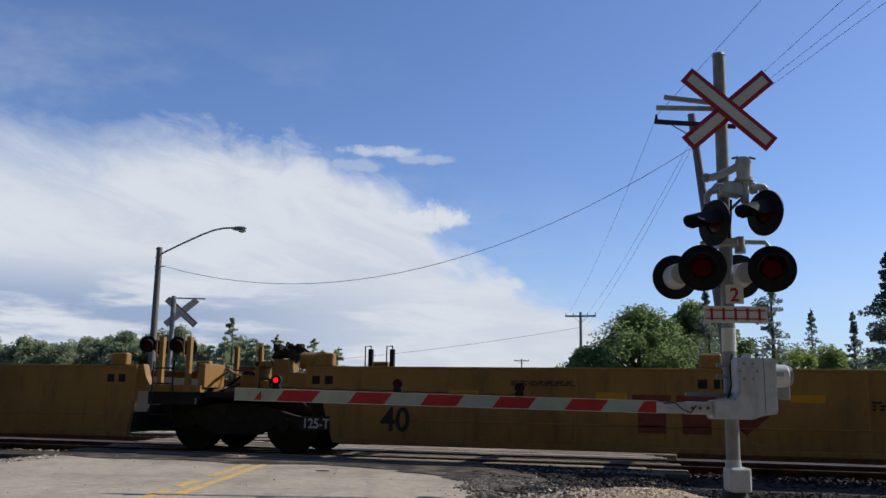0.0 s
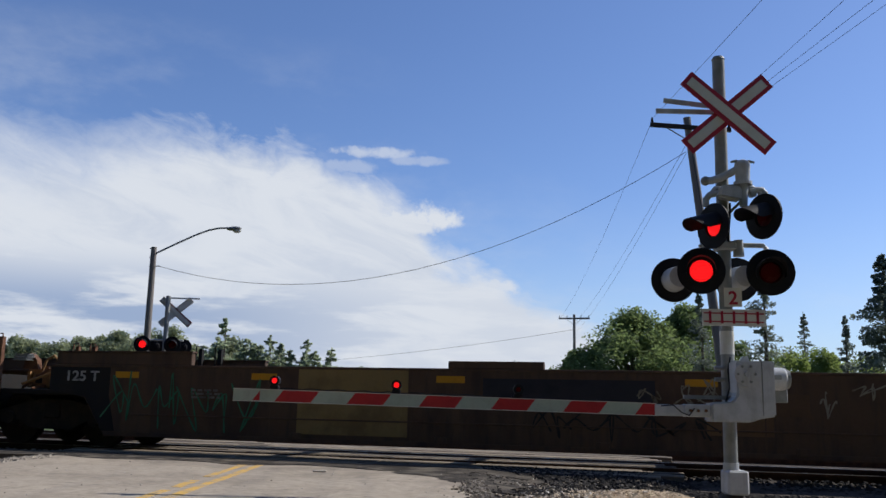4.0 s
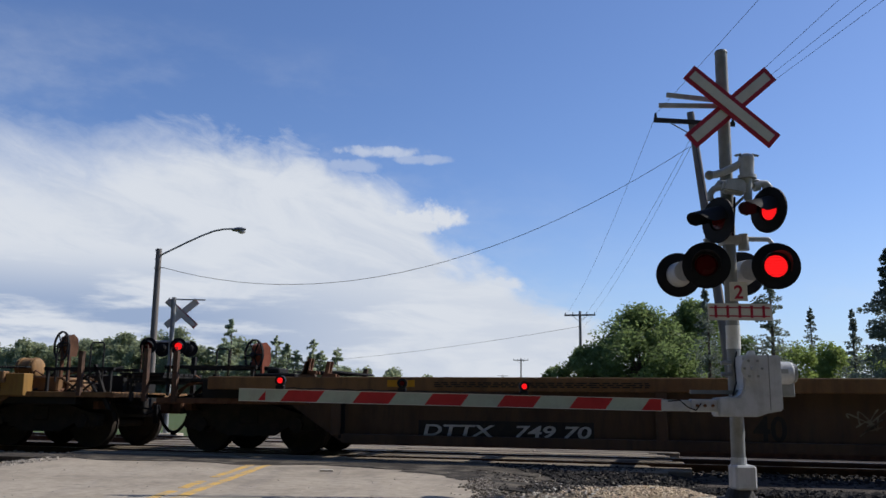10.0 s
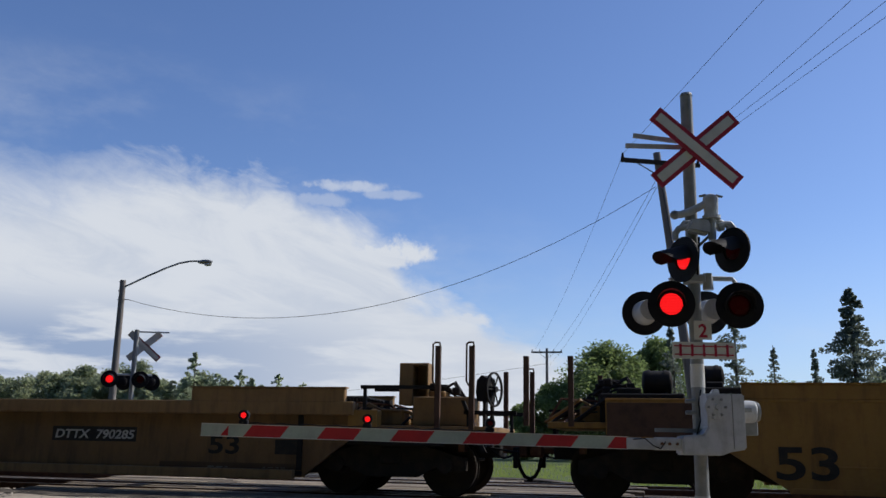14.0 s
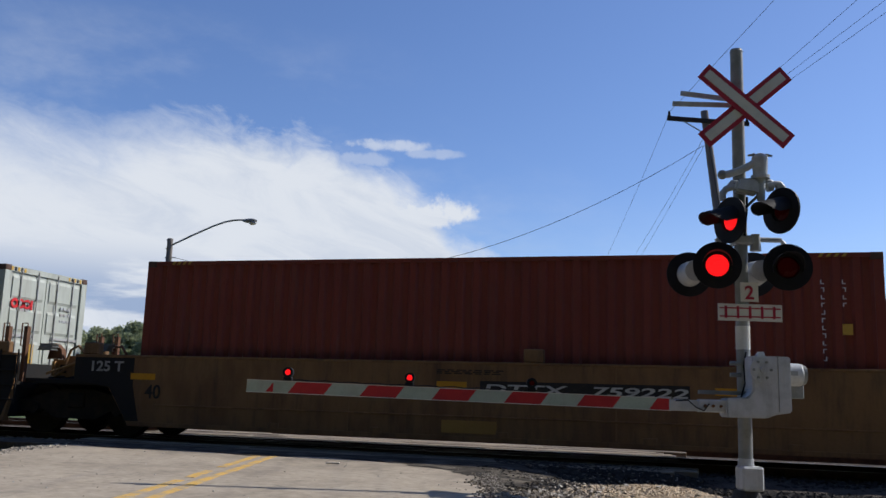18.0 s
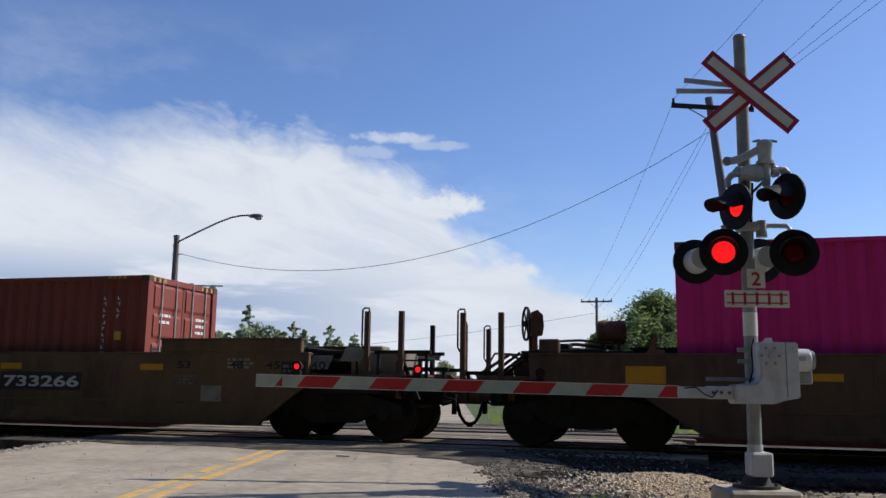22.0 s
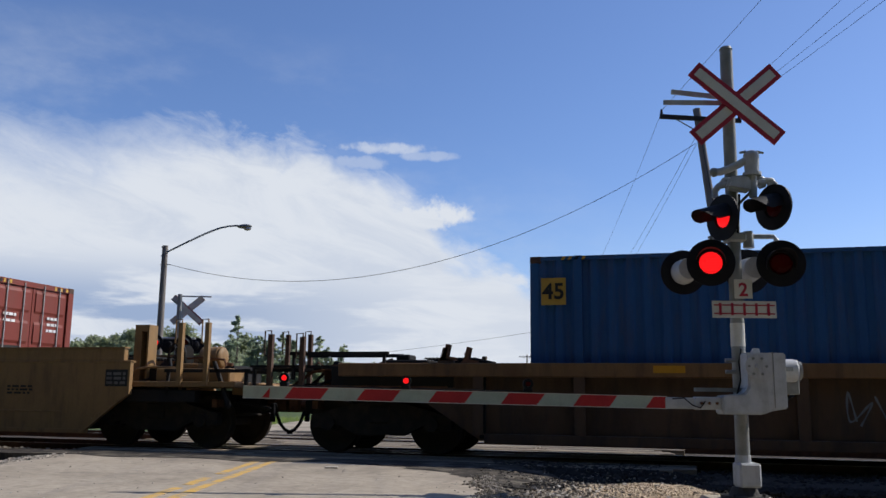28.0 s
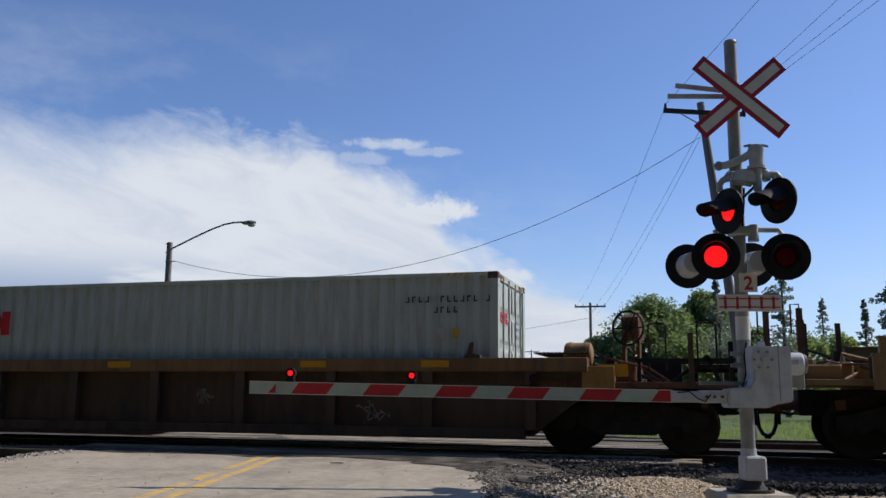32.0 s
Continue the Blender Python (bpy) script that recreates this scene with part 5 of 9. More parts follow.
def end_kit(car, J, items, material, paint):
    """What stands on a coupled end, item by item: kind, place along the car from the coupler, then its own figures."""
    for kind, x, *rest in items:
        X = J + x
        if kind == "post":
            side, top, hoop, tone = rest
            hoop_post(car, X, 1.36 * side, 1.05, top, {"rust": POST_RUST, "paint": paint, "black": BLACK}[tone], hoop)
        elif kind == "wheel":
            z, turn, tone = rest
            brake_wheel(car, X, -0.72, z, turn, {"rust": RUSTY, "oxide": RED_OXIDE, "paint": paint, "black": BLACK}[tone])
        elif kind == "tank":
            z, tone = rest
            smooth(piece("air_tank", mesh_of("barrel_tank", tank_build), {"rust": RUSTY, "paint": paint, "black": BLACK, "tan": CAST_TAN}[tone], car, pose(X, -0.55, z), "round compressed-air tank"))
        elif kind == "walk":
            walkway(car, X, rest[0], rest[1])
        elif kind == "tread":
            piece("step_tread", mesh_of("step_tread", tread_build), GALV, car, pose(X, -1.33, rest[0]), "punched grey steel step tread")
        elif kind == "stair":
            piece("end_stair", mesh_of("end_stair", stair_build), BLACK, car, pose(X, 0, 0), "black steel end stair")
        elif kind == "valve":
            piece("control_valve", mesh_of("loose_valve", valve_build), BLACK, car, pose(X, -0.6, rest[0]), "black grimy brake control valve")
        elif kind == "pipe":
            z, length = rest
            piece("top_pipe", mesh_of(("top_pipe", length), lambda bm: (chain(bm, [(0, -0.72, -0.16), (0.02, -0.72, 0.0), (length * 0.5, -0.75, 0.02), (length - 0.02, -0.72, -0.02), (length, -0.70, -0.14)], 0.022, 7), chain(bm, [(0.1, -0.5, -0.10), (length * 0.4, -0.5, -0.03), (length, -0.45, -0.10)], 0.03, 7))), RUSTY, car, pose(X, 0, z))
        elif kind == "stop":
            piece("corner_stop", mesh_of("corner_stop", stop_build), {"rust": RUSTY, "paint": paint}[rest[0]], car, pose(X, 0, rest[1]), "folded stop on the top beam")
        elif kind == "pedestal":
            piece("pedestal", mesh_of("pedestal", tower_build), paint, car, pose(X, -0.85, rest[0]), "folded steel pedestal")
        elif kind == "cover":
            part("end_cover", box(bmesh.new(), X, X + rest[0], -HALF - 0.014, -HALF + 0.15, 1.0, 1.505, 0.01), POST_RUST, car, "soot-brown end of the side")
        elif kind == "hood":
            width, z0, z1 = rest
            piece("pedestal", mesh_of(("hood", width, z0, z1), lambda bm: (box(bm, 0, 0.24, -1.0, -0.6, z0, z1, 0.012), box(bm, width - 0.03, width, -1.0, -0.6, z0, z1), box(bm, 0.24, width - 0.03, -0.98, -0.6, z1 - 0.04, z1), box(bm, 0.24, width - 0.03, -0.66, -0.6, z0, z1 - 0.04), box(bm, 0.24, width - 0.03, -0.98, -0.66, z0 + 0.3, z0 + 0.33))), paint, car, pose(X, 0, 0), "open-fronted folded steel box")
        elif kind == "frame":
            width, z0, z1 = rest
            piece("hoop_rail", mesh_of(("hoop_rail", width, z0, z1), lambda bm: chain(bm, [(0, -1.25, z0), (0, -1.25, z1 - 0.03), (0.03, -1.25, z1), (width - 0.03, -1.25, z1), (width, -1.25, z1 - 0.03), (width, -1.25, z0)], 0.016, 6)), BLACK, car, pose(X, 0, 0), "thin bent hand rail")
        elif kind == "rail":
            length, z = rest
            piece("long_rail", mesh_of(("long_rail", length), lambda bm: (box(bm, 0, length, -1.30, -1.25, -0.03, 0.03), box(bm, 0, length, -0.50, -0.45, -0.03, 0.03), box(bm, 0.05, 0.10, -1.30, -1.25, -0.45, 0), box(bm, length - 0.1, length - 0.05, -1.30, -1.25, -0.45, 0))), BLACK, car, pose(X, 0, z), "black steel edge of a walkway")
        elif kind == "chest":
            length, z0, z1, tone = rest
            piece("valve_chest", mesh_of(("valve_chest", length, z0, z1), lambda bm: (box(bm, 0, length, -1.10, -0.40, z0, z1, 0.02), box(bm, length * 0.2, length * 0.5, -0.9, -0.5, z1, z1 + 0.10, 0.02))), {"rust": RUSTY, "paint": paint, "black": BLACK, "tan": CAST_TAN, "dust": CHEST_DUST}[tone], car, pose(X, 0, 0))


# what stands on the coupled ends: noses lead, tails trail; the figures run from the coupler
NOSE_DARK = [("walk", -2.55, False, 0.0), ("walk", -1.35, True, 0.0), ("tread", -3.05, 1.50), ("tread", -2.55, 1.22), ("tread", -1.95, 1.36), ("chest", -1.85, 1.0, 1.1, 1.52, "dust"), ("post", -1.46, -1, 2.24, "slim", "rust"), ("post", -0.85, -1, 2.24, False, "rust"), ("post", -1.12, 1, 2.20, False, "black"), ("post", -0.45, 1, 2.20, "slim", "rust"), ("rail", -1.35, 1.0, 1.50), ("rail", -0.95, 0.9, 1.22), ("frame", -0.95, 0.62, 1.12, 1.36)]
NOSE_TANK = [("tank", -2.55, 1.84, "rust"), ("pipe", -2.3, 1.66, 1.0), ("chest", -1.85, 0.75, 1.12, 1.62, "black"), ("wheel", -1.12, 2.02, 158, "black"), ("post", -1.75, -1, 2.0, True, "black"), ("post", -0.62, -1, 1.88, False, "rust"), ("valve", -1.6, 1.72), ("walk", -0.55, True, -0.08), ("stair", -0.95)]
NOSE_ROUND = [("wheel", -2.12, 2.0, 66, "rust"), ("tank", -2.95, 1.58, "tan"), ("frame", -1.78, 0.26, 1.3, 2.02), ("post", -1.15, -1, 1.92, False, "rust"), ("frame", -1.05, 0.28, 1.3, 2.02), ("stair", -1.55), ("rail", -2.0, 1.5, 1.45), ("post", -0.45, 1, 1.95, False, "black"), ("walk", -0.6, True, -0.12)]
NOSE_LOW = [("walk", -2.4, False, 0.0), ("wheel", -0.60, 1.70, 150, "black"), ("valve", -1.9, 1.56), ("post", -1.85, -1, 2.05, True, "rust"), ("post", -1.25, -1, 2.05, False, "rust"), ("tread", -2.4, 1.18), ("rail", -1.2, 0.8, 1.40), ("walk", -1.3, True, 0.0)]
NOSE_FRESH = [("pedestal", -2.62, -0.05), ("wheel", -2.02, 1.58, 66, "black"), ("tank", -1.35, 1.58, "paint"), ("post", -1.55, -1, 2.22, True, "paint"), ("post", -1.02, -1, 2.22, True, "paint"), ("chest", -2.2, 1.5, 1.12, 1.36, "paint"), ("rail", -1.9, 1.7, 1.36), ("post", -0.75, 1, 2.2, True, "rust"), ("post", -0.25, 1, 2.2, True, "rust"), ("pipe", -1.9, 1.55, 0.9)]
NOSE = {3: NOSE_TANK, 17: NOSE_TANK, 11: NOSE_ROUND, 30: NOSE_ROUND, 25: NOSE_LOW, 26: NOSE_LOW, 12: NOSE_LOW, 13: NOSE_LOW, 14: [("wheel", -0.50, 1.74, 162, "black"), ("hood", -2.07, 0.50, 1.46, 2.16), ("post", -1.32, -1, 2.46, "slim", "rust"), ("post", -0.76, -1, 2.46, "slim", "rust"), ("chest", -1.80, 1.0, 1.12, 1.60, "paint"), ("rail", -2.65, 1.36, 1.74), ("valve", -1.38, 1.66), ("rail", -0.9, 0.85, 1.34), ("post", -0.62, 1, 2.25, False, "rust"), ("post", -0.12, 1, 2.25, "slim", "rust")], 27: NOSE_FRESH}
TAIL_PLAIN = [("post", 0.02, 1, 2.12, "slim", "rust"), ("post", 0.22, -1, 2.20, "slim", "rust"), ("post", 0.86, -1, 2.20, False, "rust"), ("rail", 0.22, 0.66, 1.16), ("stair", 0.68), ("wheel", 1.15, 2.0, 24, "rust"), ("chest", 1.35, 1.1, 1.12, 1.56, "black"), ("pipe", 1.5, 1.70, 1.1), ("tank", 2.55, 1.86, "rust"), ("stop", 3.3, "rust", 0.0), ("walk", 2.2, False, 0.0)]
TAIL_POSTS = [("post", 0.12, -1, 2.1, True, "rust"), ("post", 0.80, -1, 2.05, False, "rust"), ("post", 0.9, 1, 2.05, True, "rust"), ("post", 1.4, 1, 2.05, True, "rust"), ("walk", 2.2, False, 0.0), ("rail", 0.2, 0.8, 1.44), ("valve", 1.4, 1.46)]
TAIL_RIB = [("walk", 0.75, False, -0.06), ("rail", 0.55, 1.8, 1.66), ("post", 0.22, -1, 2.05, True, "rust"), ("post", 0.82, -1, 2.0, True, "rust"), ("stop", 3.45, "rust", 0.05), ("stop", 3.80, "rust", 0.0), ("chest", 2.2, 0.8, 1.46, 1.56, "black")]
TAIL = {2: [("post", 0.05, -1, 2.05, False, "paint"), ("post", 0.88, -1, 2.05, True, "paint"), ("tank", 0.90, 1.56, "tan"), ("valve", 1.50, 1.52), ("wheel", 2.12, 1.78, 118, "rust"), ("frame", 1.75, 0.44, 1.15, 2.02), ("rail", 0.3, 2.9, 1.34), ("pipe", 1.2, 1.50, 1.6), ("chest", 2.5, 0.7, 1.12, 1.32, "paint"), ("stop", 3.62, "paint", 0.0)],
        5: TAIL_PLAIN, 10: TAIL_RIB + [("wheel", 2.0, 1.90, 62, "oxide"), ("frame", 1.55, 0.24, 1.4, 1.98)], 11: TAIL_RIB, 12: TAIL_POSTS, 13: [("cover", 1.37, 1.55), ("post", 0.12, -1, 2.2, False, "rust"), ("post", 0.82, -1, 2.2, False, "rust"), ("stair", 0.75), ("chest", 1.25, 1.3, 1.12, 1.58, "black"), ("chest", 2.7, 0.9, 1.50, 1.68, "black"), ("tank", 2.15, 1.78, "black"), ("tank", 2.95, 1.86, "black"), ("walk", 0.9, True, -0.1), ("valve", 1.5, 1.66), ("post", 1.15, 1, 2.1, False, "rust")], 16: [("post", 0.22, -1, 2.2, True, "paint"), ("post", 0.85, -1, 2.2, True, "paint"), ("chest", 0.9, 1.2, 1.12, 1.34, "paint"), ("walk", 2.2, False, 0.1)],
        25: TAIL_RIB, 26: TAIL_RIB, 29: [("post", -0.05, -1, 2.22, True, "rust"), ("post", 0.42, -1, 2.22, True, "rust"), ("post", 0.8, 1, 2.2, True, "rust"), ("post", 1.35, 1, 2.2, False, "rust"), ("chest", 0.3, 0.7, 1.12, 1.34, "paint"), ("pedestal", 1.98, -0.02), ("pedestal", 2.66, -0.14)]}


def ladder_build(bm):
    for x in (-0.2, 0.2):
        rod(bm, (x, 0, 0.55), (x, 0, 1.55), 0.016, 0.016, 6)
    for k in range(4):
        rod(bm, (-0.2, 0, 0.62 + k * 0.27), (0.2, 0, 0.62 + k * 0.27), 0.014, 0.014, 6)


def tower_build(bm):
    """A folded steel pedestal, open to the side."""
    box(bm, -0.15, 0.0, -0.14, 0.14, 1.10, 2.22)
    box(bm, 0.115, 0.15, -0.14, 0.14, 1.10, 2.22)
    box(bm, 0.0, 0.115, -0.14, 0.14, 2.10, 2.22)
    box(bm, 0.0, 0.115, 0.10, 0.14, 1.10, 2.10)


def coupler_build(bm):
    rod(bm, (-0.95, 0, 0.78), (0.0, 0, 0.78), 0.09, 0.08, 8)
    box(bm, -0.22, 0.08, -0.14, 0.14, 0.64, 0.94, 0.03)
    box(bm, -1.0, -0.9, -1.1, 1.1, 0.72, 0.86)


def hose_build(bm):
    chain(bm, [(-0.17, -0.30, 0.80), (-0.165, -0.24, 0.62), (-0.14, -0.14, 0.44), (-0.08, -0.05, 0.32), (0.0, 0.0, 0.28)], 0.032, 7)
    box(bm, -0.05, 0.05, -0.035, 0.035, 0.24, 0.31, 0.01)
    chain(bm, [(-0.60, -0.34, 0.74), (-0.40, -0.34, 0.62), (-0.26, -0.33, 0.66), (-0.17, -0.31, 0.80)], 0.022, 6)
    box(bm, -0.24, -0.16, -0.36, -0.28, 0.46, 0.80, 0.01)
    rod(bm, (-0.95, -0.62, 0.84), (-0.10, -0.62, 0.72), 0.018, 0.018, 6)


def corner_loops(rnd, x0, x1, z0, z1, n, steps=26):
    """Quick curling brush strokes that stand for tags too wild to read."""
    out = []
    cell = (x1 - x0) / n
    for k in range(n):
        cx = x0 + cell * (k + 0.5)
        knots = []
        for j in range(rnd.randint(5, 7)):
            up = (j + k) % 2
            knots.append((cx + cell * (rnd.uniform(-0.45, 0.45) + 0.12 * (j - 3)), z0 + (z1 - z0) * (rnd.uniform(0.62, 1.0) if up else rnd.uniform(0.0, 0.40))))
        line = []
        for j in range(len(knots) - 1):
            p = [knots[max(j - 1, 0)], knots[j], knots[j + 1], knots[min(j + 2, len(knots) - 1)]]
            for i in range(6):
                t = i / 6
                line.append(tuple(min(max(0.5 * (2 * p[1][d] + (p[2][d] - p[0][d]) * t + (2 * p[0][d] - 5 * p[1][d] + 4 * p[2][d] - p[3][d]) * t * t + (3 * p[1][d] - p[0][d] - 3 * p[2][d] + p[3][d]) * t ** 3), (x0 - 1, z0)[d]), (x1 + 1, z1)[d]) for d in (0, 1)))
        out.append(line)
    return out


INKS = {
    "white": WHITE_INK, "black": BLACK_INK, "red": RED_INK,
    "dim": surface("worn_stencil", (0.16, 0.15, 0.14), 0.6, 0, (0.06, 0.05, 0.045), 0.8, 3, bump=0), "umber": surface("spray_umber", (0.095, 0.058, 0.030), 0.65, 0, (0.06, 0.045, 0.035), 0.7, 3, bump=0), "slate": surface("spray_slate", (0.060, 0.080, 0.100), 0.65, 0, (0.05, 0.065, 0.08), 0.7, 3, bump=0),
    "green": surface("spray_green", (0.04, 0.16, 0.09), 0.6, 0, bump=0), "teal": surface("spray_teal", (0.070, 0.092, 0.098), 0.6, 0, (0.15, 0.10, 0.06), 0.9, 1.3, fine=0.3, bump=0),
    "silver": surface("spray_silver", (0.21, 0.23, 0.26), 0.5, 0, (0.11, 0.13, 0.17), 0.8, 2.2, bump=0), "beige": surface("paint_beige", (0.24, 0.165, 0.065), 0.7, 0, (0.13, 0.085, 0.04), 0.6, 1.5, bump=0),
    "patch": surface("paint_patch", (0.32, 0.185, 0.048), 0.6, 0, (0.26, 0.145, 0.042), 0.5, 2, bump=0), "navy": surface("paint_navy", (0.024, 0.024, 0.032), 0.6, 0, bump=0),
    "steel": surface("spray_steel", (0.135, 0.160, 0.195), 0.55, 0, (0.075, 0.095, 0.125), 0.85, 3.2, fine=0.25, bump=0), "grey": surface("stencil_grey", (0.34, 0.34, 0.33), 0.6, 0, (0.20, 0.20, 0.19), 0.6, 7, bump=0), "smoke": surface("spray_smoke", (0.060, 0.045, 0.034), 0.7, 0, (0.115, 0.078, 0.045), 0.6, 4, fine=0.3, bump=0),
    "faded": surface("paint_faded", (0.150, 0.086, 0.042), 0.65, 0, (0.105, 0.060, 0.032), 0.7, 1.6, bump=0), "dull": surface("paint_dull", (0.085, 0.050, 0.028), 0.65, 0, (0.120, 0.070, 0.036), 0.7, 1.6, bump=0),
    "pale": surface("paint_pale", (0.24, 0.22, 0.17), 0.6, 0, (0.13, 0.09, 0.055), 0.8, 2.5, bump=0),
}


def side_mark(car, kind, x0, x1, z0, z1, y, ink="", text=""):
    """One mark on the near side of a car."""
    if kind == "refl":
        piece("reflector", mesh_of(("reflector", round(x1 - x0, 2), round(z1 - z0, 2)), lambda bm: box(bm, 0, x1 - x0, -0.003, 0.003, 0, z1 - z0)), REFLECT, car, pose(x0, y - 0.004, z0), "yellow reflective panel")
    elif kind == "text":
        me = lettering(text, z1 - z0, lean=0.15 if "TTX" in text else 0.0)
        wide = max(v.co.x for v in me.vertices) - min(v.co.x for v in me.vertices)
        me_m = pose(x0, y - 0.010, z0) @ Matrix.Diagonal(((x1 - x0) / wide, 1, 1, 1))
        piece("lettering", me, INKS[ink], car, me_m, "stencilled characters")
    elif kind == "plate":
        piece("number_board", mesh_of(("number_board", round(x1 - x0, 2), round(z1 - z0, 2)), lambda bm: box(bm, 0, x1 - x0, -0.002, 0.002, 0, z1 - z0)), INKS[ink or "black"], car, pose(x0, y - 0.004, z0), "painted number board")
    elif kind == "bars":
        # unreadable small print
        def build(bm):
            rows = 3
            for r in range(rows):
                zz = z0 + (z1 - z0) * r / rows
                x = x0
                rnd = random.Random(int(x0 * 100) + r)
                while x < x1 - 0.05:
                    w = rnd.uniform(0.05, 0.16)
                    box(bm, x, min(x + w, x1), y - 0.012, y - 0.008, zz, zz + (z1 - z0) / rows * 0.6)
                    x += w + 0.04
        bm = bmesh.new()
        build(bm)
        part("small_print", bm, INKS[ink or "white"], car)
    elif kind == "logo":
        # an emblem of bars and a diamond
        bm = bmesh.new()
        w, h = x1 - x0, z1 - z0
        for k in (0, 1):
            a = x0 + k * w * 0.33
            box(bm, a, a + w * 0.29, y - 0.012, y - 0.006, z1 - h * 0.24, z1)
            box(bm, a + w * 0.04, a + w * 0.25, y - 0.012, y - 0.006, z0, z1 - h * 0.38)
        c = x0 + w * 0.83
        prism(bm, [(c, z0), (c + w * 0.17, (z0 + z1) / 2), (c, z1), (c - w * 0.17, (z0 + z1) / 2)], y - 0.012, y - 0.006)
        part("painted_emblem", bm, INKS[ink or "red"], car, "large painted emblem of bars and a diamond")
    elif kind == "camo":
        # dull square patches sprayed over each other
        rnd = random.Random(41 + int(abs(x0)))
        inks = [INKS["teal"], INKS["slate"], INKS["umber"], INKS["slate"], INKS["teal"]] if x0 < 0 else [INKS["teal"], CAR_PAINT["ochre"], INKS["slate"], INKS["umber"], INKS["slate"]]
        for k in range(int((x1 - x0) * 11)):
            w, h = rnd.uniform(0.18, 0.52), rnd.uniform(0.14, 0.36)
            a, c = rnd.uniform(x0, x1 - w), rnd.uniform(z0, z1 - h)
            outline = []
            for j in range(10):
                t = 2 * math.pi * j / 10
                ex, ez = math.cos(t), math.sin(t)
                f = 1 / max(abs(ex), abs(ez)) ** 0.75
                outline.append((a + w / 2 + w / 2 * ex * f * rnd.uniform(0.85, 1.0), c + h / 2 + h / 2 * ez * f * rnd.uniform(0.85, 1.0)))
            yy = y - 0.0045 - 0.00004 * k
            bm = bmesh.new()
            bm.faces.new([bm.verts.new((p, yy, q)) for p, q in outline])
            bmesh.ops.recalc_face_normals(bm, faces=bm.faces)
            part("spray_patch", bm, inks[k % 5], car)
        for k in range(int((x1 - x0) * 2.4)):
            cx, cz, r = rnd.uniform(x0 + 0.2, x1 - 0.2), rnd.uniform(z0 + 0.2, z1 - 0.2), rnd.uniform(0.06, 0.17)
            a0, turns = rnd.uniform(0, 6.28), rnd.uniform(0.5, 1.3)
            bm = bmesh.new()
            strokes(bm, [[(cx + r * (1 - 0.5 * i / 18) * math.cos(a0 + turns * 6.28 * i / 18), cz + r * (1 - 0.5 * i / 18) * math.sin(a0 + turns * 6.28 * i / 18)) for i in range(19)]], rnd.uniform(0.015, 0.05), y - 0.0085, 0.3)
            part("spray_curl", bm, INKS["silver" if k % 3 else "pale"], car)
    elif kind == "wild":
        # angular outlined letters that nobody can read
        rnd = random.Random(int(abs(x0 * 13)) + 7)
        lines = []
        n = int((x1 - x0) / 0.50)
        for k in range(n):
            cx, w = x0 + (x1 - x0) * (k + 0.5) / n, (x1 - x0) / n * 0.46
            pick = rnd.choice(("arch", "zig", "hook", "bowl"))
            lo, hi = z0 + 0.15, z1 - 0.15
            mid_z = (lo + hi) / 2
            if pick == "arch":
                line = [(cx - w, lo), (cx - w * 0.9, mid_z), (cx - w * 0.4, hi), (cx + w * 0.3, hi), (cx + w * 0.8, mid_z), (cx + w, lo)]
            elif pick == "zig":
                line = [(cx - w, hi), (cx - w * 0.6, lo), (cx, mid_z), (cx + w * 0.5, lo), (cx + w, hi)]
            elif pick == "hook":
                line = [(cx + w, hi), (cx - w * 0.5, hi), (cx - w, mid_z), (cx + w * 0.5, mid_z * 0.95), (cx + w, lo), (cx - w, lo)]
            else:
                line = [(cx + w, hi), (cx, hi), (cx - w, mid_z), (cx - w * 0.5, lo), (cx + w * 0.6, lo), (cx + w, mid_z), (cx + w * 0.2, mid_z)]
            fine = []
            for j in range(len(line) - 1):
                p = [line[max(j - 1, 0)], line[j], line[j + 1], line[min(j + 2, len(line) - 1)]]
                for t in (0, 0.25, 0.5, 0.75):
                    fine.append(tuple(0.5 * (2 * p[1][d] + (p[2][d] - p[0][d]) * t + (2 * p[0][d] - 5 * p[1][d] + 4 * p[2][d] - p[3][d]) * t * t + (3 * p[1][d] - p[0][d] - 3 * p[2][d] + p[3][d]) * t ** 3) for d in (0, 1)))
            lines.append(fine + [line[-1]])
        for name, wide, dy, ink, lab in (("spray_outline", 0.29, 0.0100, BLACK_INK, "black sprayed graffiti outline"), ("spray_fill", 0.195, 0.0112, INKS[ink], "sprayed graffiti fill")):
            bm = bmesh.new()
            for k, l in enumerate(lines):
                strokes(bm, [l], wide, y - dy - 0.0002 * (k % 3), 0.12)
            part(name, bm, ink, car, lab)
        bm = bmesh.new()
        strokes(bm, [[(p + 0.04, q + 0.01) for p, q in l[2:12]] for l in lines], 0.02, y - 0.0125, 0.4)
        part("spray_shadow", bm, BLACK_INK, car)
        bm = bmesh.new()
        strokes(bm, [[(p + 0.01, q + 0.08) for p, q in l[1:7]] for l in lines], 0.03, y - 0.0125, 0.4)
        part("spray_highlight", bm, INKS["pale"], car, "pale sprayed highlight")
    elif kind == "graf":
        rnd = random.Random(int(abs(x0 * 37 + z1 * 11)) + len(ink))
        fat = text == "fat"
        bm = bmesh.new()
        n = max(2, int((x1 - x0) / (0.75 if fat else 0.52)))
        lines = corner_loops(rnd, x0, x1, z0 + (0.16 if fat else 0), z1 - (0.16 if fat else 0), n)
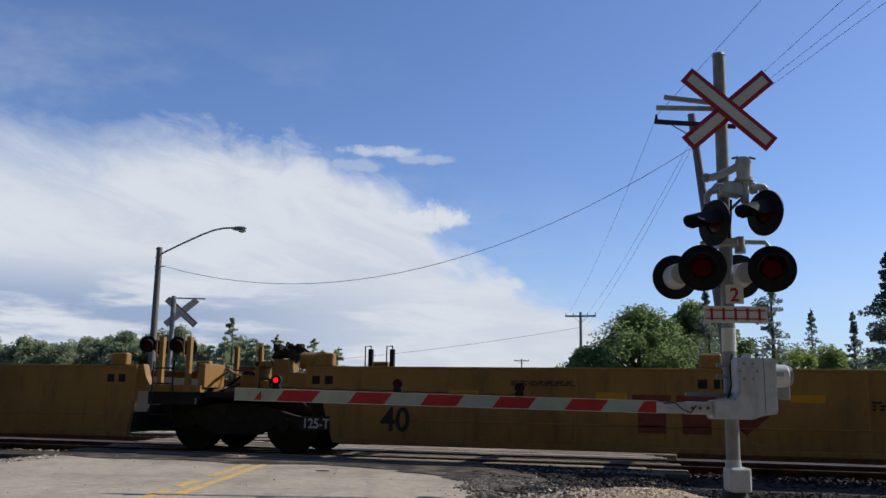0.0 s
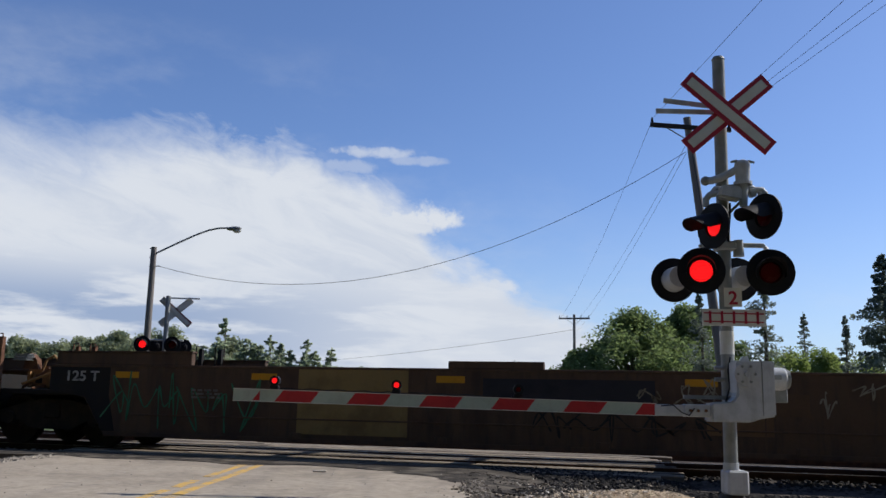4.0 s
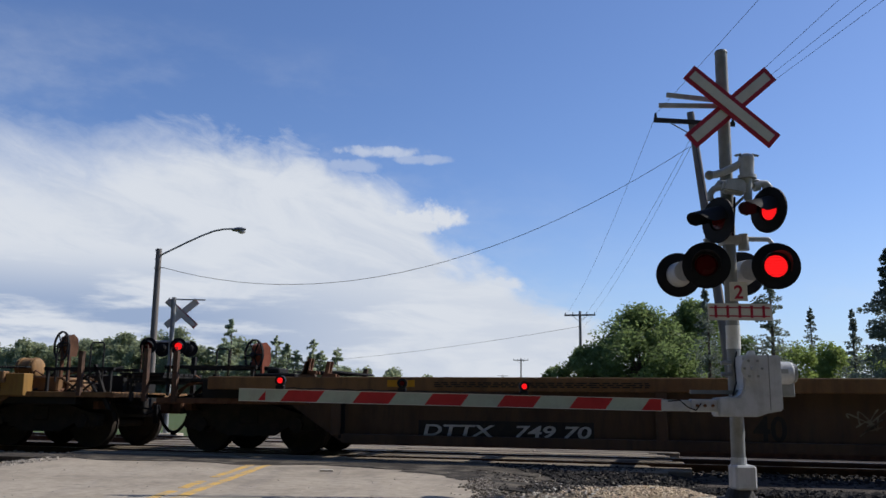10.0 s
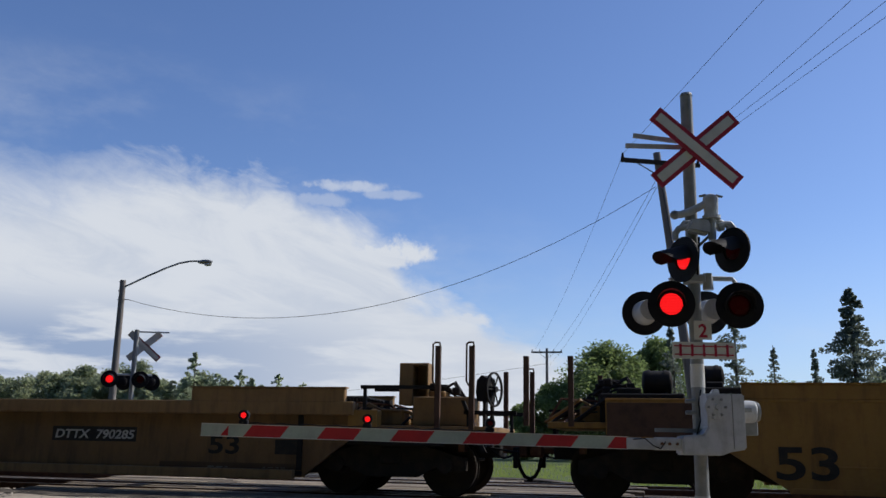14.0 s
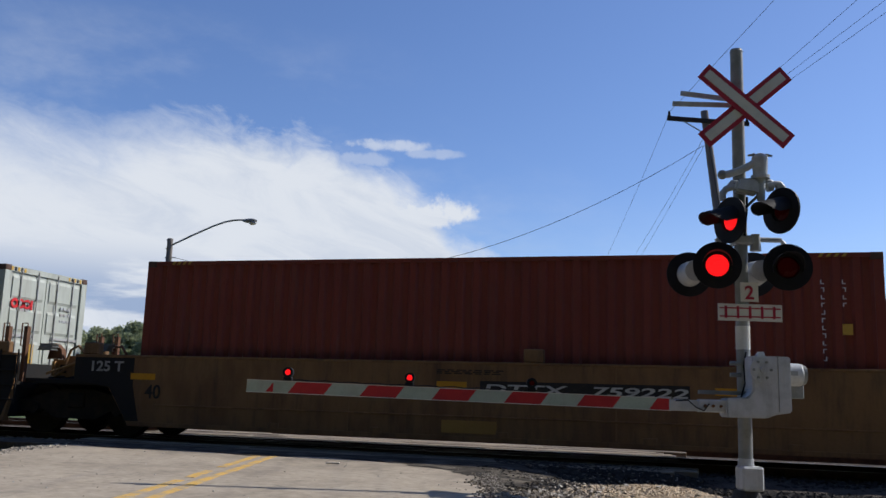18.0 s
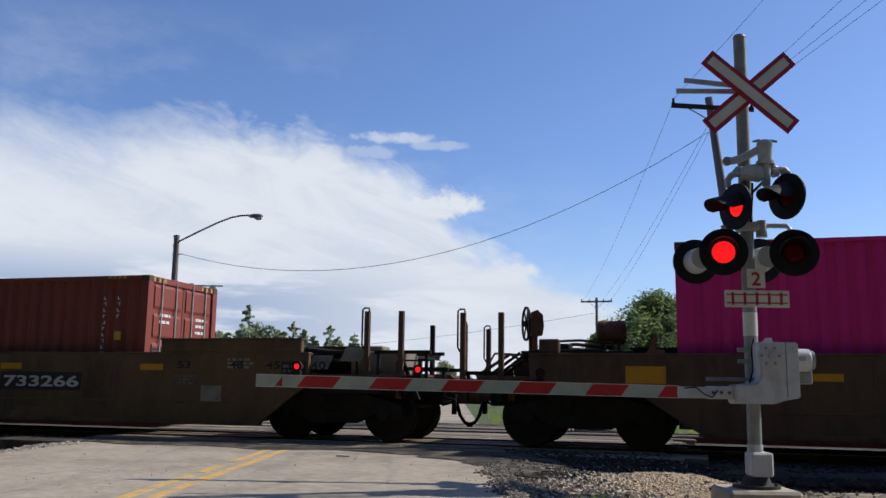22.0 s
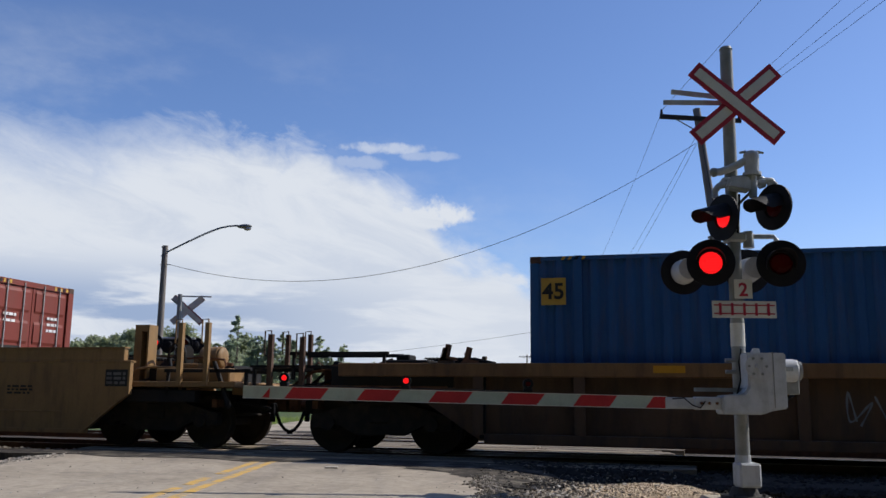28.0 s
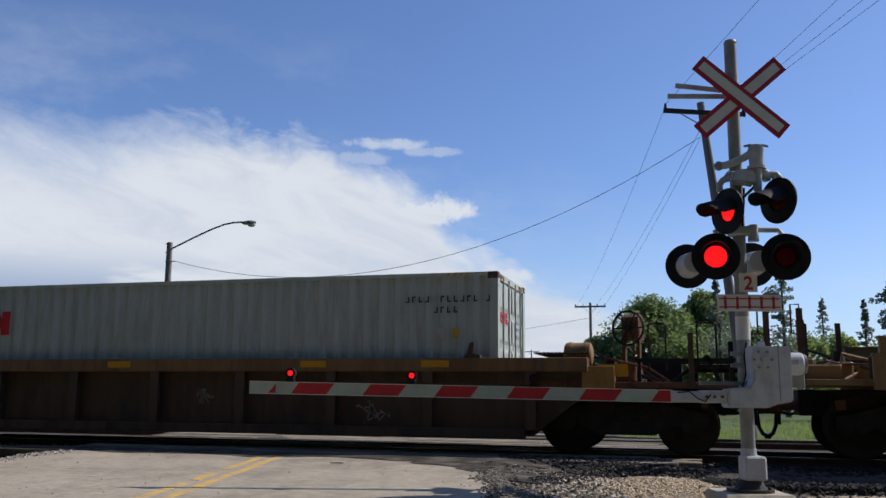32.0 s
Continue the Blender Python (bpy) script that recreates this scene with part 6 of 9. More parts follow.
        if text == "tag":
            # broad soft loops, slashes and bellied stems
            shapes = (((0.8, 0.9), (0.3, 1.0), (0.0, 0.55), (0.2, 0.05), (0.7, 0.0), (0.95, 0.45), (0.75, 0.95)), ((0.0, 0.0), (0.1, 0.95), (0.75, 0.1), (0.9, 1.0)), ((0.9, 0.95), (0.2, 0.9), (0.1, 0.55), (0.6, 0.5), (0.1, 0.4), (0.1, 0.05), (0.9, 0.1)), ((0.1, 0.0), (0.15, 0.95), (0.8, 0.95), (0.85, 0.6), (0.2, 0.45), (0.9, 0.0)), ((0.0, 0.0), (0.45, 1.0), (0.9, 0.0), (0.65, 0.35), (0.2, 0.4)))
            lines = []
            m = max(2, round((x1 - x0) / 0.66))
            wide = (x1 - x0) / m
            for k in range(m):
                knots = [(x0 + wide * (k + 1.45 * a + 0.22 * b + rnd.uniform(-0.05, 0.05)), z0 + (z1 - z0) * min(max(b + rnd.uniform(-0.08, 0.08), 0), 1)) for a, b in shapes[(k * 2 + len(lines)) % 5]]
                line = []
                for j in range(len(knots) - 1):
                    p = [knots[max(j - 1, 0)], knots[j], knots[j + 1], knots[min(j + 2, len(knots) - 1)]]
                    for i in range(6):
                        t = i / 6
                        line.append(tuple(0.5 * (2 * p[1][d] + (p[2][d] - p[0][d]) * t + (2 * p[0][d] - 5 * p[1][d] + 4 * p[2][d] - p[3][d]) * t * t + (3 * p[1][d] - p[0][d] - 3 * p[2][d] + p[3][d]) * t ** 3) for d in (0, 1)))
                lines.append(line + [knots[-1]])
        if ink == "white":
            # small hurried tags at odd heights
            lines = []
            for k in range(int(n * 3)):
                wide, tall = rnd.uniform(0.18, 0.5), (z1 - z0) * rnd.uniform(0.22, 0.6)
                xa, za = rnd.uniform(x0, max(x0 + 0.01, x1 - wide)), rnd.uniform(z0, z1 - tall)
                lines += [l[rnd.randint(0, 6):rnd.randint(16, 30)] for l in corner_loops(rnd, xa, xa + wide, za, za + tall, 1)]
        if fat:
            strokes(bm, lines, 0.40, y - 0.006, 0.15)
            part("spray_outline", bm, BLACK_INK, car, "black sprayed graffiti outline")
            bm = bmesh.new()
            strokes(bm, lines, 0.29, y - 0.009, 0.2)
            part("spray_fill", bm, INKS[ink], car, "sprayed graffiti fill")
            bm = bmesh.new()
            strokes(bm, [[(a + 0.03, b + 0.03) for a, b in l[3:14]] for l in lines], 0.035, y - 0.012, 0.4)
            part("spray_highlight", bm, INKS["silver" if ink == "teal" else "white"], car, "pale sprayed highlight")
        else:
            bm.free()
            for k, line in enumerate(lines):
                bm = bmesh.new()
                strokes(bm, [line], 0.020 if ink == "white" else 0.092 if text == "tag" else 0.026, y - (0.0125 if x0 < -3 and ink == "white" else 0.008) - 0.0003 * (k % 3), 0.4)
                part("spray_stroke", bm, INKS["pale" if ink == "white" else "smoke" if text == "tag" else ink], car, "sprayed graffiti stroke")
    elif kind == "block":
        piece("paint_patch", mesh_of(("paint_patch", round(x1 - x0, 2), round(z1 - z0, 2)), lambda bm: box(bm, 0, x1 - x0, -0.0015, 0.0015, 0, z1 - z0)), INKS[ink], car, pose(x0, y - 0.0035, z0), "repainted patch")


def well_car(front, back, style, paint, marks, joint_front, joint_back, label, size="53", clutter=0, board="125 T", nose=(), tail=(), drop=0.0):
    """One well of a container car. front and back: places of its joints on the train; a joint is 'A' (shared truck) or 'C' (coupler)."""
    plan_mid = (front + back) / 2
    front, back = front + SHIFT.get(front, 0.0), back + SHIFT.get(back, 0.0)
    L, mid = front - back, (front + back) / 2
    car = rides(thing("well_car", label, "railway car", "well cars"), mid)
    P = CAR_PAINT[paint]
    xb = -L / 2 + (0.05 if joint_back == "A" else 1.35)
    xf = L / 2 - (1.25 if joint_front == "A" else 2.45 if style != "rib" else 2.7)
    lift_b = 2.6 if joint_back == "C" else 1.75 if style == "rib" else 1.2
    lift_f = 0.9 if joint_front == "C" else 0.55 if style == "rib" else 0.16
    short_yellow = size == "40" and paint == "yellow"
    if short_yellow:
        xb, lift_b = -L / 2 + (1.32 if joint_back == "A" else 3.40), 0.5
        xf, lift_f = (L / 2 - 1.95, 0.12) if joint_front == "A" else (xf, lift_f)
    rib = style == "rib"
    slide = -plan_mid * 0.00124 + plan_mid - mid
    y_face = -HALF + (0.19 if rib else 0.0)
    z_cut = 1.02
    outline = [(xb, z_cut), (xb + lift_b * 0.62, z_cut - 0.12), (xb + lift_b, SIDE_LOW), (xf - lift_f, SIDE_LOW), (xf - lift_f * 0.35, 0.72), (xf, z_cut - 0.08), (xf, SIDE_TOP - drop), (xb, SIDE_TOP - drop)]
    for sgn in (-1, 1):
        bm = prism(bmesh.new(), outline, 0, 0.09)
        # recessed panels of fresh ribbed cars take the copy with shade painted in
        part("side_plate", bm, CAR_PAINT["fresh_shade"] if rib and paint == "fresh" else P, car, "steel side of the well", pose(0, y_face if sgn < 0 else -y_face - 0.09, 0))
        yo = -HALF if sgn < 0 else HALF - 0.16
        if rib:
            part("top_chord", box(bmesh.new(), xb + 0.2, xf, yo - 0.003, yo + 0.157, 1.27, SIDE_TOP + 0.02, 0.012), CAR_PAINT["ochre" if paint != "fresh" else "fresh"], car, "box beam along the top of the side")
            part("bottom_sill", box(bmesh.new(), xb + lift_b + 0.1, xf - lift_f - 0.1, yo, yo + 0.14, SIDE_LOW - 0.03, SIDE_LOW + 0.12, 0.01), P, car)
            n = int((xf - xb - lift_b - lift_f) / 1.55)
            for i in range(n + 1):
                x = xb + lift_b + (xf - lift_f - xb - lift_b) * i / n
                if sgn < 0 and any(k[0] in ("plate", "text", "logo") and k[3] < 1.2 and k[1] + slide - 0.09 < x < k[2] + slide + 0.09 for k in marks):
                    continue
                piece("rib", mesh_of(("rib", drop), lambda bm: (box(bm, -0.085, 0.085, 0.0, 0.022, SIDE_LOW + 0.10, 1.275 - drop, 0.004), box(bm, -0.03, 0.03, 0.02, 0.20, SIDE_LOW + 0.10, 1.275 - drop))), P, car, pose(x, yo + (0.005 if sgn < 0 else 0.03), 0))
        else:
            part("bottom_flange", box(bmesh.new(), xb + lift_b, xf - lift_f, yo - 0.004, yo + 0.16, SIDE_LOW - 0.03, SIDE_LOW + 0.05, 0.008), P, car)
            part("top_flange", box(bmesh.new(), xb, xf, yo - 0.01, yo + 0.17, SIDE_TOP - 0.03, SIDE_TOP + 0.012, 0.006), P, car)
            for f in (0.18, 0.34, 0.5, 0.66, 0.82):
                xs = xb + lift_b + (xf - lift_f - xb - lift_b) * f + 0.17 * math.sin(front + f * 9)
                piece("weld_seam", mesh_of(("weld_seam", drop), lambda bm: box(bm, -0.012, 0.012, -0.004, 0.004, SIDE_LOW + 0.06, SIDE_TOP - 0.03 - drop)), P, car, pose(xs, yo + (0.0 if sgn < 0 else 0.16), 0))
                piece("side_lug", mesh_of("side_lug", lambda bm: box(bm, -0.10, 0.10, -0.012, 0.01, SIDE_LOW + 0.02, SIDE_LOW + 0.13, 0.006)), P, car, pose(xs + 0.5, yo + (0.0 if sgn < 0 else 0.16), 0))
            part("crease", box(bmesh.new(), xb + lift_b + 0.5, xf - lift_f - 0.5, yo - 0.012, yo + 0.02, 0.60, 0.625, 0.004), P, car)
        if size == "53" and (not rib or paint == "fresh"):
            for xa, xe in ((xb + (2.0 if joint_back == "C" and not rib and paint == "yellow" else 0.1), xb + (4.6 if paint == "yellow" else 2.85)), (xf - 2.9, xf - 0.15)):
                part("raised_side", box(bmesh.new(), xa, xe, yo + 0.004, yo + 0.13, SIDE_TOP + 0.012, 1.70, 0.01), P, car, "raised end section of the side")
                part("raised_lip", box(bmesh.new(), xa - 0.02, xe + 0.02, yo - 0.012, yo + 0.15, 1.70, 1.725), P, car)
            if paint == "brown" and not rib:
                part("raised_side", box(bmesh.new(), -2.2, -0.65, yo + 0.004, yo + 0.13, SIDE_TOP + 0.012, 1.60, 0.01), P, car, "raised section of the side")
            if rib and paint == "fresh":
                for xa, xe in [(xb + 0.86, xb + 2.2)] * (joint_back == "A") + [(xf - 1.55, xf - 0.17)] * (joint_front == "A"):
                    part("black_cover", box(bmesh.new(), xa, xe, yo - 0.016, yo + 0.155, 1.26, 1.74, 0.01), BLACK, car, "black-painted end of the side")
        elif not rib and size != "53":
            for xa in (xb + 0.15, -0.32, xf - 0.55):
                part("guide_block", box(bmesh.new(), xa, xa + 0.32, yo, yo + 0.16, SIDE_TOP + 0.012, 1.70, 0.02), P, car)
                if short_yellow:
                    for dx in (-0.04, 0.19):
                        hole = piece("side_pocket", mesh_of("side_pocket", lambda bm: box(bm, 0, 0.14, -0.003, 0.02, 1.18, 1.32, 0.002)), BLACK, car, pose(xa + dx, yo if sgn < 0 else yo + 0.16, 0), "dark square pocket in the side")
        else:
            for xa in (xb + 1.9, xf - 2.0):
                part("guide_block", prism(bmesh.new(), [(xa, 1.48), (xa + 0.30, 1.48), (xa + 0.28, 1.54), (xa + 0.16, 1.56), (xa + 0.19, 1.74), (xa + 0.11, 1.74), (xa + 0.06, 1.56)], yo + 0.02, yo + 0.10), P, car)
    # open floor: a ledge along each side and bearers across
    for y in (-1.38, 1.16):
        part("floor_ledge", box(bmesh.new(), xb + lift_b, xf - lift_f, y, y + 0.22, 0.30, 0.36), BLACK, car, "dark steel ledge inside the well")
    n = 6
    for i in range(n):
        x = xb + lift_b + 0.4 + (xf - lift_f - xb - lift_b - 0.8) * i / (n - 1)
        piece("floor_bearer", mesh_of("floor_bearer", lambda bm: box(bm, -0.16, 0.16, -1.16, 1.16, 0.29, 0.37, 0.01)), BLACK, car, pose(x, 0, 0))
    for x in (xb + lift_b + 0.05, xf - lift_f - 0.05):
        part("bulkhead", box(bmesh.new(), x - 0.04, x + 0.04, -1.38, 1.38, 0.38, 1.30), BLACK, car)
    # black corner panels with the load figure
    if not rib and not short_yellow:
        part("corner_panel", prism(bmesh.new(), [(xb + 0.002, z_cut + 0.0), (xb + 0.76, z_cut - 0.12), (xb + 1.16, SIDE_LOW + 0.06), (xb + 1.42, SIDE_LOW + 0.06), (xb + 1.25, 0.95), (xb + 1.25, 1.43 - drop), (xb + 0.002, 1.43 - drop)] if joint_back == "A" else [(xb + 0.002, z_cut + 0.0), (xb + 1.25, z_cut - 0.12), (xb + 1.25, 1.43 - drop), (xb + 0.002, 1.43 - drop)], -HALF - 0.003, -HALF + 0.02), BLACK if joint_back == "A" and (size == "53" or paint == "ochre") else P, car, "painted corner of the side")
        part("corner_panel", prism(bmesh.new(), [(xf - 0.62, SIDE_LOW + 0.06), (xf - 0.22, SIDE_LOW + 0.06), (xf - 0.06, 0.74), (xf - 0.002, 0.96), (xf - 0.002, 1.43 - drop), (xf - 0.62, 1.43 - drop)] if joint_front == "A" else [(xf - 0.75, 0.48), (xf - 0.34, 0.76), (xf - 0.002, z_cut - 0.05), (xf - 0.002, 1.43 - drop), (xf - 0.75, 1.43 - drop)], -HALF - 0.003, -HALF + 0.02), BLACK if joint_front == "A" else P, car, "painted corner of the side")
    if board and short_yellow:
        side_mark(car, "plate", xb - 0.06, xb + 0.46, 0.42, 0.66, -HALF - 0.002, "black")
        side_mark(car, "text", xb - 0.03, xb + 0.42, 0.46, 0.62, -HALF - 0.004, "white", board)
    elif board and joint_back == "A":
        side_mark(car, "text", xb + 0.32, xb + 0.98, 1.19, 1.37, -HALF - 0.004, "grey", board)
    # end platforms and trucks
    end_paint = P if paint not in ("brown", "umber") else RUSTY
    if joint_back == "A":
        add_truck(car, -L / 2 - 0.17)
        piece("centre_sill", mesh_of("centre_sill", lambda bm: prism(bm, [(-1.75, 0.42), (-1.2, 0.52), (1.3, 0.52), (1.95, 0.36), (1.95, 0.95), (-1.75, 0.95)], -0.72, 0.72)), TRUCK, car, pose(-L / 2 - 0.17, 0, 0), "black centre sill over the truck")
        part("end_platform", box(bmesh.new(), -L / 2 - 1.3, -L / 2 + 0.9, -1.25, 1.25, 0.93, 1.03, 0.01), BLACK, car)
        part("bolster", box(bmesh.new(), -L / 2 - 0.45, -L / 2 + 0.45, -0.6, 0.6, 0.78, 1.10, 0.03), end_paint, car)
        brake_gear(car, -L / 2 - 0.1, 0, end_paint, int(-back))
        if short_yellow:
            end_tower(car, -L / 2, P)
        elif rib and size == "40":
            rib_joint(car, -L / 2 - 0.17, int(-back))
        else:
            articulated_joint(car, -L / 2)
        for y in (-1.38, 1.38) if not (rib and size == "40") else ():
            for x in ((-1.55, -1.0) if short_yellow else (-1.5, -0.9) if paint == "fresh" else (-1.62, -1.2)):
                hoop_post(car, -L / 2 + x, y, 0.95, 2.26 if paint == "fresh" else 2.05, RUSTY if paint in ("brown", "ochre", "fresh", "umber") else end_paint, "tall" if paint == "fresh" else True)
        for x in (1.45, 1.9) if not (rib and size == "40") else ():
            hoop_post(car, -L / 2 + x, 1.30, 1.2, 2.0, RUSTY if paint == "fresh" else BLACK, "tall" if paint == "fresh" else True)
        piece("ladder", mesh_of("ladder", ladder_build), BLACK, car, pose(-L / 2 - 1.4, -HALF - 0.02, 0))
        if clutter == 1 and not rib and not short_yellow:
            air_tank(car, -L / 2 + 0.25, -0.5, 1.30, end_paint)
        if clutter == 2:
            for x, y, dz in ((-0.95, -0.85, -0.04), (-0.12, -0.55, 0.0), (0.72, 0.55, -0.06)):
                piece("pedestal", mesh_of("pedestal", tower_build), P, car, pose(-L / 2 + x, y, dz), "folded yellow steel pedestal")
    if joint_back == "C":
        add_truck(car, -L / 2 + 2.15)
        piece("centre_sill", mesh_of("centre_sill_back", lambda bm: prism(bm, [(0.9, 0.56), (2.9, 0.52), (4.0, 0.30), (4.0, 1.0), (0.9, 1.0)], -0.72, 0.72)), TRUCK, car, pose(-L / 2, 0, 0), "black centre sill over the truck")
        piece("end_bulkhead", mesh_of("end_bulkhead_back", lambda bm: box(bm, 0.95, 3.2, 0.15, 1.30, 1.12, 1.46, 0.01)), BLACK, car, pose(-L / 2, 0, 0), "dark steel structure over the end truck")
        piece("end_sill", mesh_of("end_sill_back", lambda bm: box(bm, 1.35, 3.5, -1.34, -1.18, 1.10, 1.44, 0.01)), BLACK, car, pose(-L / 2, 0, 0))
        deck = -L / 2 + 0.45
        part("end_platform", box(bmesh.new(), deck, -L / 2 + 3.4, -1.35, 1.35, 1.02, 1.12, 0.01), end_paint, car)
        part("draft_sill", box(bmesh.new(), deck, -L / 2 + 3.6, -0.35, 0.35, 0.62, 1.02, 0.02), BLACK, car)
        piece("coupler", mesh_of("coupler", coupler_build), RUSTY, car, pose(-L / 2 + 0.02, 0, 0, 0, 0, 180), "rusty knuckle coupler")
        piece("air_hose", mesh_of("air_hose", hose_build), MATT_BLACK, car, pose(-L / 2, 0, 0, 0, 0, 180))
        end_kit(car, -L / 2, tail, end_paint, P)
        brake_gear(car, -L / 2 + 1.2, 0.06, end_paint, int(-back))
        piece("walkway_grating", mesh_of("walkway_grating", grating_build), BLACK, car, pose(-L / 2 + 3.3, 0, 0.08))
    if joint_front == "C":
        add_truck(car, L / 2 - 2.15)
        piece("centre_sill", mesh_of("centre_sill_front", lambda bm: prism(bm, [(-4.0, 0.30), (-2.9, 0.52), (-0.9, 0.56), (-0.9, 1.0), (-4.0, 1.0)], -0.72, 0.72)), TRUCK, car, pose(L / 2, 0, 0), "black centre sill over the truck")
        piece("end_bulkhead", mesh_of("end_bulkhead_front", lambda bm: box(bm, -3.2, -1.3, 0.15, 1.30, 1.12, 1.46, 0.01)), BLACK, car, pose(L / 2, 0, 0), "dark steel structure over the end truck")
        piece("end_sill", mesh_of("end_sill_front", lambda bm: box(bm, -2.9, -1.25, -1.30, -1.10, 0.80, 1.02, 0.01)), BLACK, car, pose(L / 2, 0, 0))
        part("end_platform", box(bmesh.new(), L / 2 - 3.6, L / 2 - 0.45, -1.35, 1.35, 1.02, 1.12, 0.01), end_paint, car)
        part("draft_sill", box(bmesh.new(), L / 2 - 3.6, L / 2 - 0.45, -0.35, 0.35, 0.62, 1.02, 0.02), BLACK, car)
        piece("coupler", mesh_of("coupler", coupler_build), RUSTY, car, pose(L / 2 - 0.02, 0, 0), "rusty knuckle coupler")
        piece("air_hose", mesh_of("air_hose", hose_build), MATT_BLACK, car, pose(L / 2, 0, 0))
        end_kit(car, L / 2, nose, end_paint, P)
        piece("brace", mesh_of("end_brace", lambda bm: prism(bm, [(0.0, 1.95), (0.06, 1.95), (0.42, 1.14), (0.34, 1.14)], -1.30, -1.24)), BLACK, car, pose(L / 2 - 0.95, 0, -0.42))
        if not rib:
            piece("draft_casting", mesh_of("draft_casting", lambda bm: prism(bm, [(-0.85, 0.95), (-0.10, 0.90), (-0.06, 1.02), (-0.16, 1.13), (-0.85, 1.16)], -0.7, 0.7)), end_paint, car, pose(L / 2, 0, 0), "cast draft box over the coupler")
        else:
            piece("corner_box", mesh_of("corner_box", lambda bm: box(bm, -2.8, -2.3, -1.45, -1.2, 0.95, 1.36, 0.01)), CAR_PAINT["yellow"], car, pose(L / 2, 0, 0), "yellow box on the end of the side")
        brake_gear(car, L / 2 - 2.3, 0.06, end_paint, int(-front))
        part("valve_chest", box(bmesh.new(), L / 2 - 2.6, L / 2 - 2.0, -0.9, -0.1, 1.12, 1.40, 0.03), BLACK if not rib else end_paint, car)
        if not rib and not short_yellow:
            side_mark(car, "plate", xf - 0.50, xf - 0.04, 1.02, 1.32, -HALF - 0.004, "black")
            side_mark(car, "bars", xf - 0.47, xf - 0.08, 1.06, 1.30, -HALF - 0.004, "dim")
        piece("walkway_grating", mesh_of("walkway_grating", grating_build), BLACK, car, pose(L / 2 - 3.2, 0, 0.08))
    if size == "53" and not rib and paint in ("umber", "fresh", "brown"):
        rnd = random.Random(int(-plan_mid))
        for k in range(7 if paint == "umber" else 3):
            w, h = rnd.uniform(0.4, 1.3), rnd.uniform(0.22, 0.5)
            x, z = rnd.uniform(xb + 1.6, xf - 1.6 - w), rnd.uniform(0.36, 1.38 - h)
            if paint != "fresh" and x > -4.6 * (paint == "brown"):
                side_mark(car, "block", x, x + w, z, z + h, y_face + 0.0016, ("faded", "dull")[k % 2])
        for x in (xb + 2.9, xf - 2.6, xb + 6.2):
            side_mark(car, "bars", x, x + 0.55, 0.92, 1.10, -HALF, "black" if paint == "fresh" else "dim")
    for m in marks:
        side_mark(car, m[0], m[1] + slide, m[2] + slide, m[3], m[4], y_face if not (rib and m[3] > 1.25) else -HALF - 0.004, *m[5:])
    if drop:
        # the sides of these wells are lower or higher: what they carry follows
        for ob in car.children:
            if min((ob.matrix_basis @ Vector(c)).z for c in ob.bound_box) > 1.0:
                ob.matrix_basis = Matrix.Translation((0, 0, -drop)) @ ob.matrix_basis
    return car


# joints from the head of the train to its tail
JOINTS = [(8.7, "A"), (-7.3, "A"), (-23.3, "A"), (-40.9, "C"), (-62.4, "A"), (-82.0, "A"), (-103.5, "C"), (-121.3, "A"), (-137.4, "A"), (-153.0, "A"), (-168.9, "A"), (-186.5, "C"), (-206.4, "C"), (-226.6, "C"), (-250.2, "C"), (-271.6, "A"),
          (-291.1, "A"), (-312.6, "C"), (-330.3, "A"), (-345.4, "A"), (-361.0, "A"), (-376.6, "A"), (-394.1, "C"), (-415.5, "A"), (-434.9, "A"), (-456.4, "C"), (-480.0, "C"), (-503.6, "C"), (-525.4, "A"), (-544.9, "A"), (-566.4, "C"), (-584.0, "A")]


# where each joint truly stands against the plan of the painted marks
SHIFT = {-7.3: -0.02, -23.3: 0.12, -40.9: -0.30, -62.4: -0.14, -103.5: -0.30, -121.3: -0.12, -137.4: 0.10, -153.0: -0.06, -168.9: -0.05, -186.5: -0.42, -206.4: -0.48, -226.6: -0.18, -250.2: -0.18, -271.6: -0.14,
         -312.6: -0.34, -345.4: -0.27, -361.0: -0.04, -376.6: 0.05, -394.1: -0.21, -415.5: -0.20, -434.9: -0.30, -456.4: -0.48, -480.0: -0.40, -503.6: -0.45, -525.4: -0.15, -544.9: -0.20, -566.4: -0.33}


def refl(*xs, z=1.18, w=0.47, h=0.11):
    return [("refl", x, x + w, z, z + h) for x in xs]


def big(text, x, z=0.46, h=0.40):
    w = {"53": 0.74, "40": 0.52}[text] * h / 0.40
    return [("text", x, x + w, z, z + h, "black", text)]


def figures(x):
    """The row of short length marks by the end of a 53-foot well."""
    return [("text", x + k, x + k + 0.26, 1.20, 1.33, "black", t) for k, t in ((0.0, "53"), (1.05, "48"), (1.75, "45"), (2.6, "40"))]


def board_text(x0, x1, z0, z1, text, ink="black"):
    pad = (z1 - z0) * 0.2
    return [("plate", x0, x1, z0, z1, ink), ("text", x0 + pad, x1 - pad, z0 + pad, z1 - pad, "dim" if ink == "navy" else "white", text)]


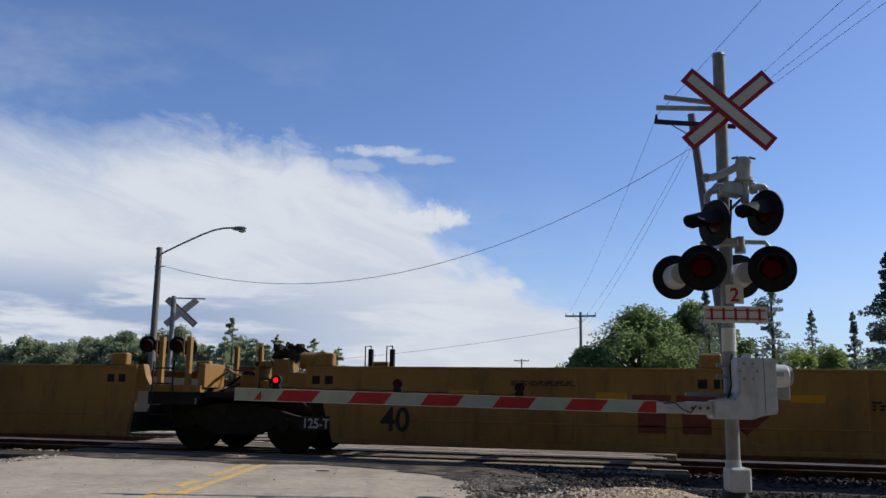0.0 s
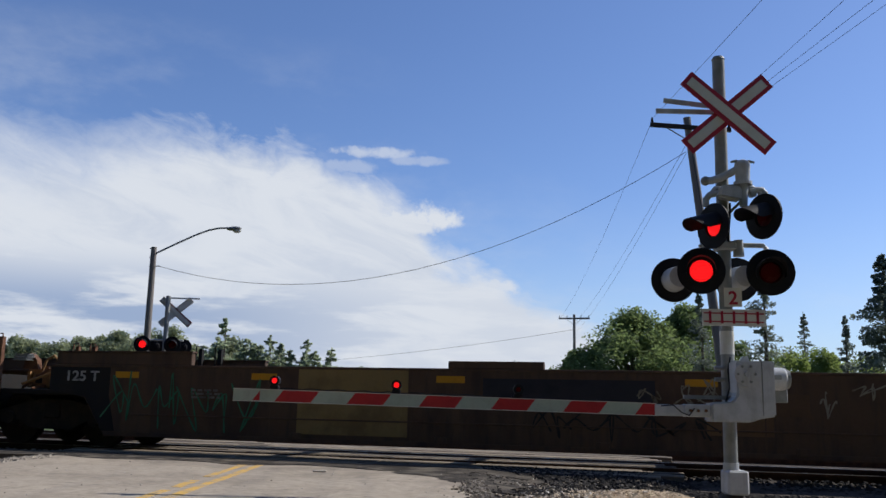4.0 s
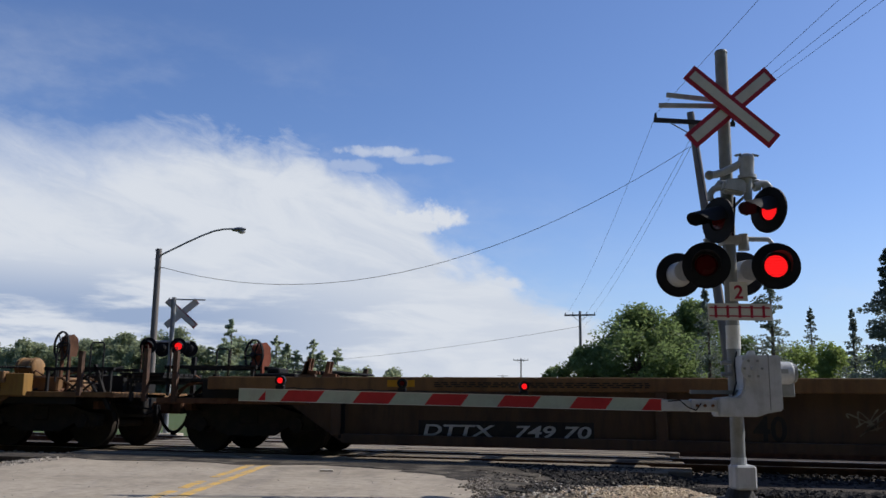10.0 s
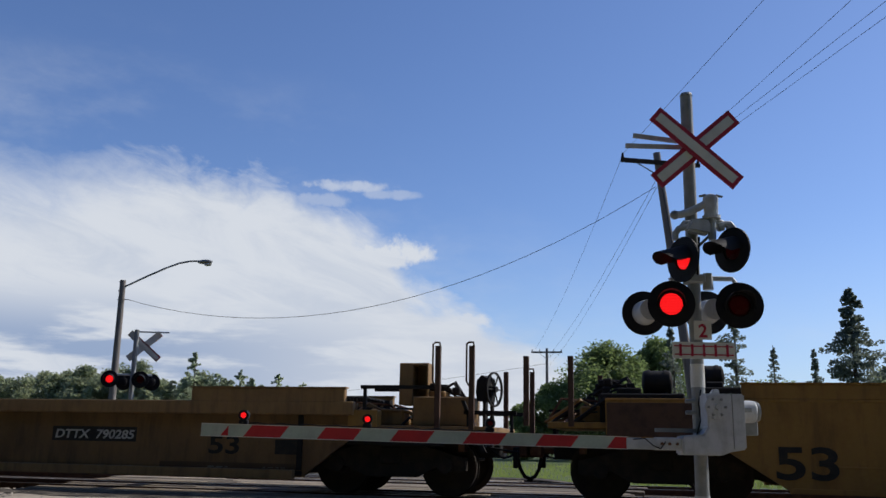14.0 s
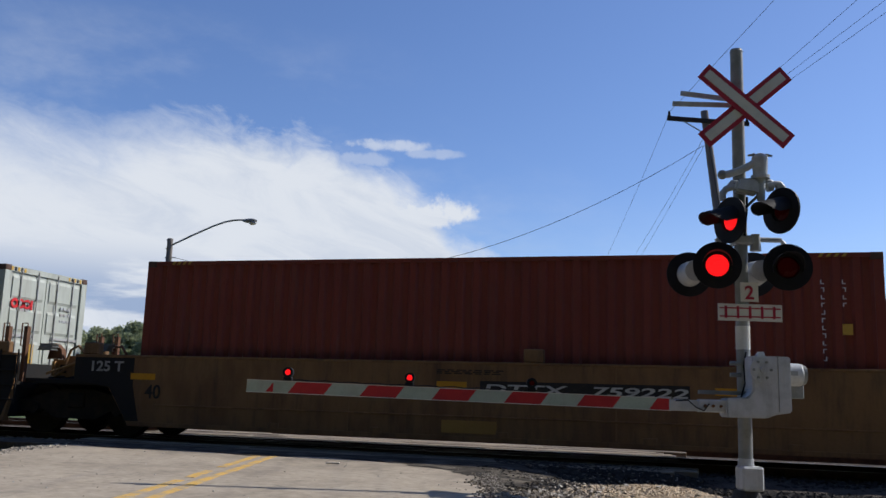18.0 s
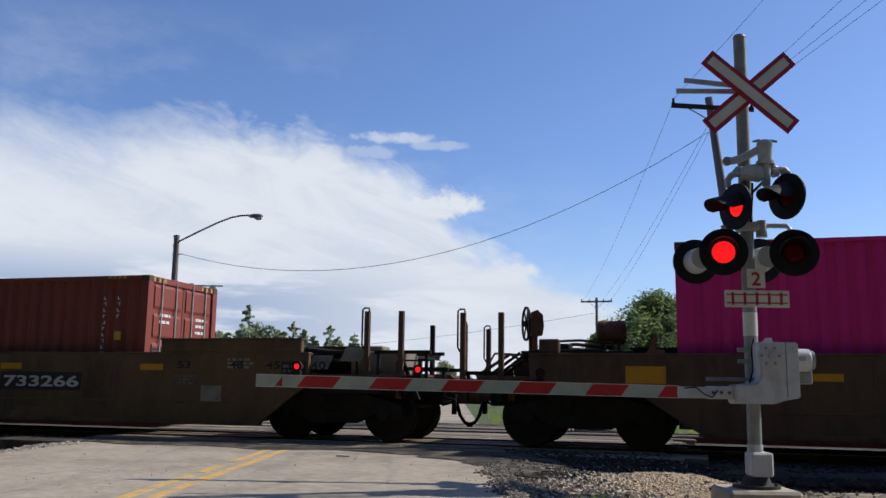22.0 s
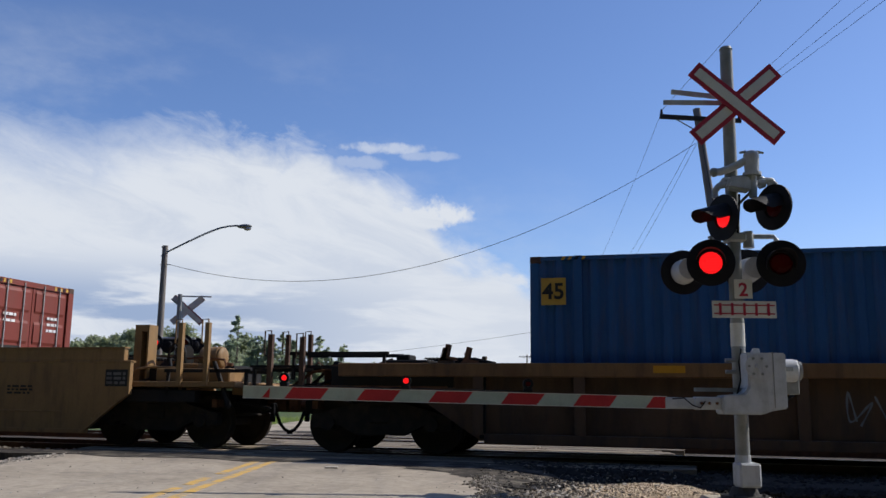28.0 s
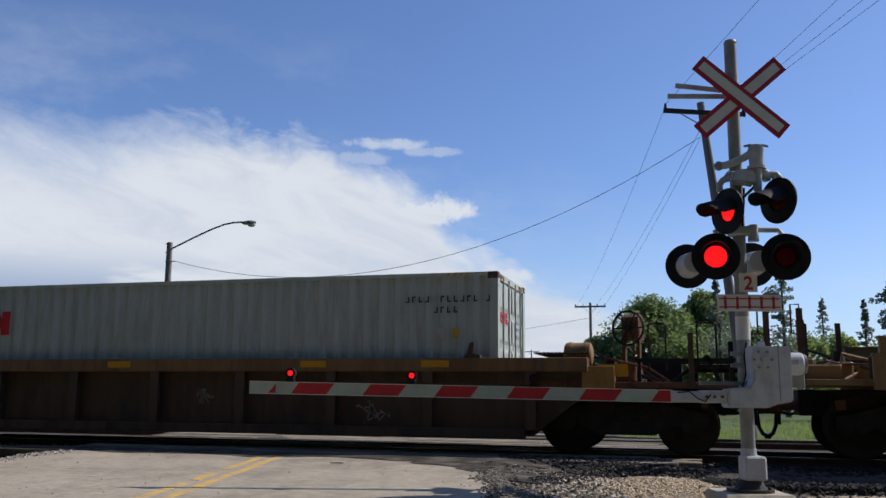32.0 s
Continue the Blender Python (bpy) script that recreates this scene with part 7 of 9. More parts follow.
YELLOW_CAR, BROWN_CAR, RIB_CAR = "empty yellow container well car with smooth steel sides", "weathered brown container well car with smooth steel sides", "dark brown container well car with ribbed sides and yellow beams"
CARS = []
CARS.append(("smooth", "yellow", "40", 1, "125-T", YELLOW_CAR, [("logo", -1.33, 0.63, 0.51, 1.08)] + big("40", -5.35, 0.45, 0.38) + refl(-1.88, 0.92, -4.2, z=1.0) + [("bars", 2.0, 3.6, 0.9, 1.05, "black"), ("bars", -3.2, -2.2, 1.2, 1.28, "black")]))
CARS.append(("smooth", "yellow", "40", 0, "125-T", YELLOW_CAR, [("logo", -1.07, 0.90, 0.45, 1.0)] + big("40", -5.23, 0.45, 0.40) + refl(-3.81, 2.6, z=1.0) + [("bars", -5.0, -3.9, 1.10, 1.25, "black")]))
CARS.append(("smooth", "yellow", "40", 0, "", YELLOW_CAR, big("40", 5.27, 0.45, 0.40) + refl(5.42, -5.6, z=1.0) + board_text(-4.02, -1.61, 0.49, 0.75, "DTTX  74641") + [("bars", 3.4, 4.4, 0.95, 1.15, "black"), ("graf", -4.3, -3.2, 1.05, 1.4, "black")]))
CARS.append(("smooth", "brown", "53", 1, "125 - T", "weathered brown well car covered with large silver and teal graffiti", [("block", -9.0, 0.38, 0.34, 1.40, "teal"), ("block", 2.64, 8.5, 0.34, 1.40, "teal"), ("camo", -9.2, -4.3, 0.32, 1.42), ("camo", -4.3, 0.42, 0.30, 1.42), ("camo", 2.62, 8.6, 0.34, 1.42), ("wild", -4.55, 0.40, 0.28, 1.42, "steel"), ("wild", 2.7, 5.4, 0.36, 1.40, "steel"), ("graf", -6.6, -4.6, 0.4, 1.35, "white"), ("graf", 5.2, 8.4, 0.4, 1.35, "white"), ("graf", -4.3, 0.3, 1.0, 1.42, "white"), ("graf", -3.9, 0.2, 0.34, 1.3, "black", "tag")] + board_text(0.41, 2.6, 0.76, 1.07, "DTTX") + refl(-9.47, -6.83, -3.40, 0.6, z=1.22)))
CARS.append(("smooth", "brown", "53", 1, "125 T", BROWN_CAR, [("block", -4.95, -3.02, 0.37, 1.44, "beige"), ("graf", -8.66, -5.5, 0.34, 1.40, "green"), ("graf", 0.43, 1.9, 0.9, 1.4, "white"), ("graf", 3.0, 6.0, 0.6, 1.4, "white"), ("graf", -1.0, 2.0, 0.4, 0.9, "black")] + [("plate", -1.78, 0.88, 0.99, 1.33, "navy")] + refl(-8.48, -5.82, -2.55, 1.32, 7.9, z=1.25)))
CARS.append(("smooth", "brown", "53", 0, "", BROWN_CAR, [("graf", 0.62, 8.4, 0.37, 1.40, "white"), ("graf", -6, -2, 0.4, 1.2, "white")] + refl(3.2, 0.4, -4.0, z=1.25) + [("refl", 7.97, 8.52, 1.18, 1.40)]))
CARS.append(("rib", "brown", "40", 1, "125-T", RIB_CAR, board_text(-7.0, -3.19, 0.28, 0.56, "DTTX   749 70", "navy") + big("40", -0.74, 0.42, 0.36) + [("bars", -5.2, -2.0, 1.33, 1.42, "black")] + refl(-0.4, 3.0, z=1.33)))
CARS.append(("rib", "brown", "40", 1, "", RIB_CAR, [("plate", 0.11, 2.31, 0.38, 0.86, "navy"), ("logo", 0.2, 2.2, 0.42, 0.82, "dim"), ("graf", -3.37, -0.9, 0.45, 1.0, "white")] + big("40", -4.4, 0.48, 0.36) + [("bars", -4.4, -1.0, 1.33, 1.42, "black")]))
CARS.append(("rib", "brown", "40", 1, "", RIB_CAR, [("plate", 0.2, 2.35, 0.33, 0.82, "navy"), ("logo", 0.29, 2.26, 0.37, 0.79, "dim"), ("graf", -3.35, -2.3, 0.5, 0.95, "white"), ("graf", 2.98, 4.2, 0.3, 0.85, "white")] + big("40", -4.3, 0.45, 0.36) + refl(0.4, 3.4, z=1.33)))
CARS.append(("rib", "brown", "40", 1, "", RIB_CAR, [("graf", -3.36, -2.4, 0.42, 0.85, "white"), ("bars", -3.0, -0.6, 1.33, 1.42, "black"), ("logo", 2.2, 4.6, 0.40, 0.8, "dim")] + refl(3.0, z=1.33)))
CARS.append(("rib", "brown", "40", 0, "", RIB_CAR, board_text(-4.11, -1.28, 0.32, 0.62, "DTTX   749 70") + big("40", 1.06, 0.40, 0.36) + [("graf", 2.4, 3.6, 0.4, 1.0, "white"), ("bars", -3.8, -0.4, 1.33, 1.42, "black")] + refl(-4.6, 1.0, z=1.33)))
CARS.append(("rib", "ochre", "40", 3, "", "ochre container well car with ribbed sides", board_text(-6.29, -4.31, 0.42, 0.66, "DTTX  53059") + big("40", -1.95, 0.46, 0.38) + [("plate", -0.3, 2.0, 0.36, 0.84, "navy"), ("logo", -0.2, 1.95, 0.42, 0.80, "dim"), ("block", 3.7, 4.2, 0.5, 0.78, "pale"), ("bars", -6.4, -4.4, 1.33, 1.42, "black")] + refl(-2.4, -8.4, 3.2, z=1.33)))
CARS.append(("smooth", "ochre", "53", 3, "", "ochre container well car with smooth dented sides", board_text(-5.12, -2.78, 0.85, 1.10, "DTTX") + [("graf", -4.6, -1.8, 0.35, 0.8, "black"), ("block", 7.2, 7.8, 0.48, 0.78, "pale")] + big("40", -6.6, 0.5, 0.36)))
CARS.append(("smooth", "yellow", "53", 3, "", "dirty yellow well car with black graffiti outlines", board_text(-4.36, -2.32, 0.76, 1.07, "646429") + [("plate", 1.2, 3.81, 0.64, 1.26), ("logo", 1.4, 3.7, 0.70, 1.20, "dim"), ("graf", -2.28, 1.2, 0.33, 1.40, "black"), ("graf", -4.9, -2.5, 0.35, 1.38, "black")] + refl(-4.2, 1.5, 4.0, 6.2, z=1.17) + big("53", -8.54, 0.44, 0.46) + figures(4.4)))
CARS.append(("rib", "fresh", "53", 2, "", "clean yellow container well car with ribbed sides", [("plate", 4.0, 6.6, 0.27, 0.47, "dull"), ("bars", 4.9, 5.3, 0.34, 0.42, "pale"), ("bars", 5.9, 6.3, 0.34, 0.42, "pale")] + board_text(1.85, 3.51, 0.78, 1.03, "DTTX  790285") + big("53", 4.88, 0.62, 0.30) + big("53", -8.0, 0.6, 0.32) + [("plate", -9.95, -8.65, 0.40, 1.24, "black"), ("text", -9.64, -8.89, 0.55, 0.83, "white", "125T"), ("plate", 6.1, 6.55, 0.62, 0.86, "black"), ("bars", -7.4, -6.0, 0.5, 0.7, "black")]))
CARS.append(("rib", "fresh", "53", 2, "", "clean yellow container well car with ribbed sides", [("plate", 6.5, 7.7, 0.40, 1.24, "black"), ("bars", 6.7, 7.5, 0.55, 0.85, "white"), ("text", 6.62, 6.82, 0.98, 1.08, "white", "48"), ("text", 7.3, 7.5, 0.98, 1.08, "white", "53"), ("bars", -3.0, -1.6, 0.55, 0.75, "black")] + big("53", 5.79, 0.62, 0.32) + big("53", -6.4, 0.62, 0.32)))
CARS.append(("rib", "fresh", "53", 3, "", "clean yellow container well car with ribbed sides", board_text(-2.2, -0.5, 0.78, 1.03, "DTTX  790285") + big("53", 4.8, 0.62, 0.32) + big("53", -6.5, 0.62, 0.32)))
CARS.append(("smooth", "ochre", "40", 1, "125 T", "dull ochre container well car with smooth sides", board_text(-1.58, 1.64, 0.95, 1.18, "DTTX   759222") + big("40", -7.68, 0.73, 0.24) + refl(-8.0, -2.3, 2.0, z=1.05, w=0.5) + [("bars", -2.3, -1.2, 1.28, 1.36, "black"), ("block", -2.2, -1.3, 0.35, 0.55, "patch")]))
CARS.append(("smooth", "ochre", "40", 1, "125 T", "dull ochre container well car with a repainted yellow panel", [("block", -0.29, 2.47, 0.34, 1.42, "patch"), ("logo", -0.06, 1.9, 0.80, 1.40)] + refl(-3.9, -1.1, 2.7, z=1.10) + [("bars", -1.4, -0.5, 1.28, 1.36, "black"), ("plate", -4.0, -3.75, 1.29, 1.35, "white"), ("plate", -6.6, -5.9, 1.12, 1.22, "beige")]))
CARS.append(("smooth", "ochre", "40", 1, "125 T", "dull ochre container well car with a repainted yellow panel", [("block", -0.31, 2.4, 0.38, 1.42, "patch"), ("logo", 0.6, 2.3, 0.80, 1.40)] + refl(-3.6, -5.9, 3.0, z=1.10) + big("40", -5.7, 0.8, 0.24) + [("plate", -3.0, -2.75, 1.29, 1.35, "white")]))
CARS.append(("smooth", "ochre", "40", 1, "125 T", "dull ochre container well car with a dark red emblem", [("block", -3.7, -1.3, 0.88, 1.42, "patch"), ("logo", -3.44, -1.54, 0.87, 1.42)] + big("40", -6.23, 0.88, 0.24) + refl(-4.6, -0.5, 4.8, z=1.08) + [("plate", 1.9, 2.2, 1.30, 1.38, "white"), ("plate", 4.5, 4.7, 1.05, 1.14, "white"), ("bars", -1.0, 0.0, 1.28, 1.34, "black"), ("graf", -0.2, 0.9, 0.35, 0.75, "black")]))
CARS.append(("smooth", "brown", "40", 0, "", BROWN_CAR, board_text(-2.0, 0.9, 0.95, 1.18, "DTTX   759222") + refl(-4.0, 2.8, z=1.08) + [("plate", 3.4, 3.65, 1.28, 1.36, "white"), ("refl", -6.6, -6.0, 1.02, 1.28)]))
CARS.append(("smooth", "umber", "53", 1, "125T", "dark brown container well car with white figures", board_text(1.20, 3.0, 0.78, 1.11, "733266") + big("53", -9.82, 0.48, 0.36) + figures(5.0) + figures(-9.6) + refl(4.24, 1.18, -8.67, -5.46, -1.0, z=1.16) + [("text", -5.4, -4.9, 1.33, 1.42, "black", "GWG33"), ("block", 5.5, 5.9, 0.62, 0.90, "pale"), ("bars", 6.0, 6.5, 1.20, 1.40, "pale")]))
CARS.append(("smooth", "umber", "53", 1, "125T", "dark brown container well car with a pale repainted patch", [("block", -2.38, 0.32, 0.56, 1.14, "pale"), ("plate", -2.38, -2.1, 0.56, 1.10, "black"), ("plate", 0.0, 0.32, 0.56, 1.10, "black")] + big("53", -8.97, 0.48, 0.40) + figures(-8.9) + refl(-7.77, -4.6, -1.29, 2.4, z=1.16)))
CARS.append(("smooth", "umber", "53", 1, "", "dark brown container well car with faded figures", big("53", -7.97, 0.52, 0.42) + figures(-8.2) + refl(-6.87, -3.8, -0.45, 3.4, z=1.17) + [("refl", -9.6, -9.1, 1.25, 1.43), ("bars", -8.8, -8.2, 1.28, 1.4, "pale")]))
CARS.append(("rib", "brown", "53", 3, "", RIB_CAR, [("block", 8.0, 8.5, 0.95, 1.15, "patch"), ("graf", -3, 0, 0.4, 1.1, "white")] + refl(2.0, -4.0, z=1.33)))
CARS.append(("rib", "brown", "53", 3, "", RIB_CAR, [("text", -6.71, -6.15, 0.85, 0.98, "white", "DTTX"), ("text", -5.98, -5.39, 0.85, 0.98, "white", "657555"), ("graf", -5.0, -3.9, 0.75, 1.15, "silver"), ("graf", -3.5, -2.6, 0.45, 1.1, "silver"), ("graf", -2.0, -1.3, 0.5, 1.05, "silver")] + refl(-6.18, -1.82, -0.06, 4.0, z=1.34)))
CARS.append(("smooth", "fresh", "53", 2, "125 T", "clean yellow container well car with black figures", board_text(0.63, 3.4, 0.80, 1.10, "DTTX  767378") + big("53", -10.01, 0.44, 0.46) + figures(-9.6) + refl(-8.84, -5.64, -2.42, 1.4, z=1.17) + [("text", -5.5, -4.85, 1.31, 1.41, "black", "GWG33F"), ("refl", -10.1, -9.75, 1.16, 1.42), ("plate", -10.0, -9.85, 0.95, 1.12, "white")]))
CARS.append(("smooth", "fresh", "53", 2, "125 T", "clean yellow container well car with a dark red emblem", big("53", -8.84, 0.42, 0.42) + figures(-8.6) + [("logo", -0.57, 1.36, 0.68, 1.28)] + refl(-7.71, -4.43, -1.31, 2.0, z=1.15) + [("refl", -9.1, -8.75, 1.16, 1.42), ("bars", -1.2, 0.4, 1.34, 1.41, "black")]))
CARS.append(("smooth", "fresh", "53", 2, "", "clean yellow container well car with black graffiti", board_text(-4.90, -1.83, 0.84, 1.17, "DTTX  767378") + big("53", -8.11, 0.44, 0.42) + figures(-8.2) + refl(-6.72, -3.54, -0.3, 3.0, z=1.17) + [("graf", -0.34, 5.32, 0.85, 1.42, "black", "tag"), ("graf", -0.3, 1.0, 0.80, 1.40, "black", "tag"), ("graf", 2.2, 4.4, 0.58, 0.80, "black", "tag"), ("refl", -9.6, -9.1, 1.20, 1.42)]))
CARS.append(("rib", "brown", "40", 3, "", RIB_CAR, [("graf", 1.09, 1.99, 0.36, 0.83, "white"), ("graf", -1.89, -1.46, 0.67, 1.01, "white")] + refl(0.21, 2.36, -3.6, z=1.34) + [("refl", 5.2, 5.66, 1.20, 1.39)]))


# ---- containers ----
def box_paint(name, colour, second, grime=(0.12, 0.07, 0.05), amount=0.25):
    return surface(name, colour, 0.5, 0, second, 0.5, 0.8, (1, 1, 0.5), fine=0.08, bump=0.04, grime=grime, grime_amount=amount)


BOX_PAINT = {
    "rust_red": box_paint("container_rust_red", (0.19, 0.042, 0.030), (0.15, 0.035, 0.026)), "maroon": box_paint("container_maroon", (0.13, 0.022, 0.026), (0.10, 0.018, 0.022)),
    "grey": box_paint("container_grey", (0.41, 0.44, 0.395), (0.34, 0.37, 0.335)), "white": box_paint("container_white", (0.40, 0.42, 0.375), (0.31, 0.33, 0.295)), "pink": box_paint("container_pink", (0.58, 0.022, 0.19), (0.50, 0.02, 0.16), amount=0.08),
    "brick": box_paint("container_brick", (0.22, 0.054, 0.038), (0.17, 0.044, 0.032)), "navy": box_paint("container_navy", (0.014, 0.026, 0.068), (0.011, 0.020, 0.050), amount=0.15), "blue": box_paint("container_blue", (0.020, 0.085, 0.23), (0.017, 0.065, 0.17)),
    "teal": box_paint("container_teal", (0.048, 0.135, 0.145), (0.042, 0.105, 0.115)),
}
BAR_STEEL = surface("locking_bar_steel", (0.45, 0.45, 0.44), 0.45, 0.4, (0.3, 0.28, 0.26), 0.6, 6)
CASTING = surface("corner_casting", (0.10, 0.06, 0.045), 0.7, 0.2, (0.05, 0.04, 0.035), 0.6, 6)
HAZARD = surface("hazard_yellow", (0.50, 0.31, 0.06), 0.5, 0, bump=0)
LOGO_INK = {"red": surface("emblem_red", (0.55, 0.025, 0.03), 0.5, 0, bump=0), "blue": surface("emblem_blue", (0.03, 0.045, 0.22), 0.5, 0, bump=0), "white": surface("emblem_white", (0.72, 0.72, 0.72), 0.5, 0, (0.55, 0.55, 0.55), 0.6, 5, bump=0), "gold": surface("emblem_gold", (0.75, 0.50, 0.11), 0.5, 0, bump=0), "grey": surface("emblem_grey", (0.52, 0.56, 0.60), 0.5, 0, bump=0)}


def corrugated(bm, x0, x1, z0, z1, y, d=0.045, pitch=0.278):
    n = round((x1 - x0) / pitch)
    p = (x1 - x0) / n
    prof = []
    for i in range(n):
        a = x0 + i * p
        prof += [(a, 0), (a + p * 0.34, 0), (a + p * 0.5, d), (a + p * 0.84, d)]
    prof.append((x1, 0))
    lo = [bm.verts.new((x, y + o, z0)) for x, o in prof]
    hi = [bm.verts.new((x, y + o, z1)) for x, o in prof]
    for i in range(len(prof) - 1):
        bm.faces.new((lo[i], lo[i + 1], hi[i + 1], hi[i]))


def container(back, length, high, paint, label, emblem=None):
    """A steel shipping container in its well; back: the place of its rear end on the train."""
    H = 2.896 if high else 2.591
    z0 = 3.235 - 2.896 if high else 2.935 - 2.591
    hl, w = length / 2, 1.219
    P = BOX_PAINT[paint]
    c = rides(thing("shipping_container", label, "container", "shipping containers"), back + hl)
    key = (round(length, 1), high)
    zt = z0 + H
    for name, sgn in (("side_wall", 1), ("side_wall", -1)):
        piece(name, mesh_of(("container_wall", *key), lambda bm: corrugated(bm, -hl + 0.14, hl - 0.14, z0 + 0.15, zt - 0.07, -w + 0.012)), P, c, pose(0, 0, 0, 0, 0, 0 if sgn > 0 else 180))
        piece("top_rail", mesh_of(("container_rail", *key), lambda bm: box(bm, -hl + 0.1, hl - 0.1, -w, -w + 0.06, zt - 0.07, zt - 0.005)), P, c, pose(0, 0, 0, 0, 0, 0 if sgn > 0 else 180))
        piece("bottom_rail", mesh_of(("container_sill", *key), lambda bm: box(bm, -hl + 0.1, hl - 0.1, -w, -w + 0.06, z0, z0 + 0.16)), P, c, pose(0, 0, 0, 0, 0, 0 if sgn > 0 else 180))
    piece("roof", mesh_of(("container_roof", *key), lambda bm: box(bm, -hl + 0.05, hl - 0.05, -w + 0.05, w - 0.05, zt - 0.05, zt - 0.02)), P, c)
    piece("front_wall", mesh_of(("container_front", *key), lambda bm: box(bm, -hl + 0.03, -hl + 0.08, -w + 0.05, w - 0.05, z0, zt - 0.03)), P, c)
    for x in (-hl, hl - 0.14):
        for y in (-w, w - 0.16):
            piece("corner_post", mesh_of(("container_post", high), lambda bm: box(bm, 0, 0.14, 0, 0.16, z0 + 0.1, zt - 0.1)), P, c, pose(x, y, 0))
            for z in (z0, zt - 0.118):
                piece("corner_casting", mesh_of("corner_casting", lambda bm: box(bm, -0.004, 0.178, -0.004, 0.162, 0, 0.118, 0.01)), CASTING, c, pose(x if x < 0 else x - 0.034, y, z))
    if length > 13:
        for x in (-hl + 0.72, hl - 0.82):
            piece("stacking_post", mesh_of(("stacking_post", high), lambda bm: box(bm, 0, 0.12, -w - 0.004, -w + 0.1, z0, zt)), P, c, pose(x, 0, 0))
    # doors on the leading end
    for sgn in (-1, 1):
        y0, y1 = (-w + 0.17, -0.01) if sgn < 0 else (0.01, w - 0.17)
        door = piece("door", mesh_of(("container_door", *key, sgn), lambda bm: box(bm, hl - 0.09, hl - 0.04, y0, y1, z0 + 0.12, zt - 0.12)), P, c)
        for k in range(4):
            zz = z0 + 0.3 + k * (H - 0.7) / 3.4
            piece("door_panel", mesh_of(("door_panel", *key, sgn, k), lambda bm: prism(bm, [(hl - 0.04, zz), (hl - 0.018, zz + 0.06), (hl - 0.018, zz + 0.42), (hl - 0.04, zz + 0.48)], y0 + 0.08, y1 - 0.08)), P, door)
        for f in (0.28, 0.74):
            y = y0 + (y1 - y0) * f
            piece("locking_bar", mesh_of(("locking_bar", *key), lambda bm: rod(bm, (hl - 0.002, 0, z0 + 0.05), (hl - 0.002, 0, zt - 0.05), 0.015, 0.015, 8)), BAR_STEEL, door, pose(0, y, 0))
        part("door_print", bars_on_end(hl - 0.010, y0 + 0.45 if sgn > 0 else y0 + 0.25, zt - 0.75, 3 if sgn > 0 else 2), LOGO_INK["white"] if paint not in ("grey", "white") else BAR_STEEL, door)
    piece("door_header", mesh_of(("door_header", *key), lambda bm: box(bm, hl - 0.1, hl - 0.01, -w + 0.15, w - 0.15, zt - 0.12, zt - 0.01)), P, c)
    # warning stripes over the doors, and the marks on the doors
    for y in (-w + 0.16, w - 0.60):
        for k in range(5):
            piece("door_stripe", mesh_of("door_stripe", lambda bm: box(bm, -0.002, 0.006, 0, 0.055, 0, 0.075)), HAZARD if k % 2 == 0 else BLACK_INK, c, pose(hl - 0.010, y + k * 0.088, zt - 0.105))
    if paint in ("grey", "white", "maroon"):
        for k in range(4):
            bm = bmesh.new()
            if k == 3 or paint == "maroon":
                box(bm, hl - 0.020, hl - 0.012, -0.93 + k * 0.17, -0.88 + k * 0.17 + 0.05 * (k < 3), zt - 0.84, zt - 0.64)
            else:
                ring(bm, (hl - 0.014, -0.87 + k * 0.17, zt - 0.74), "x", 0.10, 0.048, 0.012, 20)
            part("emblem_piece", bm, LOGO_INK["white" if paint == "maroon" else "red"], c, "painted ring or bar of an emblem")
        part("door_sticker", box(bmesh.new(), hl - 0.020, hl - 0.011, -0.52, -0.22, zt - 1.95, zt - 1.52), HAZARD, c, "yellow warning sticker on the door")
    for y in (-w + 0.55, w - 0.56):
        piece("door_groove", mesh_of(("door_groove", *key), lambda bm: box(bm, hl - 0.030, hl - 0.015, -0.40, 0.40, zt - 1.40, zt - 1.35)), BLACK_INK if paint not in ("grey", "white") else BAR_STEEL, c, pose(0, y, 0))
    for k in range(4):
        for x in (-hl + 0.5, hl - 0.9):
            piece("hazard_stripe", mesh_of("hazard_stripe", lambda bm: prism(bm, [(0, 0), (0.05, 0), (0.09, 0.055), (0.04, 0.055)], -w - 0.004, -w + 0.002)), HAZARD if paint != "teal" else P, c, pose(x + k * 0.11, 0, zt - 0.066))
    if emblem:
        emblem(c, hl, w, z0, zt)
    return c


def bars_on_end(x, y, z, n):
    bm = bmesh.new()
    rnd = random.Random(n)
    for r in range(n):
        yy = y
        for k in range(3):
            wd = rnd.uniform(0.05, 0.12)
            box(bm, x - 0.012, x + 0.002, yy, yy + wd, z - r * 0.13, z - r * 0.13 + 0.055)
            yy += wd + 0.03
    return bm


def marks_vertical(c, x, w, z1, n, ink, h=0.10):
    """A column of characters too small to read, as bars."""
    bm = bmesh.new()
    for k in range(n):
        top = z1 - k * h * 1.35
        stem = x + (0.036 if k % 3 == 1 else 0.0)
        box(bm, stem, stem + 0.014, -w - 0.008, -w + 0.004, top - h * 0.72, top)
        box(bm, x, x + 0.050, -w - 0.007, -w + 0.004, top - h * (0.14 if k % 2 else 0.72), top - h * (0.0 if k % 2 else 0.58))
    tagged(part("number_column", bm, ink, c), kind="stuff")


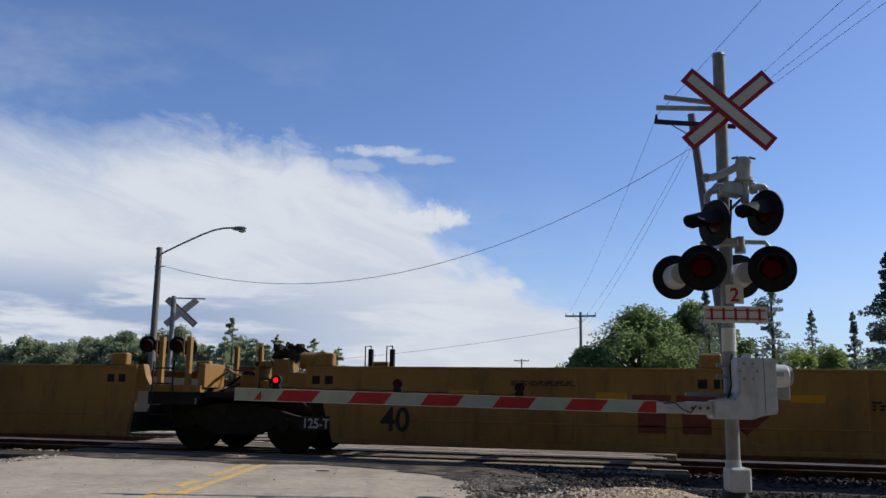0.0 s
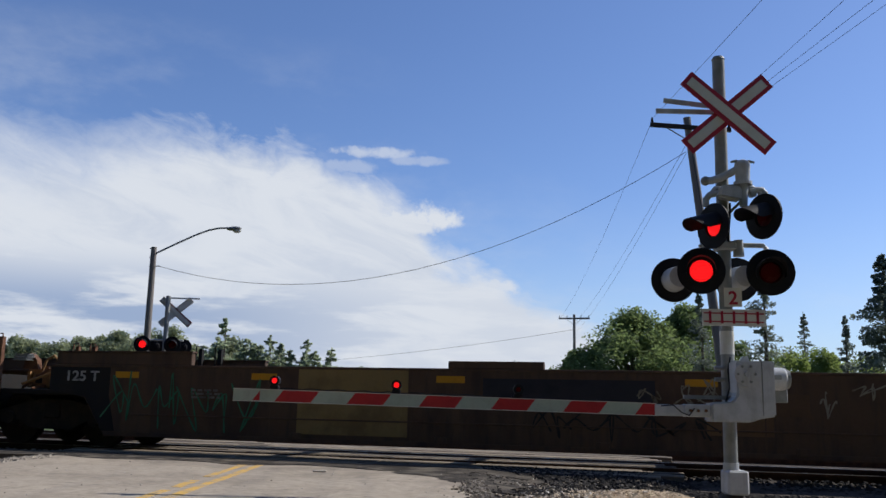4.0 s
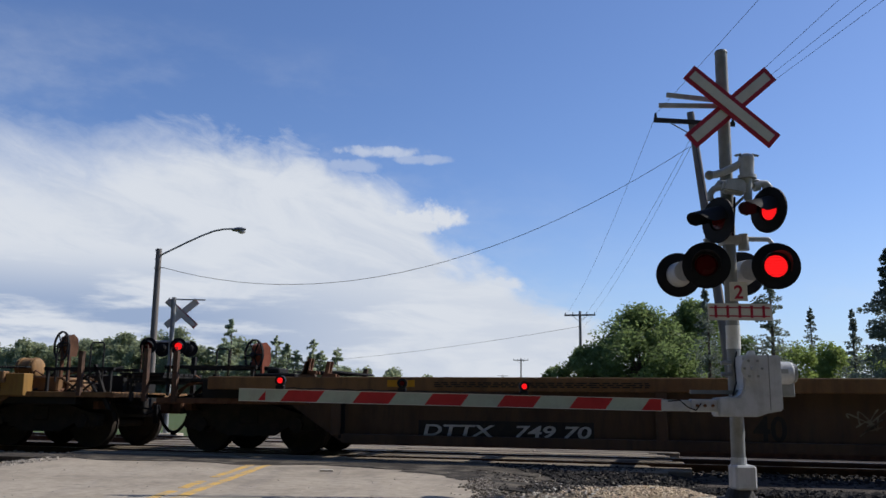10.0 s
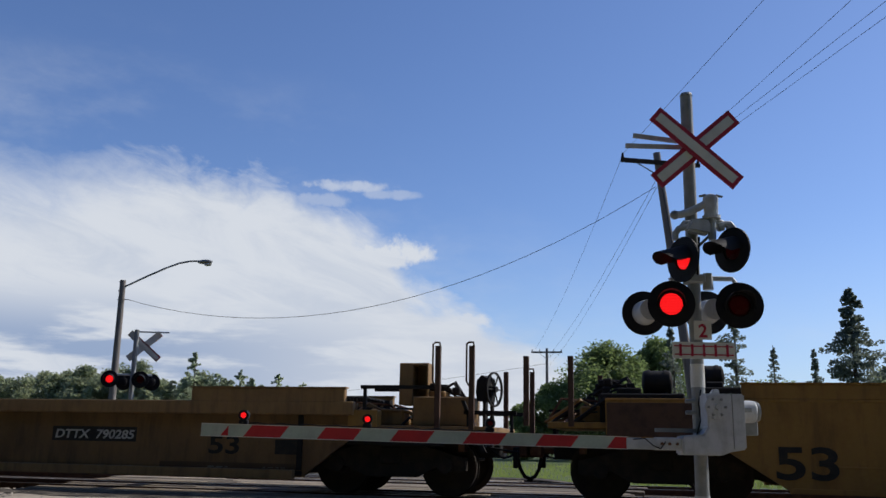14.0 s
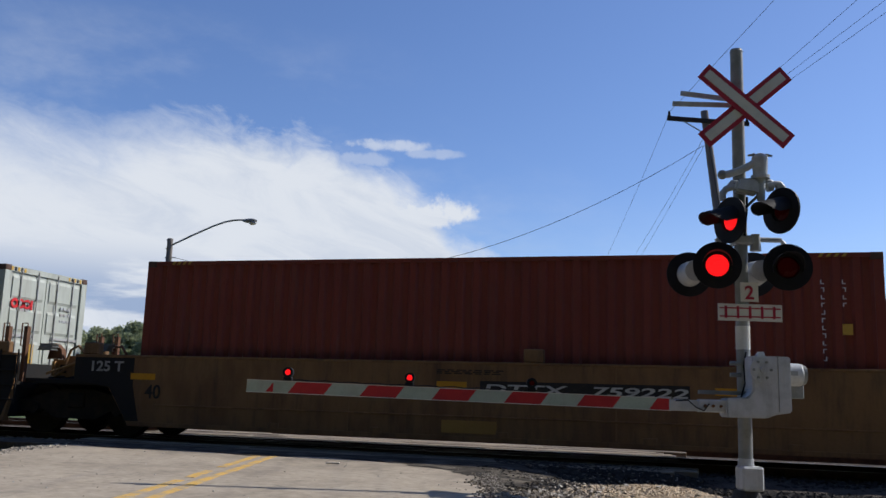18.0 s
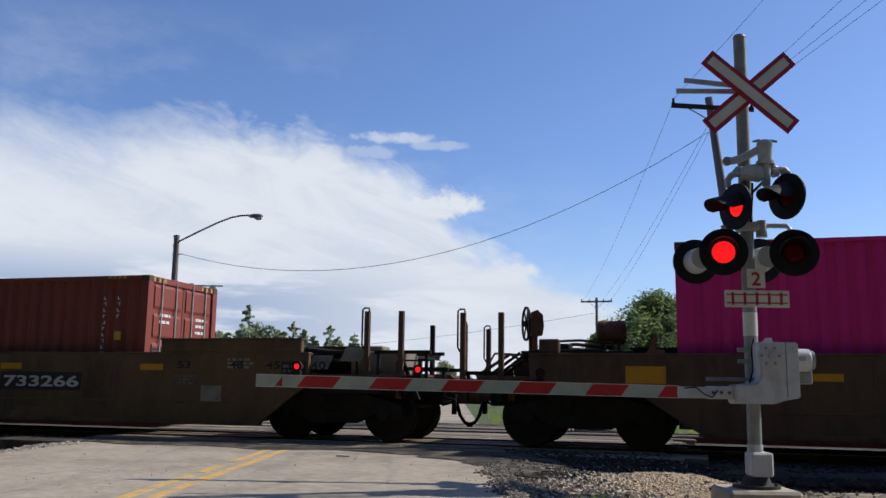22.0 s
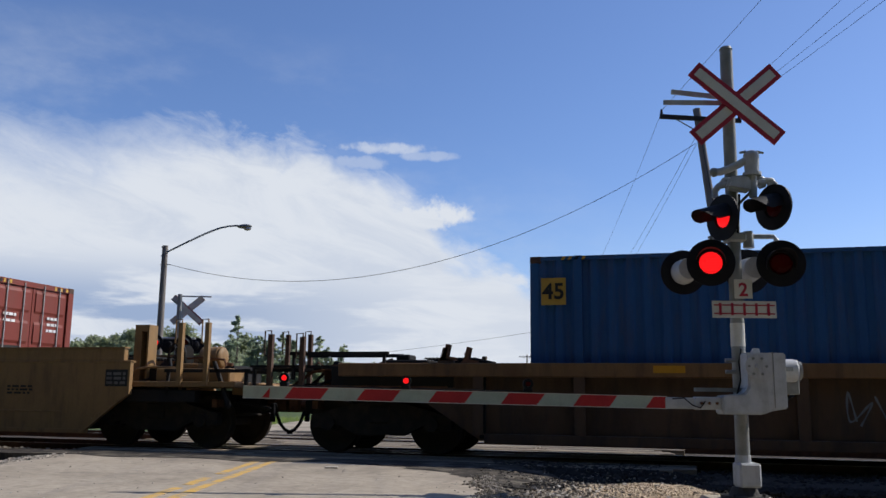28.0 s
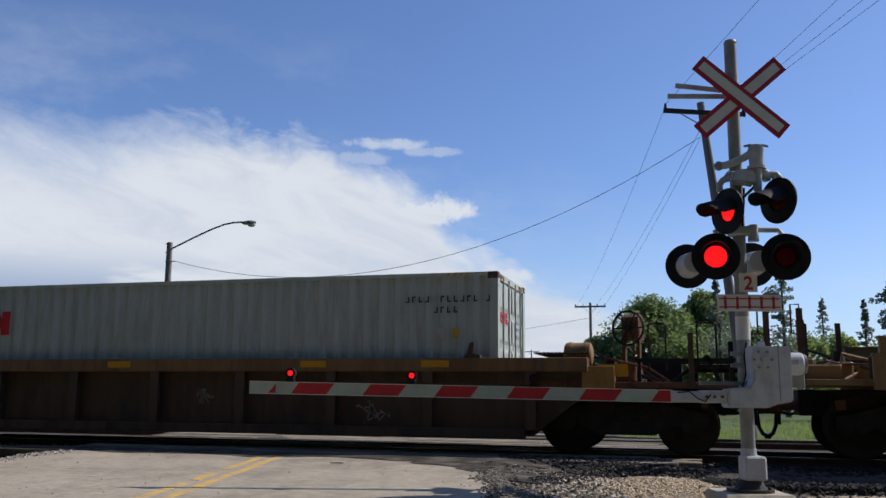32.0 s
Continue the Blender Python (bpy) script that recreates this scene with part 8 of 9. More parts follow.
def marks_level(c, x, w, z, widths, ink, h=0.12):
    bm = bmesh.new()
    for wd in widths:
        if wd > 0:
            # each character as a thin upright and a thin level bar
            k = int(x * 97) % 3
            box(bm, x + (0.045 if k == 1 else 0.0), x + 0.018 + (0.045 if k == 1 else 0.0), -w - 0.008, -w + 0.004, z, z + h * 0.85)
            box(bm, x, x + wd * 0.8, -w - 0.007, -w + 0.004, z + (0.0 if k else h * 0.68), z + h * 0.17 + (0.0 if k else h * 0.68))
        x += abs(wd) + 0.035
    tagged(part("number_row", bm, ink, c), kind="stuff")


def emblem_rings(colour, x, z, size, count, gap=0.0, tail=False):
    """An emblem of plain rings and bars."""
    def put(c, hl, w, z0, zt):
        xx = -hl + x
        for k in range(count):
            bm = bmesh.new()
            if tail and k == count - 1:
                box(bm, xx + size * 0.05, xx + size * 0.45, -w - 0.008, -w + 0.004, zt - z - size, zt - z)
            else:
                ring(bm, (xx + size / 2, -w - 0.002, zt - z - size / 2), "y", size / 2, size * 0.24, 0.012, 28)
            xx += size * 0.98 + gap
            part("emblem_piece", bm, LOGO_INK[colour], c, "painted ring or bar of an emblem")
    return put


def emblem_blocks(colour, x, z, size, shapes, upright=False, step=None):
    """An emblem of plain blocks, in a row or in a column. A shape: (width, open) in sizes."""
    def put(c, hl, w, z0, zt):
        xx, zz = -hl + x, zt - z
        for wd, kind in shapes:
            bm = bmesh.new()
            a, b = xx, xx + wd * size
            lo, hi = zz - size, zz
            t = size * 0.22
            if kind == "frame":
                box(bm, a, a + t, -w - 0.008, -w + 0.004, lo, hi)
                box(bm, b - t, b, -w - 0.008, -w + 0.004, lo, hi)
                box(bm, a + t, b - t, -w - 0.008, -w + 0.004, hi - t, hi)
                box(bm, a + t, b - t, -w - 0.008, -w + 0.004, lo, lo + t)
            elif kind == "slant":
                prism(bm, [(a, lo), (a + (b - a) * 0.62, lo), (b, hi), (a + (b - a) * 0.38, hi)], -w - 0.008, -w + 0.004)
            elif kind == "comb":
                for f in (0, 0.39, 0.78):
                    box(bm, a, b, -w - 0.008, -w + 0.004, lo + size * f, lo + size * f + t)
            elif kind == "post":
                prism(bm, [((a + b) / 2, lo), (b, (lo + hi) / 2), ((a + b) / 2, hi), (a, (lo + hi) / 2)], -w - 0.008, -w + 0.004)
            elif kind == "arch":
                box(bm, a, a + t * 1.1, -w - 0.008, -w + 0.004, lo, hi)
                box(bm, b - t * 1.1, b, -w - 0.008, -w + 0.004, lo, hi)
                box(bm, a + t * 1.1, b - t * 1.1, -w - 0.008, -w + 0.004, hi - t * 1.8, hi - t * 0.6)
            elif kind == "slab":
                box(bm, a, a + t * 1.1, -w - 0.008, -w + 0.004, lo, hi)
                box(bm, a + t * 1.1, b, -w - 0.008, -w + 0.004, hi - t * 2.4, hi)
            elif kind == "gap":
                bm.free()
                xx = b
                continue
            else:
                box(bm, a, b, -w - 0.008, -w + 0.004, lo, hi)
            if upright:
                zz -= (step or size * 1.2)
            else:
                xx = b + size * 0.16
            part("emblem_piece", bm, LOGO_INK[colour], c, "painted block of an emblem")
    return put


def several(*puts):
    def put(*a):
        for p in puts:
            p(*a)
    return put


def numbers(ink, x_from_front, z, rows=2, column=False):
    def put(c, hl, w, z0, zt):
        m = LOGO_INK["white"] if ink == "white" else BLACK_INK
        if column:
            marks_vertical(c, hl - x_from_front, w, zt - z, 11, m, 0.085)
            marks_vertical(c, hl - x_from_front + 0.30, w, zt - z, 4, m, 0.085)
            part("small_sticker", box(bmesh.new(), hl - x_from_front + 0.28, hl - x_from_front + 0.42, -w - 0.009, -w + 0.004, zt - z - 0.82, zt - z - 0.66), HAZARD, c)
        else:
            marks_level(c, hl - x_from_front, w, zt - z, [0.08, 0.08, 0.08, 0.08, -0.12, 0.08, 0.08, 0.08, 0.08, 0.08, 0.08, -0.06, 0.08], m)
            marks_level(c, hl - x_from_front + 0.5, w, zt - z - 0.18, [0.08, 0.08, 0.08, 0.08], m)
            part("small_sticker", box(bmesh.new(), hl - x_from_front + 0.55, hl - x_from_front + 0.70, -w - 0.009, -w + 0.004, zt - z - 0.60, zt - z - 0.44), BAR_STEEL, c)
            part("small_sticker", box(bmesh.new(), hl - x_from_front + 0.82, hl - x_from_front + 0.94, -w - 0.009, -w + 0.004, zt - z - 0.60, zt - z - 0.44), HAZARD, c)
    return put


def sign_45(c, hl, w, z0, zt):
    part("length_panel", box(bmesh.new(), -hl + 0.18, -hl + 0.58, -w - 0.010, -w + 0.002, zt - 0.80, zt - 0.36), HAZARD, c, "yellow panel with the length figure")
    piece("figure", lettering("45", 0.26), BLACK_INK, c, pose(-hl + 0.20, -w - 0.016, zt - 0.70))
    part("height_panel", box(bmesh.new(), hl - 2.0, hl - 1.5, -w - 0.010, -w + 0.002, z0 + 0.95, z0 + 1.25), HAZARD, c)
    piece("figure", lettering("HIGH", 0.10), BLACK_INK, c, pose(hl - 1.83, -w - 0.016, z0 + 1.02))


CONTAINERS = []
CONTAINERS.append((-329.1, 12.48, True, "rust_red", "rust-red corrugated steel shipping container with white numbers", several(numbers("white", 0.88, 0.42, column=True))))
CONTAINERS.append((-344.5, 12.192, True, "grey", "pale grey corrugated shipping container with a red emblem of rings", several(emblem_rings("red", 1.13, 0.50, 0.46, 4, -0.02, True), numbers("black", 1.6, 0.5))))
CONTAINERS.append((-360.0, 12.192, True, "maroon", "maroon corrugated shipping container with a white column of marks", several(emblem_blocks("white", 0.62, 0.42, 0.34, [(0.6, "post"), (0.8, "comb"), (0.9, "slant")], True, 0.46), numbers("white", 1.2, 0.4, column=True))))
CONTAINERS.append((-375.3, 12.192, True, "grey", "pale grey corrugated shipping container with five dark blue rings", several(emblem_rings("blue", 3.20, 1.0, 0.80, 5, 0.50), emblem_blocks("blue", 1.30, 0.36, 0.25, [(0.9, "post"), (0.9, "comb"), (0.9, "frame"), (0.9, "frame")]), emblem_rings("blue", 0.66, 0.26, 0.26, 1), emblem_blocks("blue", 0.52, 0.66, 0.09, [(1.2, "bar"), (1.2, "bar"), (1.2, "bar"), (1.2, "bar")]), numbers("black", 1.05, 0.45, column=True))))
CONTAINERS.append((-390.7, 12.192, True, "pink", "magenta corrugated shipping container with three large pale blocks of emblem", several(emblem_blocks("grey", 3.45, 0.55, 1.16, [(0.95, "frame"), (0.95, "slant"), (0.85, "comb")]), numbers("white", 1.05, 0.42, column=True))))
CONTAINERS.append((-412.4, 12.192, False, "brick", "faded brick-red corrugated shipping container with a white column of marks", several(emblem_blocks("white", 0.70, 0.26, 0.24, [(1.3, "post"), (1.1, "comb"), (0.6, "post"), (1.3, "post"), (1.1, "frame")], True, 0.285), numbers("white", 0.95, 0.40, column=True))))
CONTAINERS.append((-431.9, 12.192, False, "white", "off-white corrugated shipping container with a red emblem of rings", several(emblem_rings("red", 1.15, 0.48, 0.46, 4, -0.02, True), numbers("black", 1.6, 0.5))))
CONTAINERS.append((-451.4, 12.192, False, "navy", "navy blue corrugated shipping container with a gold emblem", several(emblem_rings("gold", 0.48, 0.33, 0.25, 5, 0.0), numbers("white", 1.1, 0.4, column=True))))
CONTAINERS.append((-475.1, 12.192, False, "white", "off-white corrugated shipping container with rust stains", several(emblem_rings("red", 1.15, 0.48, 0.46, 4, -0.02, True), numbers("black", 1.6, 0.45))))
CONTAINERS.append((-499.3, 13.716, True, "blue", "long blue corrugated shipping container with a yellow length panel", sign_45))
CONTAINERS.append((-522.2, 12.192, True, "rust_red", "rust-red corrugated shipping container with a white column of marks", several(emblem_blocks("white", 0.62, 0.30, 0.24, [(1.2, "post"), (1.1, "comb"), (0.6, "post"), (1.2, "post"), (1.0, "frame")], True, 0.285), numbers("white", 0.95, 0.40, column=True))))
CONTAINERS.append((-541.5, 12.192, True, "navy", "navy blue corrugated shipping container with a gold emblem", several(emblem_rings("gold", 0.28, 0.32, 0.24, 5, 0.0), numbers("white", 1.1, 0.4, column=True))))
CONTAINERS.append((-561.2, 12.192, False, "teal", "dull green corrugated shipping container with large worn white blocks", several(emblem_blocks("white", 2.78, 0.86, 0.74, [(0.56, "frame"), (0.56, "arch"), (0.20, "bar"), (0.60, "arch"), (0.60, "slab"), (0.34, "gap"), (0.56, "comb"), (0.56, "arch"), (0.20, "bar"), (0.56, "slab"), (0.56, "slab"), (0.20, "bar"), (0.60, "arch"), (0.56, "frame")]), emblem_blocks("white", 0.62, 0.38, 0.22, [(1.0, "comb"), (1.0, "frame"), (1.0, "post"), (1.0, "comb")], True, 0.29), numbers("white", 1.6, 0.42))))
CONTAINERS.append((-583.1, 12.192, False, "grey", "pale grey corrugated shipping container with rusty corner posts", several(emblem_rings("red", 1.0, 0.50, 0.46, 4, -0.02, True), numbers("black", 1.6, 0.5))))


# how far the sides stay under the usual height
DROP = {6: 0.20, 7: 0.20, 8: 0.20, 9: 0.19, 10: 0.18, 11: 0.09, 12: 0.25, 13: -0.09, 24: -0.06, 27: -0.05, 28: -0.05, 29: -0.05}


def build_train():
    for i, ((front, jf), (back, jb), (style, paint, size, clutter, board, label, marks)) in enumerate(zip(JOINTS, JOINTS[1:], CARS)):
        well_car(front, back, style, paint, marks, jf, jb, label, size, clutter, board, NOSE.get(i, NOSE_DARK), TAIL.get(i, TAIL_PLAIN), DROP.get(i, 0.0))
    for back, length, high, paint, label, emblem in CONTAINERS:
        container(back, length, high, paint, label, emblem)

# ---- surroundings ----
def foliage(name, colour, second, through=0.65):
    """Leaves that let some light through."""
    m = surface(name, colour, 0.6, 0, second, 0.6, 0.9, fine=0.3, bump=0)
    N = m.node_tree
    b, o = N.nodes["Principled BSDF"], N.nodes["Material Output"]
    tr, mx = N.nodes.new("ShaderNodeBsdfTranslucent"), N.nodes.new("ShaderNodeMixShader")
    N.links.new(b.inputs["Base Color"].links[0].from_socket, tr.inputs[0])
    mx.inputs[0].default_value = through
    N.links.new(b.outputs[0], mx.inputs[1])
    N.links.new(tr.outputs[0], mx.inputs[2])
    N.links.new(mx.outputs[0], o.inputs[0])
    return m


LEAF = foliage("broad_leaves", (0.185, 0.245, 0.090), (0.125, 0.175, 0.062))
LEAF_PALE = foliage("pale_leaves", (0.24, 0.30, 0.085), (0.17, 0.235, 0.07))
NEEDLE = foliage("spruce_needles", (0.185, 0.215, 0.170), (0.130, 0.155, 0.125), 0.55)
# far trees: haze and lifted shade are put into these two pale colours
WOODS = foliage("hazed_woodland_leaves", (0.325, 0.360, 0.215), (0.260, 0.295, 0.172))
LARCH = foliage("hazed_young_needles", (0.43, 0.48, 0.33), (0.34, 0.39, 0.27), 0.8)
BARK = surface("bark", (0.11, 0.085, 0.065), 0.9, 0, (0.06, 0.045, 0.035), 0.6, 5, bump=0.6)
POLE_WOOD = surface("weathered_pole", (0.20, 0.18, 0.165), 0.85, 0, (0.13, 0.115, 0.10), 0.6, 3, (3, 3, 0.3), bump=0.4)
WIRE = surface("wire", (0.03, 0.03, 0.035), 0.6, 0, bump=0)
LAMP_METAL = surface("lamp_metal", (0.22, 0.23, 0.24), 0.5, 0.4, bump=0.02)


def leaves(pts, rnd, size, flat=0.0):
    """Vertices and faces of many small leaf clumps, each a bent quad."""
    vs, fs = [], []
    for p in pts:
        a, b = rnd.uniform(0, 6.28), rnd.uniform(-1.2, 1.2)
        u = Vector((math.cos(a), math.sin(a), rnd.uniform(-0.5, 0.5) * (1 - flat))).normalized()
        v = Vector((-math.sin(a) * math.sin(b), math.cos(a) * math.sin(b), math.cos(b))).normalized()
        s = size * rnd.uniform(0.6, 1.3)
        i = len(vs)
        vs += [p - u * s, p - v * s * 0.6, p + u * s, p + v * s * 0.6]
        fs.append((i, i + 1, i + 2, i + 3))
    return vs, fs


def crown_mesh(name, pts, seed, size):
    me = bpy.data.meshes.new(name)
    vs, fs = leaves(pts, random.Random(seed), size)
    me.from_pydata(vs, [], fs)
    me.materials.append(None)
    return me


def broad_tree(name, label, x, y, height, spread, seed, leaf=None, clumps=34, per=150, leaf_size=0.16, low=0.18, lump=(0.16, 0.34)):
    per, leaf_size = int(per * 2.2), leaf_size * 0.62
    rnd = random.Random(seed)
    tree = thing(name, label, "tree", "trees", pose(x, y, -0.35))
    bm = bmesh.new()
    rod(bm, (0, 0, 0), (rnd.uniform(-0.2, 0.2), 0, height * 0.55), height * 0.028, height * 0.012, 10)
    pts, centres = [], []
    for k in range(clumps):
        a = rnd.uniform(0, 6.28)
        zf = rnd.uniform(low, 1.0)
        girth = math.sin(min(1.0, (zf - low * 0.6) / (1 - low * 0.6)) ** 0.75 * math.pi * 0.93 + 0.12)
        r = spread * girth * math.sqrt(rnd.uniform(0.15, 1.0))
        c = Vector((r * math.cos(a), r * math.sin(a), height * zf * 0.95))
        centres.append(c)
        rad = spread * rnd.uniform(*lump)
        for j in range(per):
            d = Vector((rnd.gauss(0, 1), rnd.gauss(0, 1), rnd.gauss(0, 0.8)))
            d = d.normalized() * rad * (rnd.uniform(0.2, 1.0) ** 0.5 if rnd.random() < 0.97 else rnd.uniform(1.0, 1.15))
            pts.append(c + d)
    for c in centres[::3]:
        rod(bm, (0, 0, height * rnd.uniform(0.2, 0.5)), c * 0.9, height * 0.009, height * 0.003, 6)
    part("trunk", bm, BARK, tree)
    piece("crown", crown_mesh("crown", pts, seed, leaf_size), leaf or LEAF, tree)
    return tree


def spruce_points(rnd, height, width, whorls, per, droop=0.25, bare=0.08, ragged=0.25, taper=0.8):
    """Boughs at uneven heights, each a drooping spray of needles, longest low down, with gaps."""
    pts = []
    lean = (rnd.uniform(-0.02, 0.02), rnd.uniform(-0.02, 0.02))
    for k in range(whorls * 4):
        f = rnd.random() ** 0.9
        z = height * (bare + (1 - bare) * f)
        wave = 1 + 0.35 * math.sin(f * 19 + 2) * ragged * 2
        r = (width * (1 - f) ** taper * wave + 0.10) * rnd.uniform(1 - ragged, 1.05)
        a = rnd.uniform(0, 6.28)
        tip = rnd.uniform(-0.2, 0.35)
        for j in range(per * 4):
            g = rnd.random() ** 0.7
            side = rnd.uniform(-0.17, 0.17) * r * (1.15 - g)
            pts.append(Vector((math.cos(a) * r * g - math.sin(a) * side + lean[0] * z, math.sin(a) * r * g + math.cos(a) * side + lean[1] * z, z - (droop + tip * 0.3) * r * g + 0.16 * r * g * g + rnd.uniform(-0.34, 0.06) * (0.4 + 0.6 * r / (width + 0.1)))))
    for j in range(12):
        pts.append(Vector((rnd.uniform(-0.05, 0.05), rnd.uniform(-0.05, 0.05), height * (1 - 0.012 * j))))
    return pts


def spruce(label, x, y, height, width, seed, whorls=26, per=7, leaf=None, leaf_size=0.16, bare=0.08, ragged=0.25, name="spruce_tree", taper=0.8):
    leaf_size *= 0.60
    width *= 1.12
    rnd = random.Random(seed)
    tree = thing(name, label, "tree", "trees", pose(x, y, -0.35))
    part("trunk", rod(bmesh.new(), (0, 0, 0), (0, 0, height), height * 0.016 + 0.03, 0.015, 8), BARK, tree)
    piece("crown", crown_mesh("crown", spruce_points(rnd, height, width, whorls, per, bare=bare, ragged=ragged, taper=taper), seed, leaf_size), leaf or NEEDLE, tree)
    return tree


def build_trees():
    # the broad tree by the far pole and its neighbours
    broad_tree("broadleaf_tree", "tall green broadleaf tree beyond the track", -2.7, 70, 8.7, 5.0, 3, clumps=120, per=120, leaf_size=0.21, lump=(0.12, 0.27))
    broad_tree("broadleaf_tree", "low green broadleaf tree beside a taller one", -6.6, 69, 5.9, 2.9, 13, clumps=50, per=80, leaf_size=0.21, lump=(0.14, 0.30))
    broad_tree("broadleaf_tree", "rounded green broadleaf tree beside a taller one", 1.5, 74, 9.7, 4.4, 4, clumps=105, per=120, leaf_size=0.21, lump=(0.12, 0.27))
    broad_tree("shrub", "low rounded green shrub under the trees", -9.2, 70, 4.2, 2.4, 14, clumps=34, per=80, leaf_size=0.21, low=0.05, lump=(0.14, 0.30))
    broad_tree("broadleaf_tree", "low green broadleaf tree with a thin crown", -6.6, 78, 5.6, 2.2, 5, clumps=22, per=130, leaf_size=0.20)
    broad_tree("broadleaf_tree", "dark green broadleaf tree between spruces", 5.2, 72, 6.4, 2.6, 6, clumps=26, per=150, leaf_size=0.20)
    broad_tree("shrub", "small bright broadleaf shrub far down the line", -17.5, 140, 4.6, 3.0, 16, clumps=14, per=100, leaf_size=0.30)
    for i, (x, y, h, s) in enumerate(((9.8, 82, 6.6, 3.4), (13.6, 86, 6.8, 3.6), (18.0, 90, 6.2, 3.6), (22.5, 84, 5.6, 3.2), (8.0, 90, 5.6, 2.8))):
        broad_tree("willow_tree", "pale yellow-green willow behind the spruces", x, y, h, s, 20 + i, LEAF_PALE, 26, 140, 0.22, 0.05)
    spruce("tall dark ragged spruce beyond the track", 6.0, 60, 10.5, 1.7, 31, 34, 8, bare=0.30, ragged=0.5, leaf_size=0.15)
    spruce("dark spruce beside a broadleaf tree", 2.1, 62, 9.2, 1.2, 32, 28, 7, bare=0.35, ragged=0.4, leaf_size=0.14)
    spruce("slim dark spruce with a pointed top", 12.5, 90, 10.9, 1.5, 33, 30, 7, bare=0.2)
    spruce("slim dark spruce with a bare lower trunk", 14.4, 80, 9.5, 1.2, 34, 28, 7, bare=0.2, ragged=0.4)
    spruce("large dark spruce with wide drooping boughs", 13.2, 60, 11.4, 3.3, 35, 84, 15, bare=0.06, leaf_size=0.16, ragged=0.38)
    spruce("large dark spruce with wide drooping boughs", 17.4, 64, 10.8, 3.1, 36, 74, 15, bare=0.06, leaf_size=0.16, ragged=0.38)
    # young conifers along the left of the road
    rnd = random.Random(8)
    row = [(-58.6, 8.0), (-56.5, 8.8), (-54.6, 8.4), (-52.8, 9.6), (-51.2, 8.0), (-49.6, 8.8), (-47.9, 8.2), (-46.0, 8.8), (-44.0, 7.6), (-42.2, 7.9), (-57.5, 8.6), (-55.6, 9.8), (-53.6, 12.2), (-51.9, 9.0), (-50.4, 9.4), (-48.9, 8.6), (-46.9, 9.8), (-45.0, 8.0), (-43.1, 9.4), (-41.1, 8.6), (-62.0, 8.2), (-60.0, 8.8)]
    for i, (x, h) in enumerate(row):
        spruce("young green conifer in a roadside row, paled for haze", x, 100 + rnd.uniform(-3, 3), h * 0.93, 1.75 + 0.08 * h, 60 + i, 24, 12, LARCH, 0.23, 0.05, 0.40, "young_conifer", 0.6)
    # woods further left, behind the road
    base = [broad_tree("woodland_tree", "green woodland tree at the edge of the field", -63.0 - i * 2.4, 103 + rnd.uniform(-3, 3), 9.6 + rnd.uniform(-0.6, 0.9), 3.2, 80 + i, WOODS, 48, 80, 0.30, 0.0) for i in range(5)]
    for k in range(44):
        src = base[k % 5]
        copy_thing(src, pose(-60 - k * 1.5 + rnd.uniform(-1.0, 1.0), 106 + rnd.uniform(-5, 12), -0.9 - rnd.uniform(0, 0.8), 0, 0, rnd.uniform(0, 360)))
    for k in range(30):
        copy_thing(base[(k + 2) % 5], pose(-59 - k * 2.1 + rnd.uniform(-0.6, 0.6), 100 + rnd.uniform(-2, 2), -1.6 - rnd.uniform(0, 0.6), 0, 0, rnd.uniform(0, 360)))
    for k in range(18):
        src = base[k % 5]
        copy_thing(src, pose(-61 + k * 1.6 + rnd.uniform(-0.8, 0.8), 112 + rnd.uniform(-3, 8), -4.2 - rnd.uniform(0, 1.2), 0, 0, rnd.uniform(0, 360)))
    # a belt of unseen tall trees, added behind the onlooker to block skylight
    tall = [broad_tree("woodland_tree", "unseen tall tree added behind the onlooker to block skylight", -75.0 - i * 6.0, -13.0, 21.0 + i, 5.5, 180 + i, LEAF, 60, 55, 0.9, 0.0) for i in range(3)]
    for k in range(40):
        copy_thing(tall[k % 3], pose(-72 + k * 3.8 + rnd.uniform(-1.0, 1.0), -10.5 - 5.0 * (k % 2) + rnd.uniform(-1, 1), -0.35, 0, 0, rnd.uniform(0, 360)))
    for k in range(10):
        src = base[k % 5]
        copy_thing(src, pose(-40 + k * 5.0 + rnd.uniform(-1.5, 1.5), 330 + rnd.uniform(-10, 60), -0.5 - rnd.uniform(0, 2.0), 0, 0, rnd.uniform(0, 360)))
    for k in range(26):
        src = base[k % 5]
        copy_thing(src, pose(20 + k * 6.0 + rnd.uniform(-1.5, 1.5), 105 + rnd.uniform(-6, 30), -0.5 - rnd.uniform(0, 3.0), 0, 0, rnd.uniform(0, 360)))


def sag(a, b, drop, n=24):
    a, b = Vector(a), Vector(b)
    return [a.lerp(b, i / n) - Vector((0, 0, drop * 4 * (i / n) * (1 - i / n))) for i in range(n + 1)]


def wire(name, label, a, b, drop, r):
    tagged(part(name, chain(bmesh.new(), sag(a, b, drop), r, 5), WIRE), label, "wire", "overhead wires")


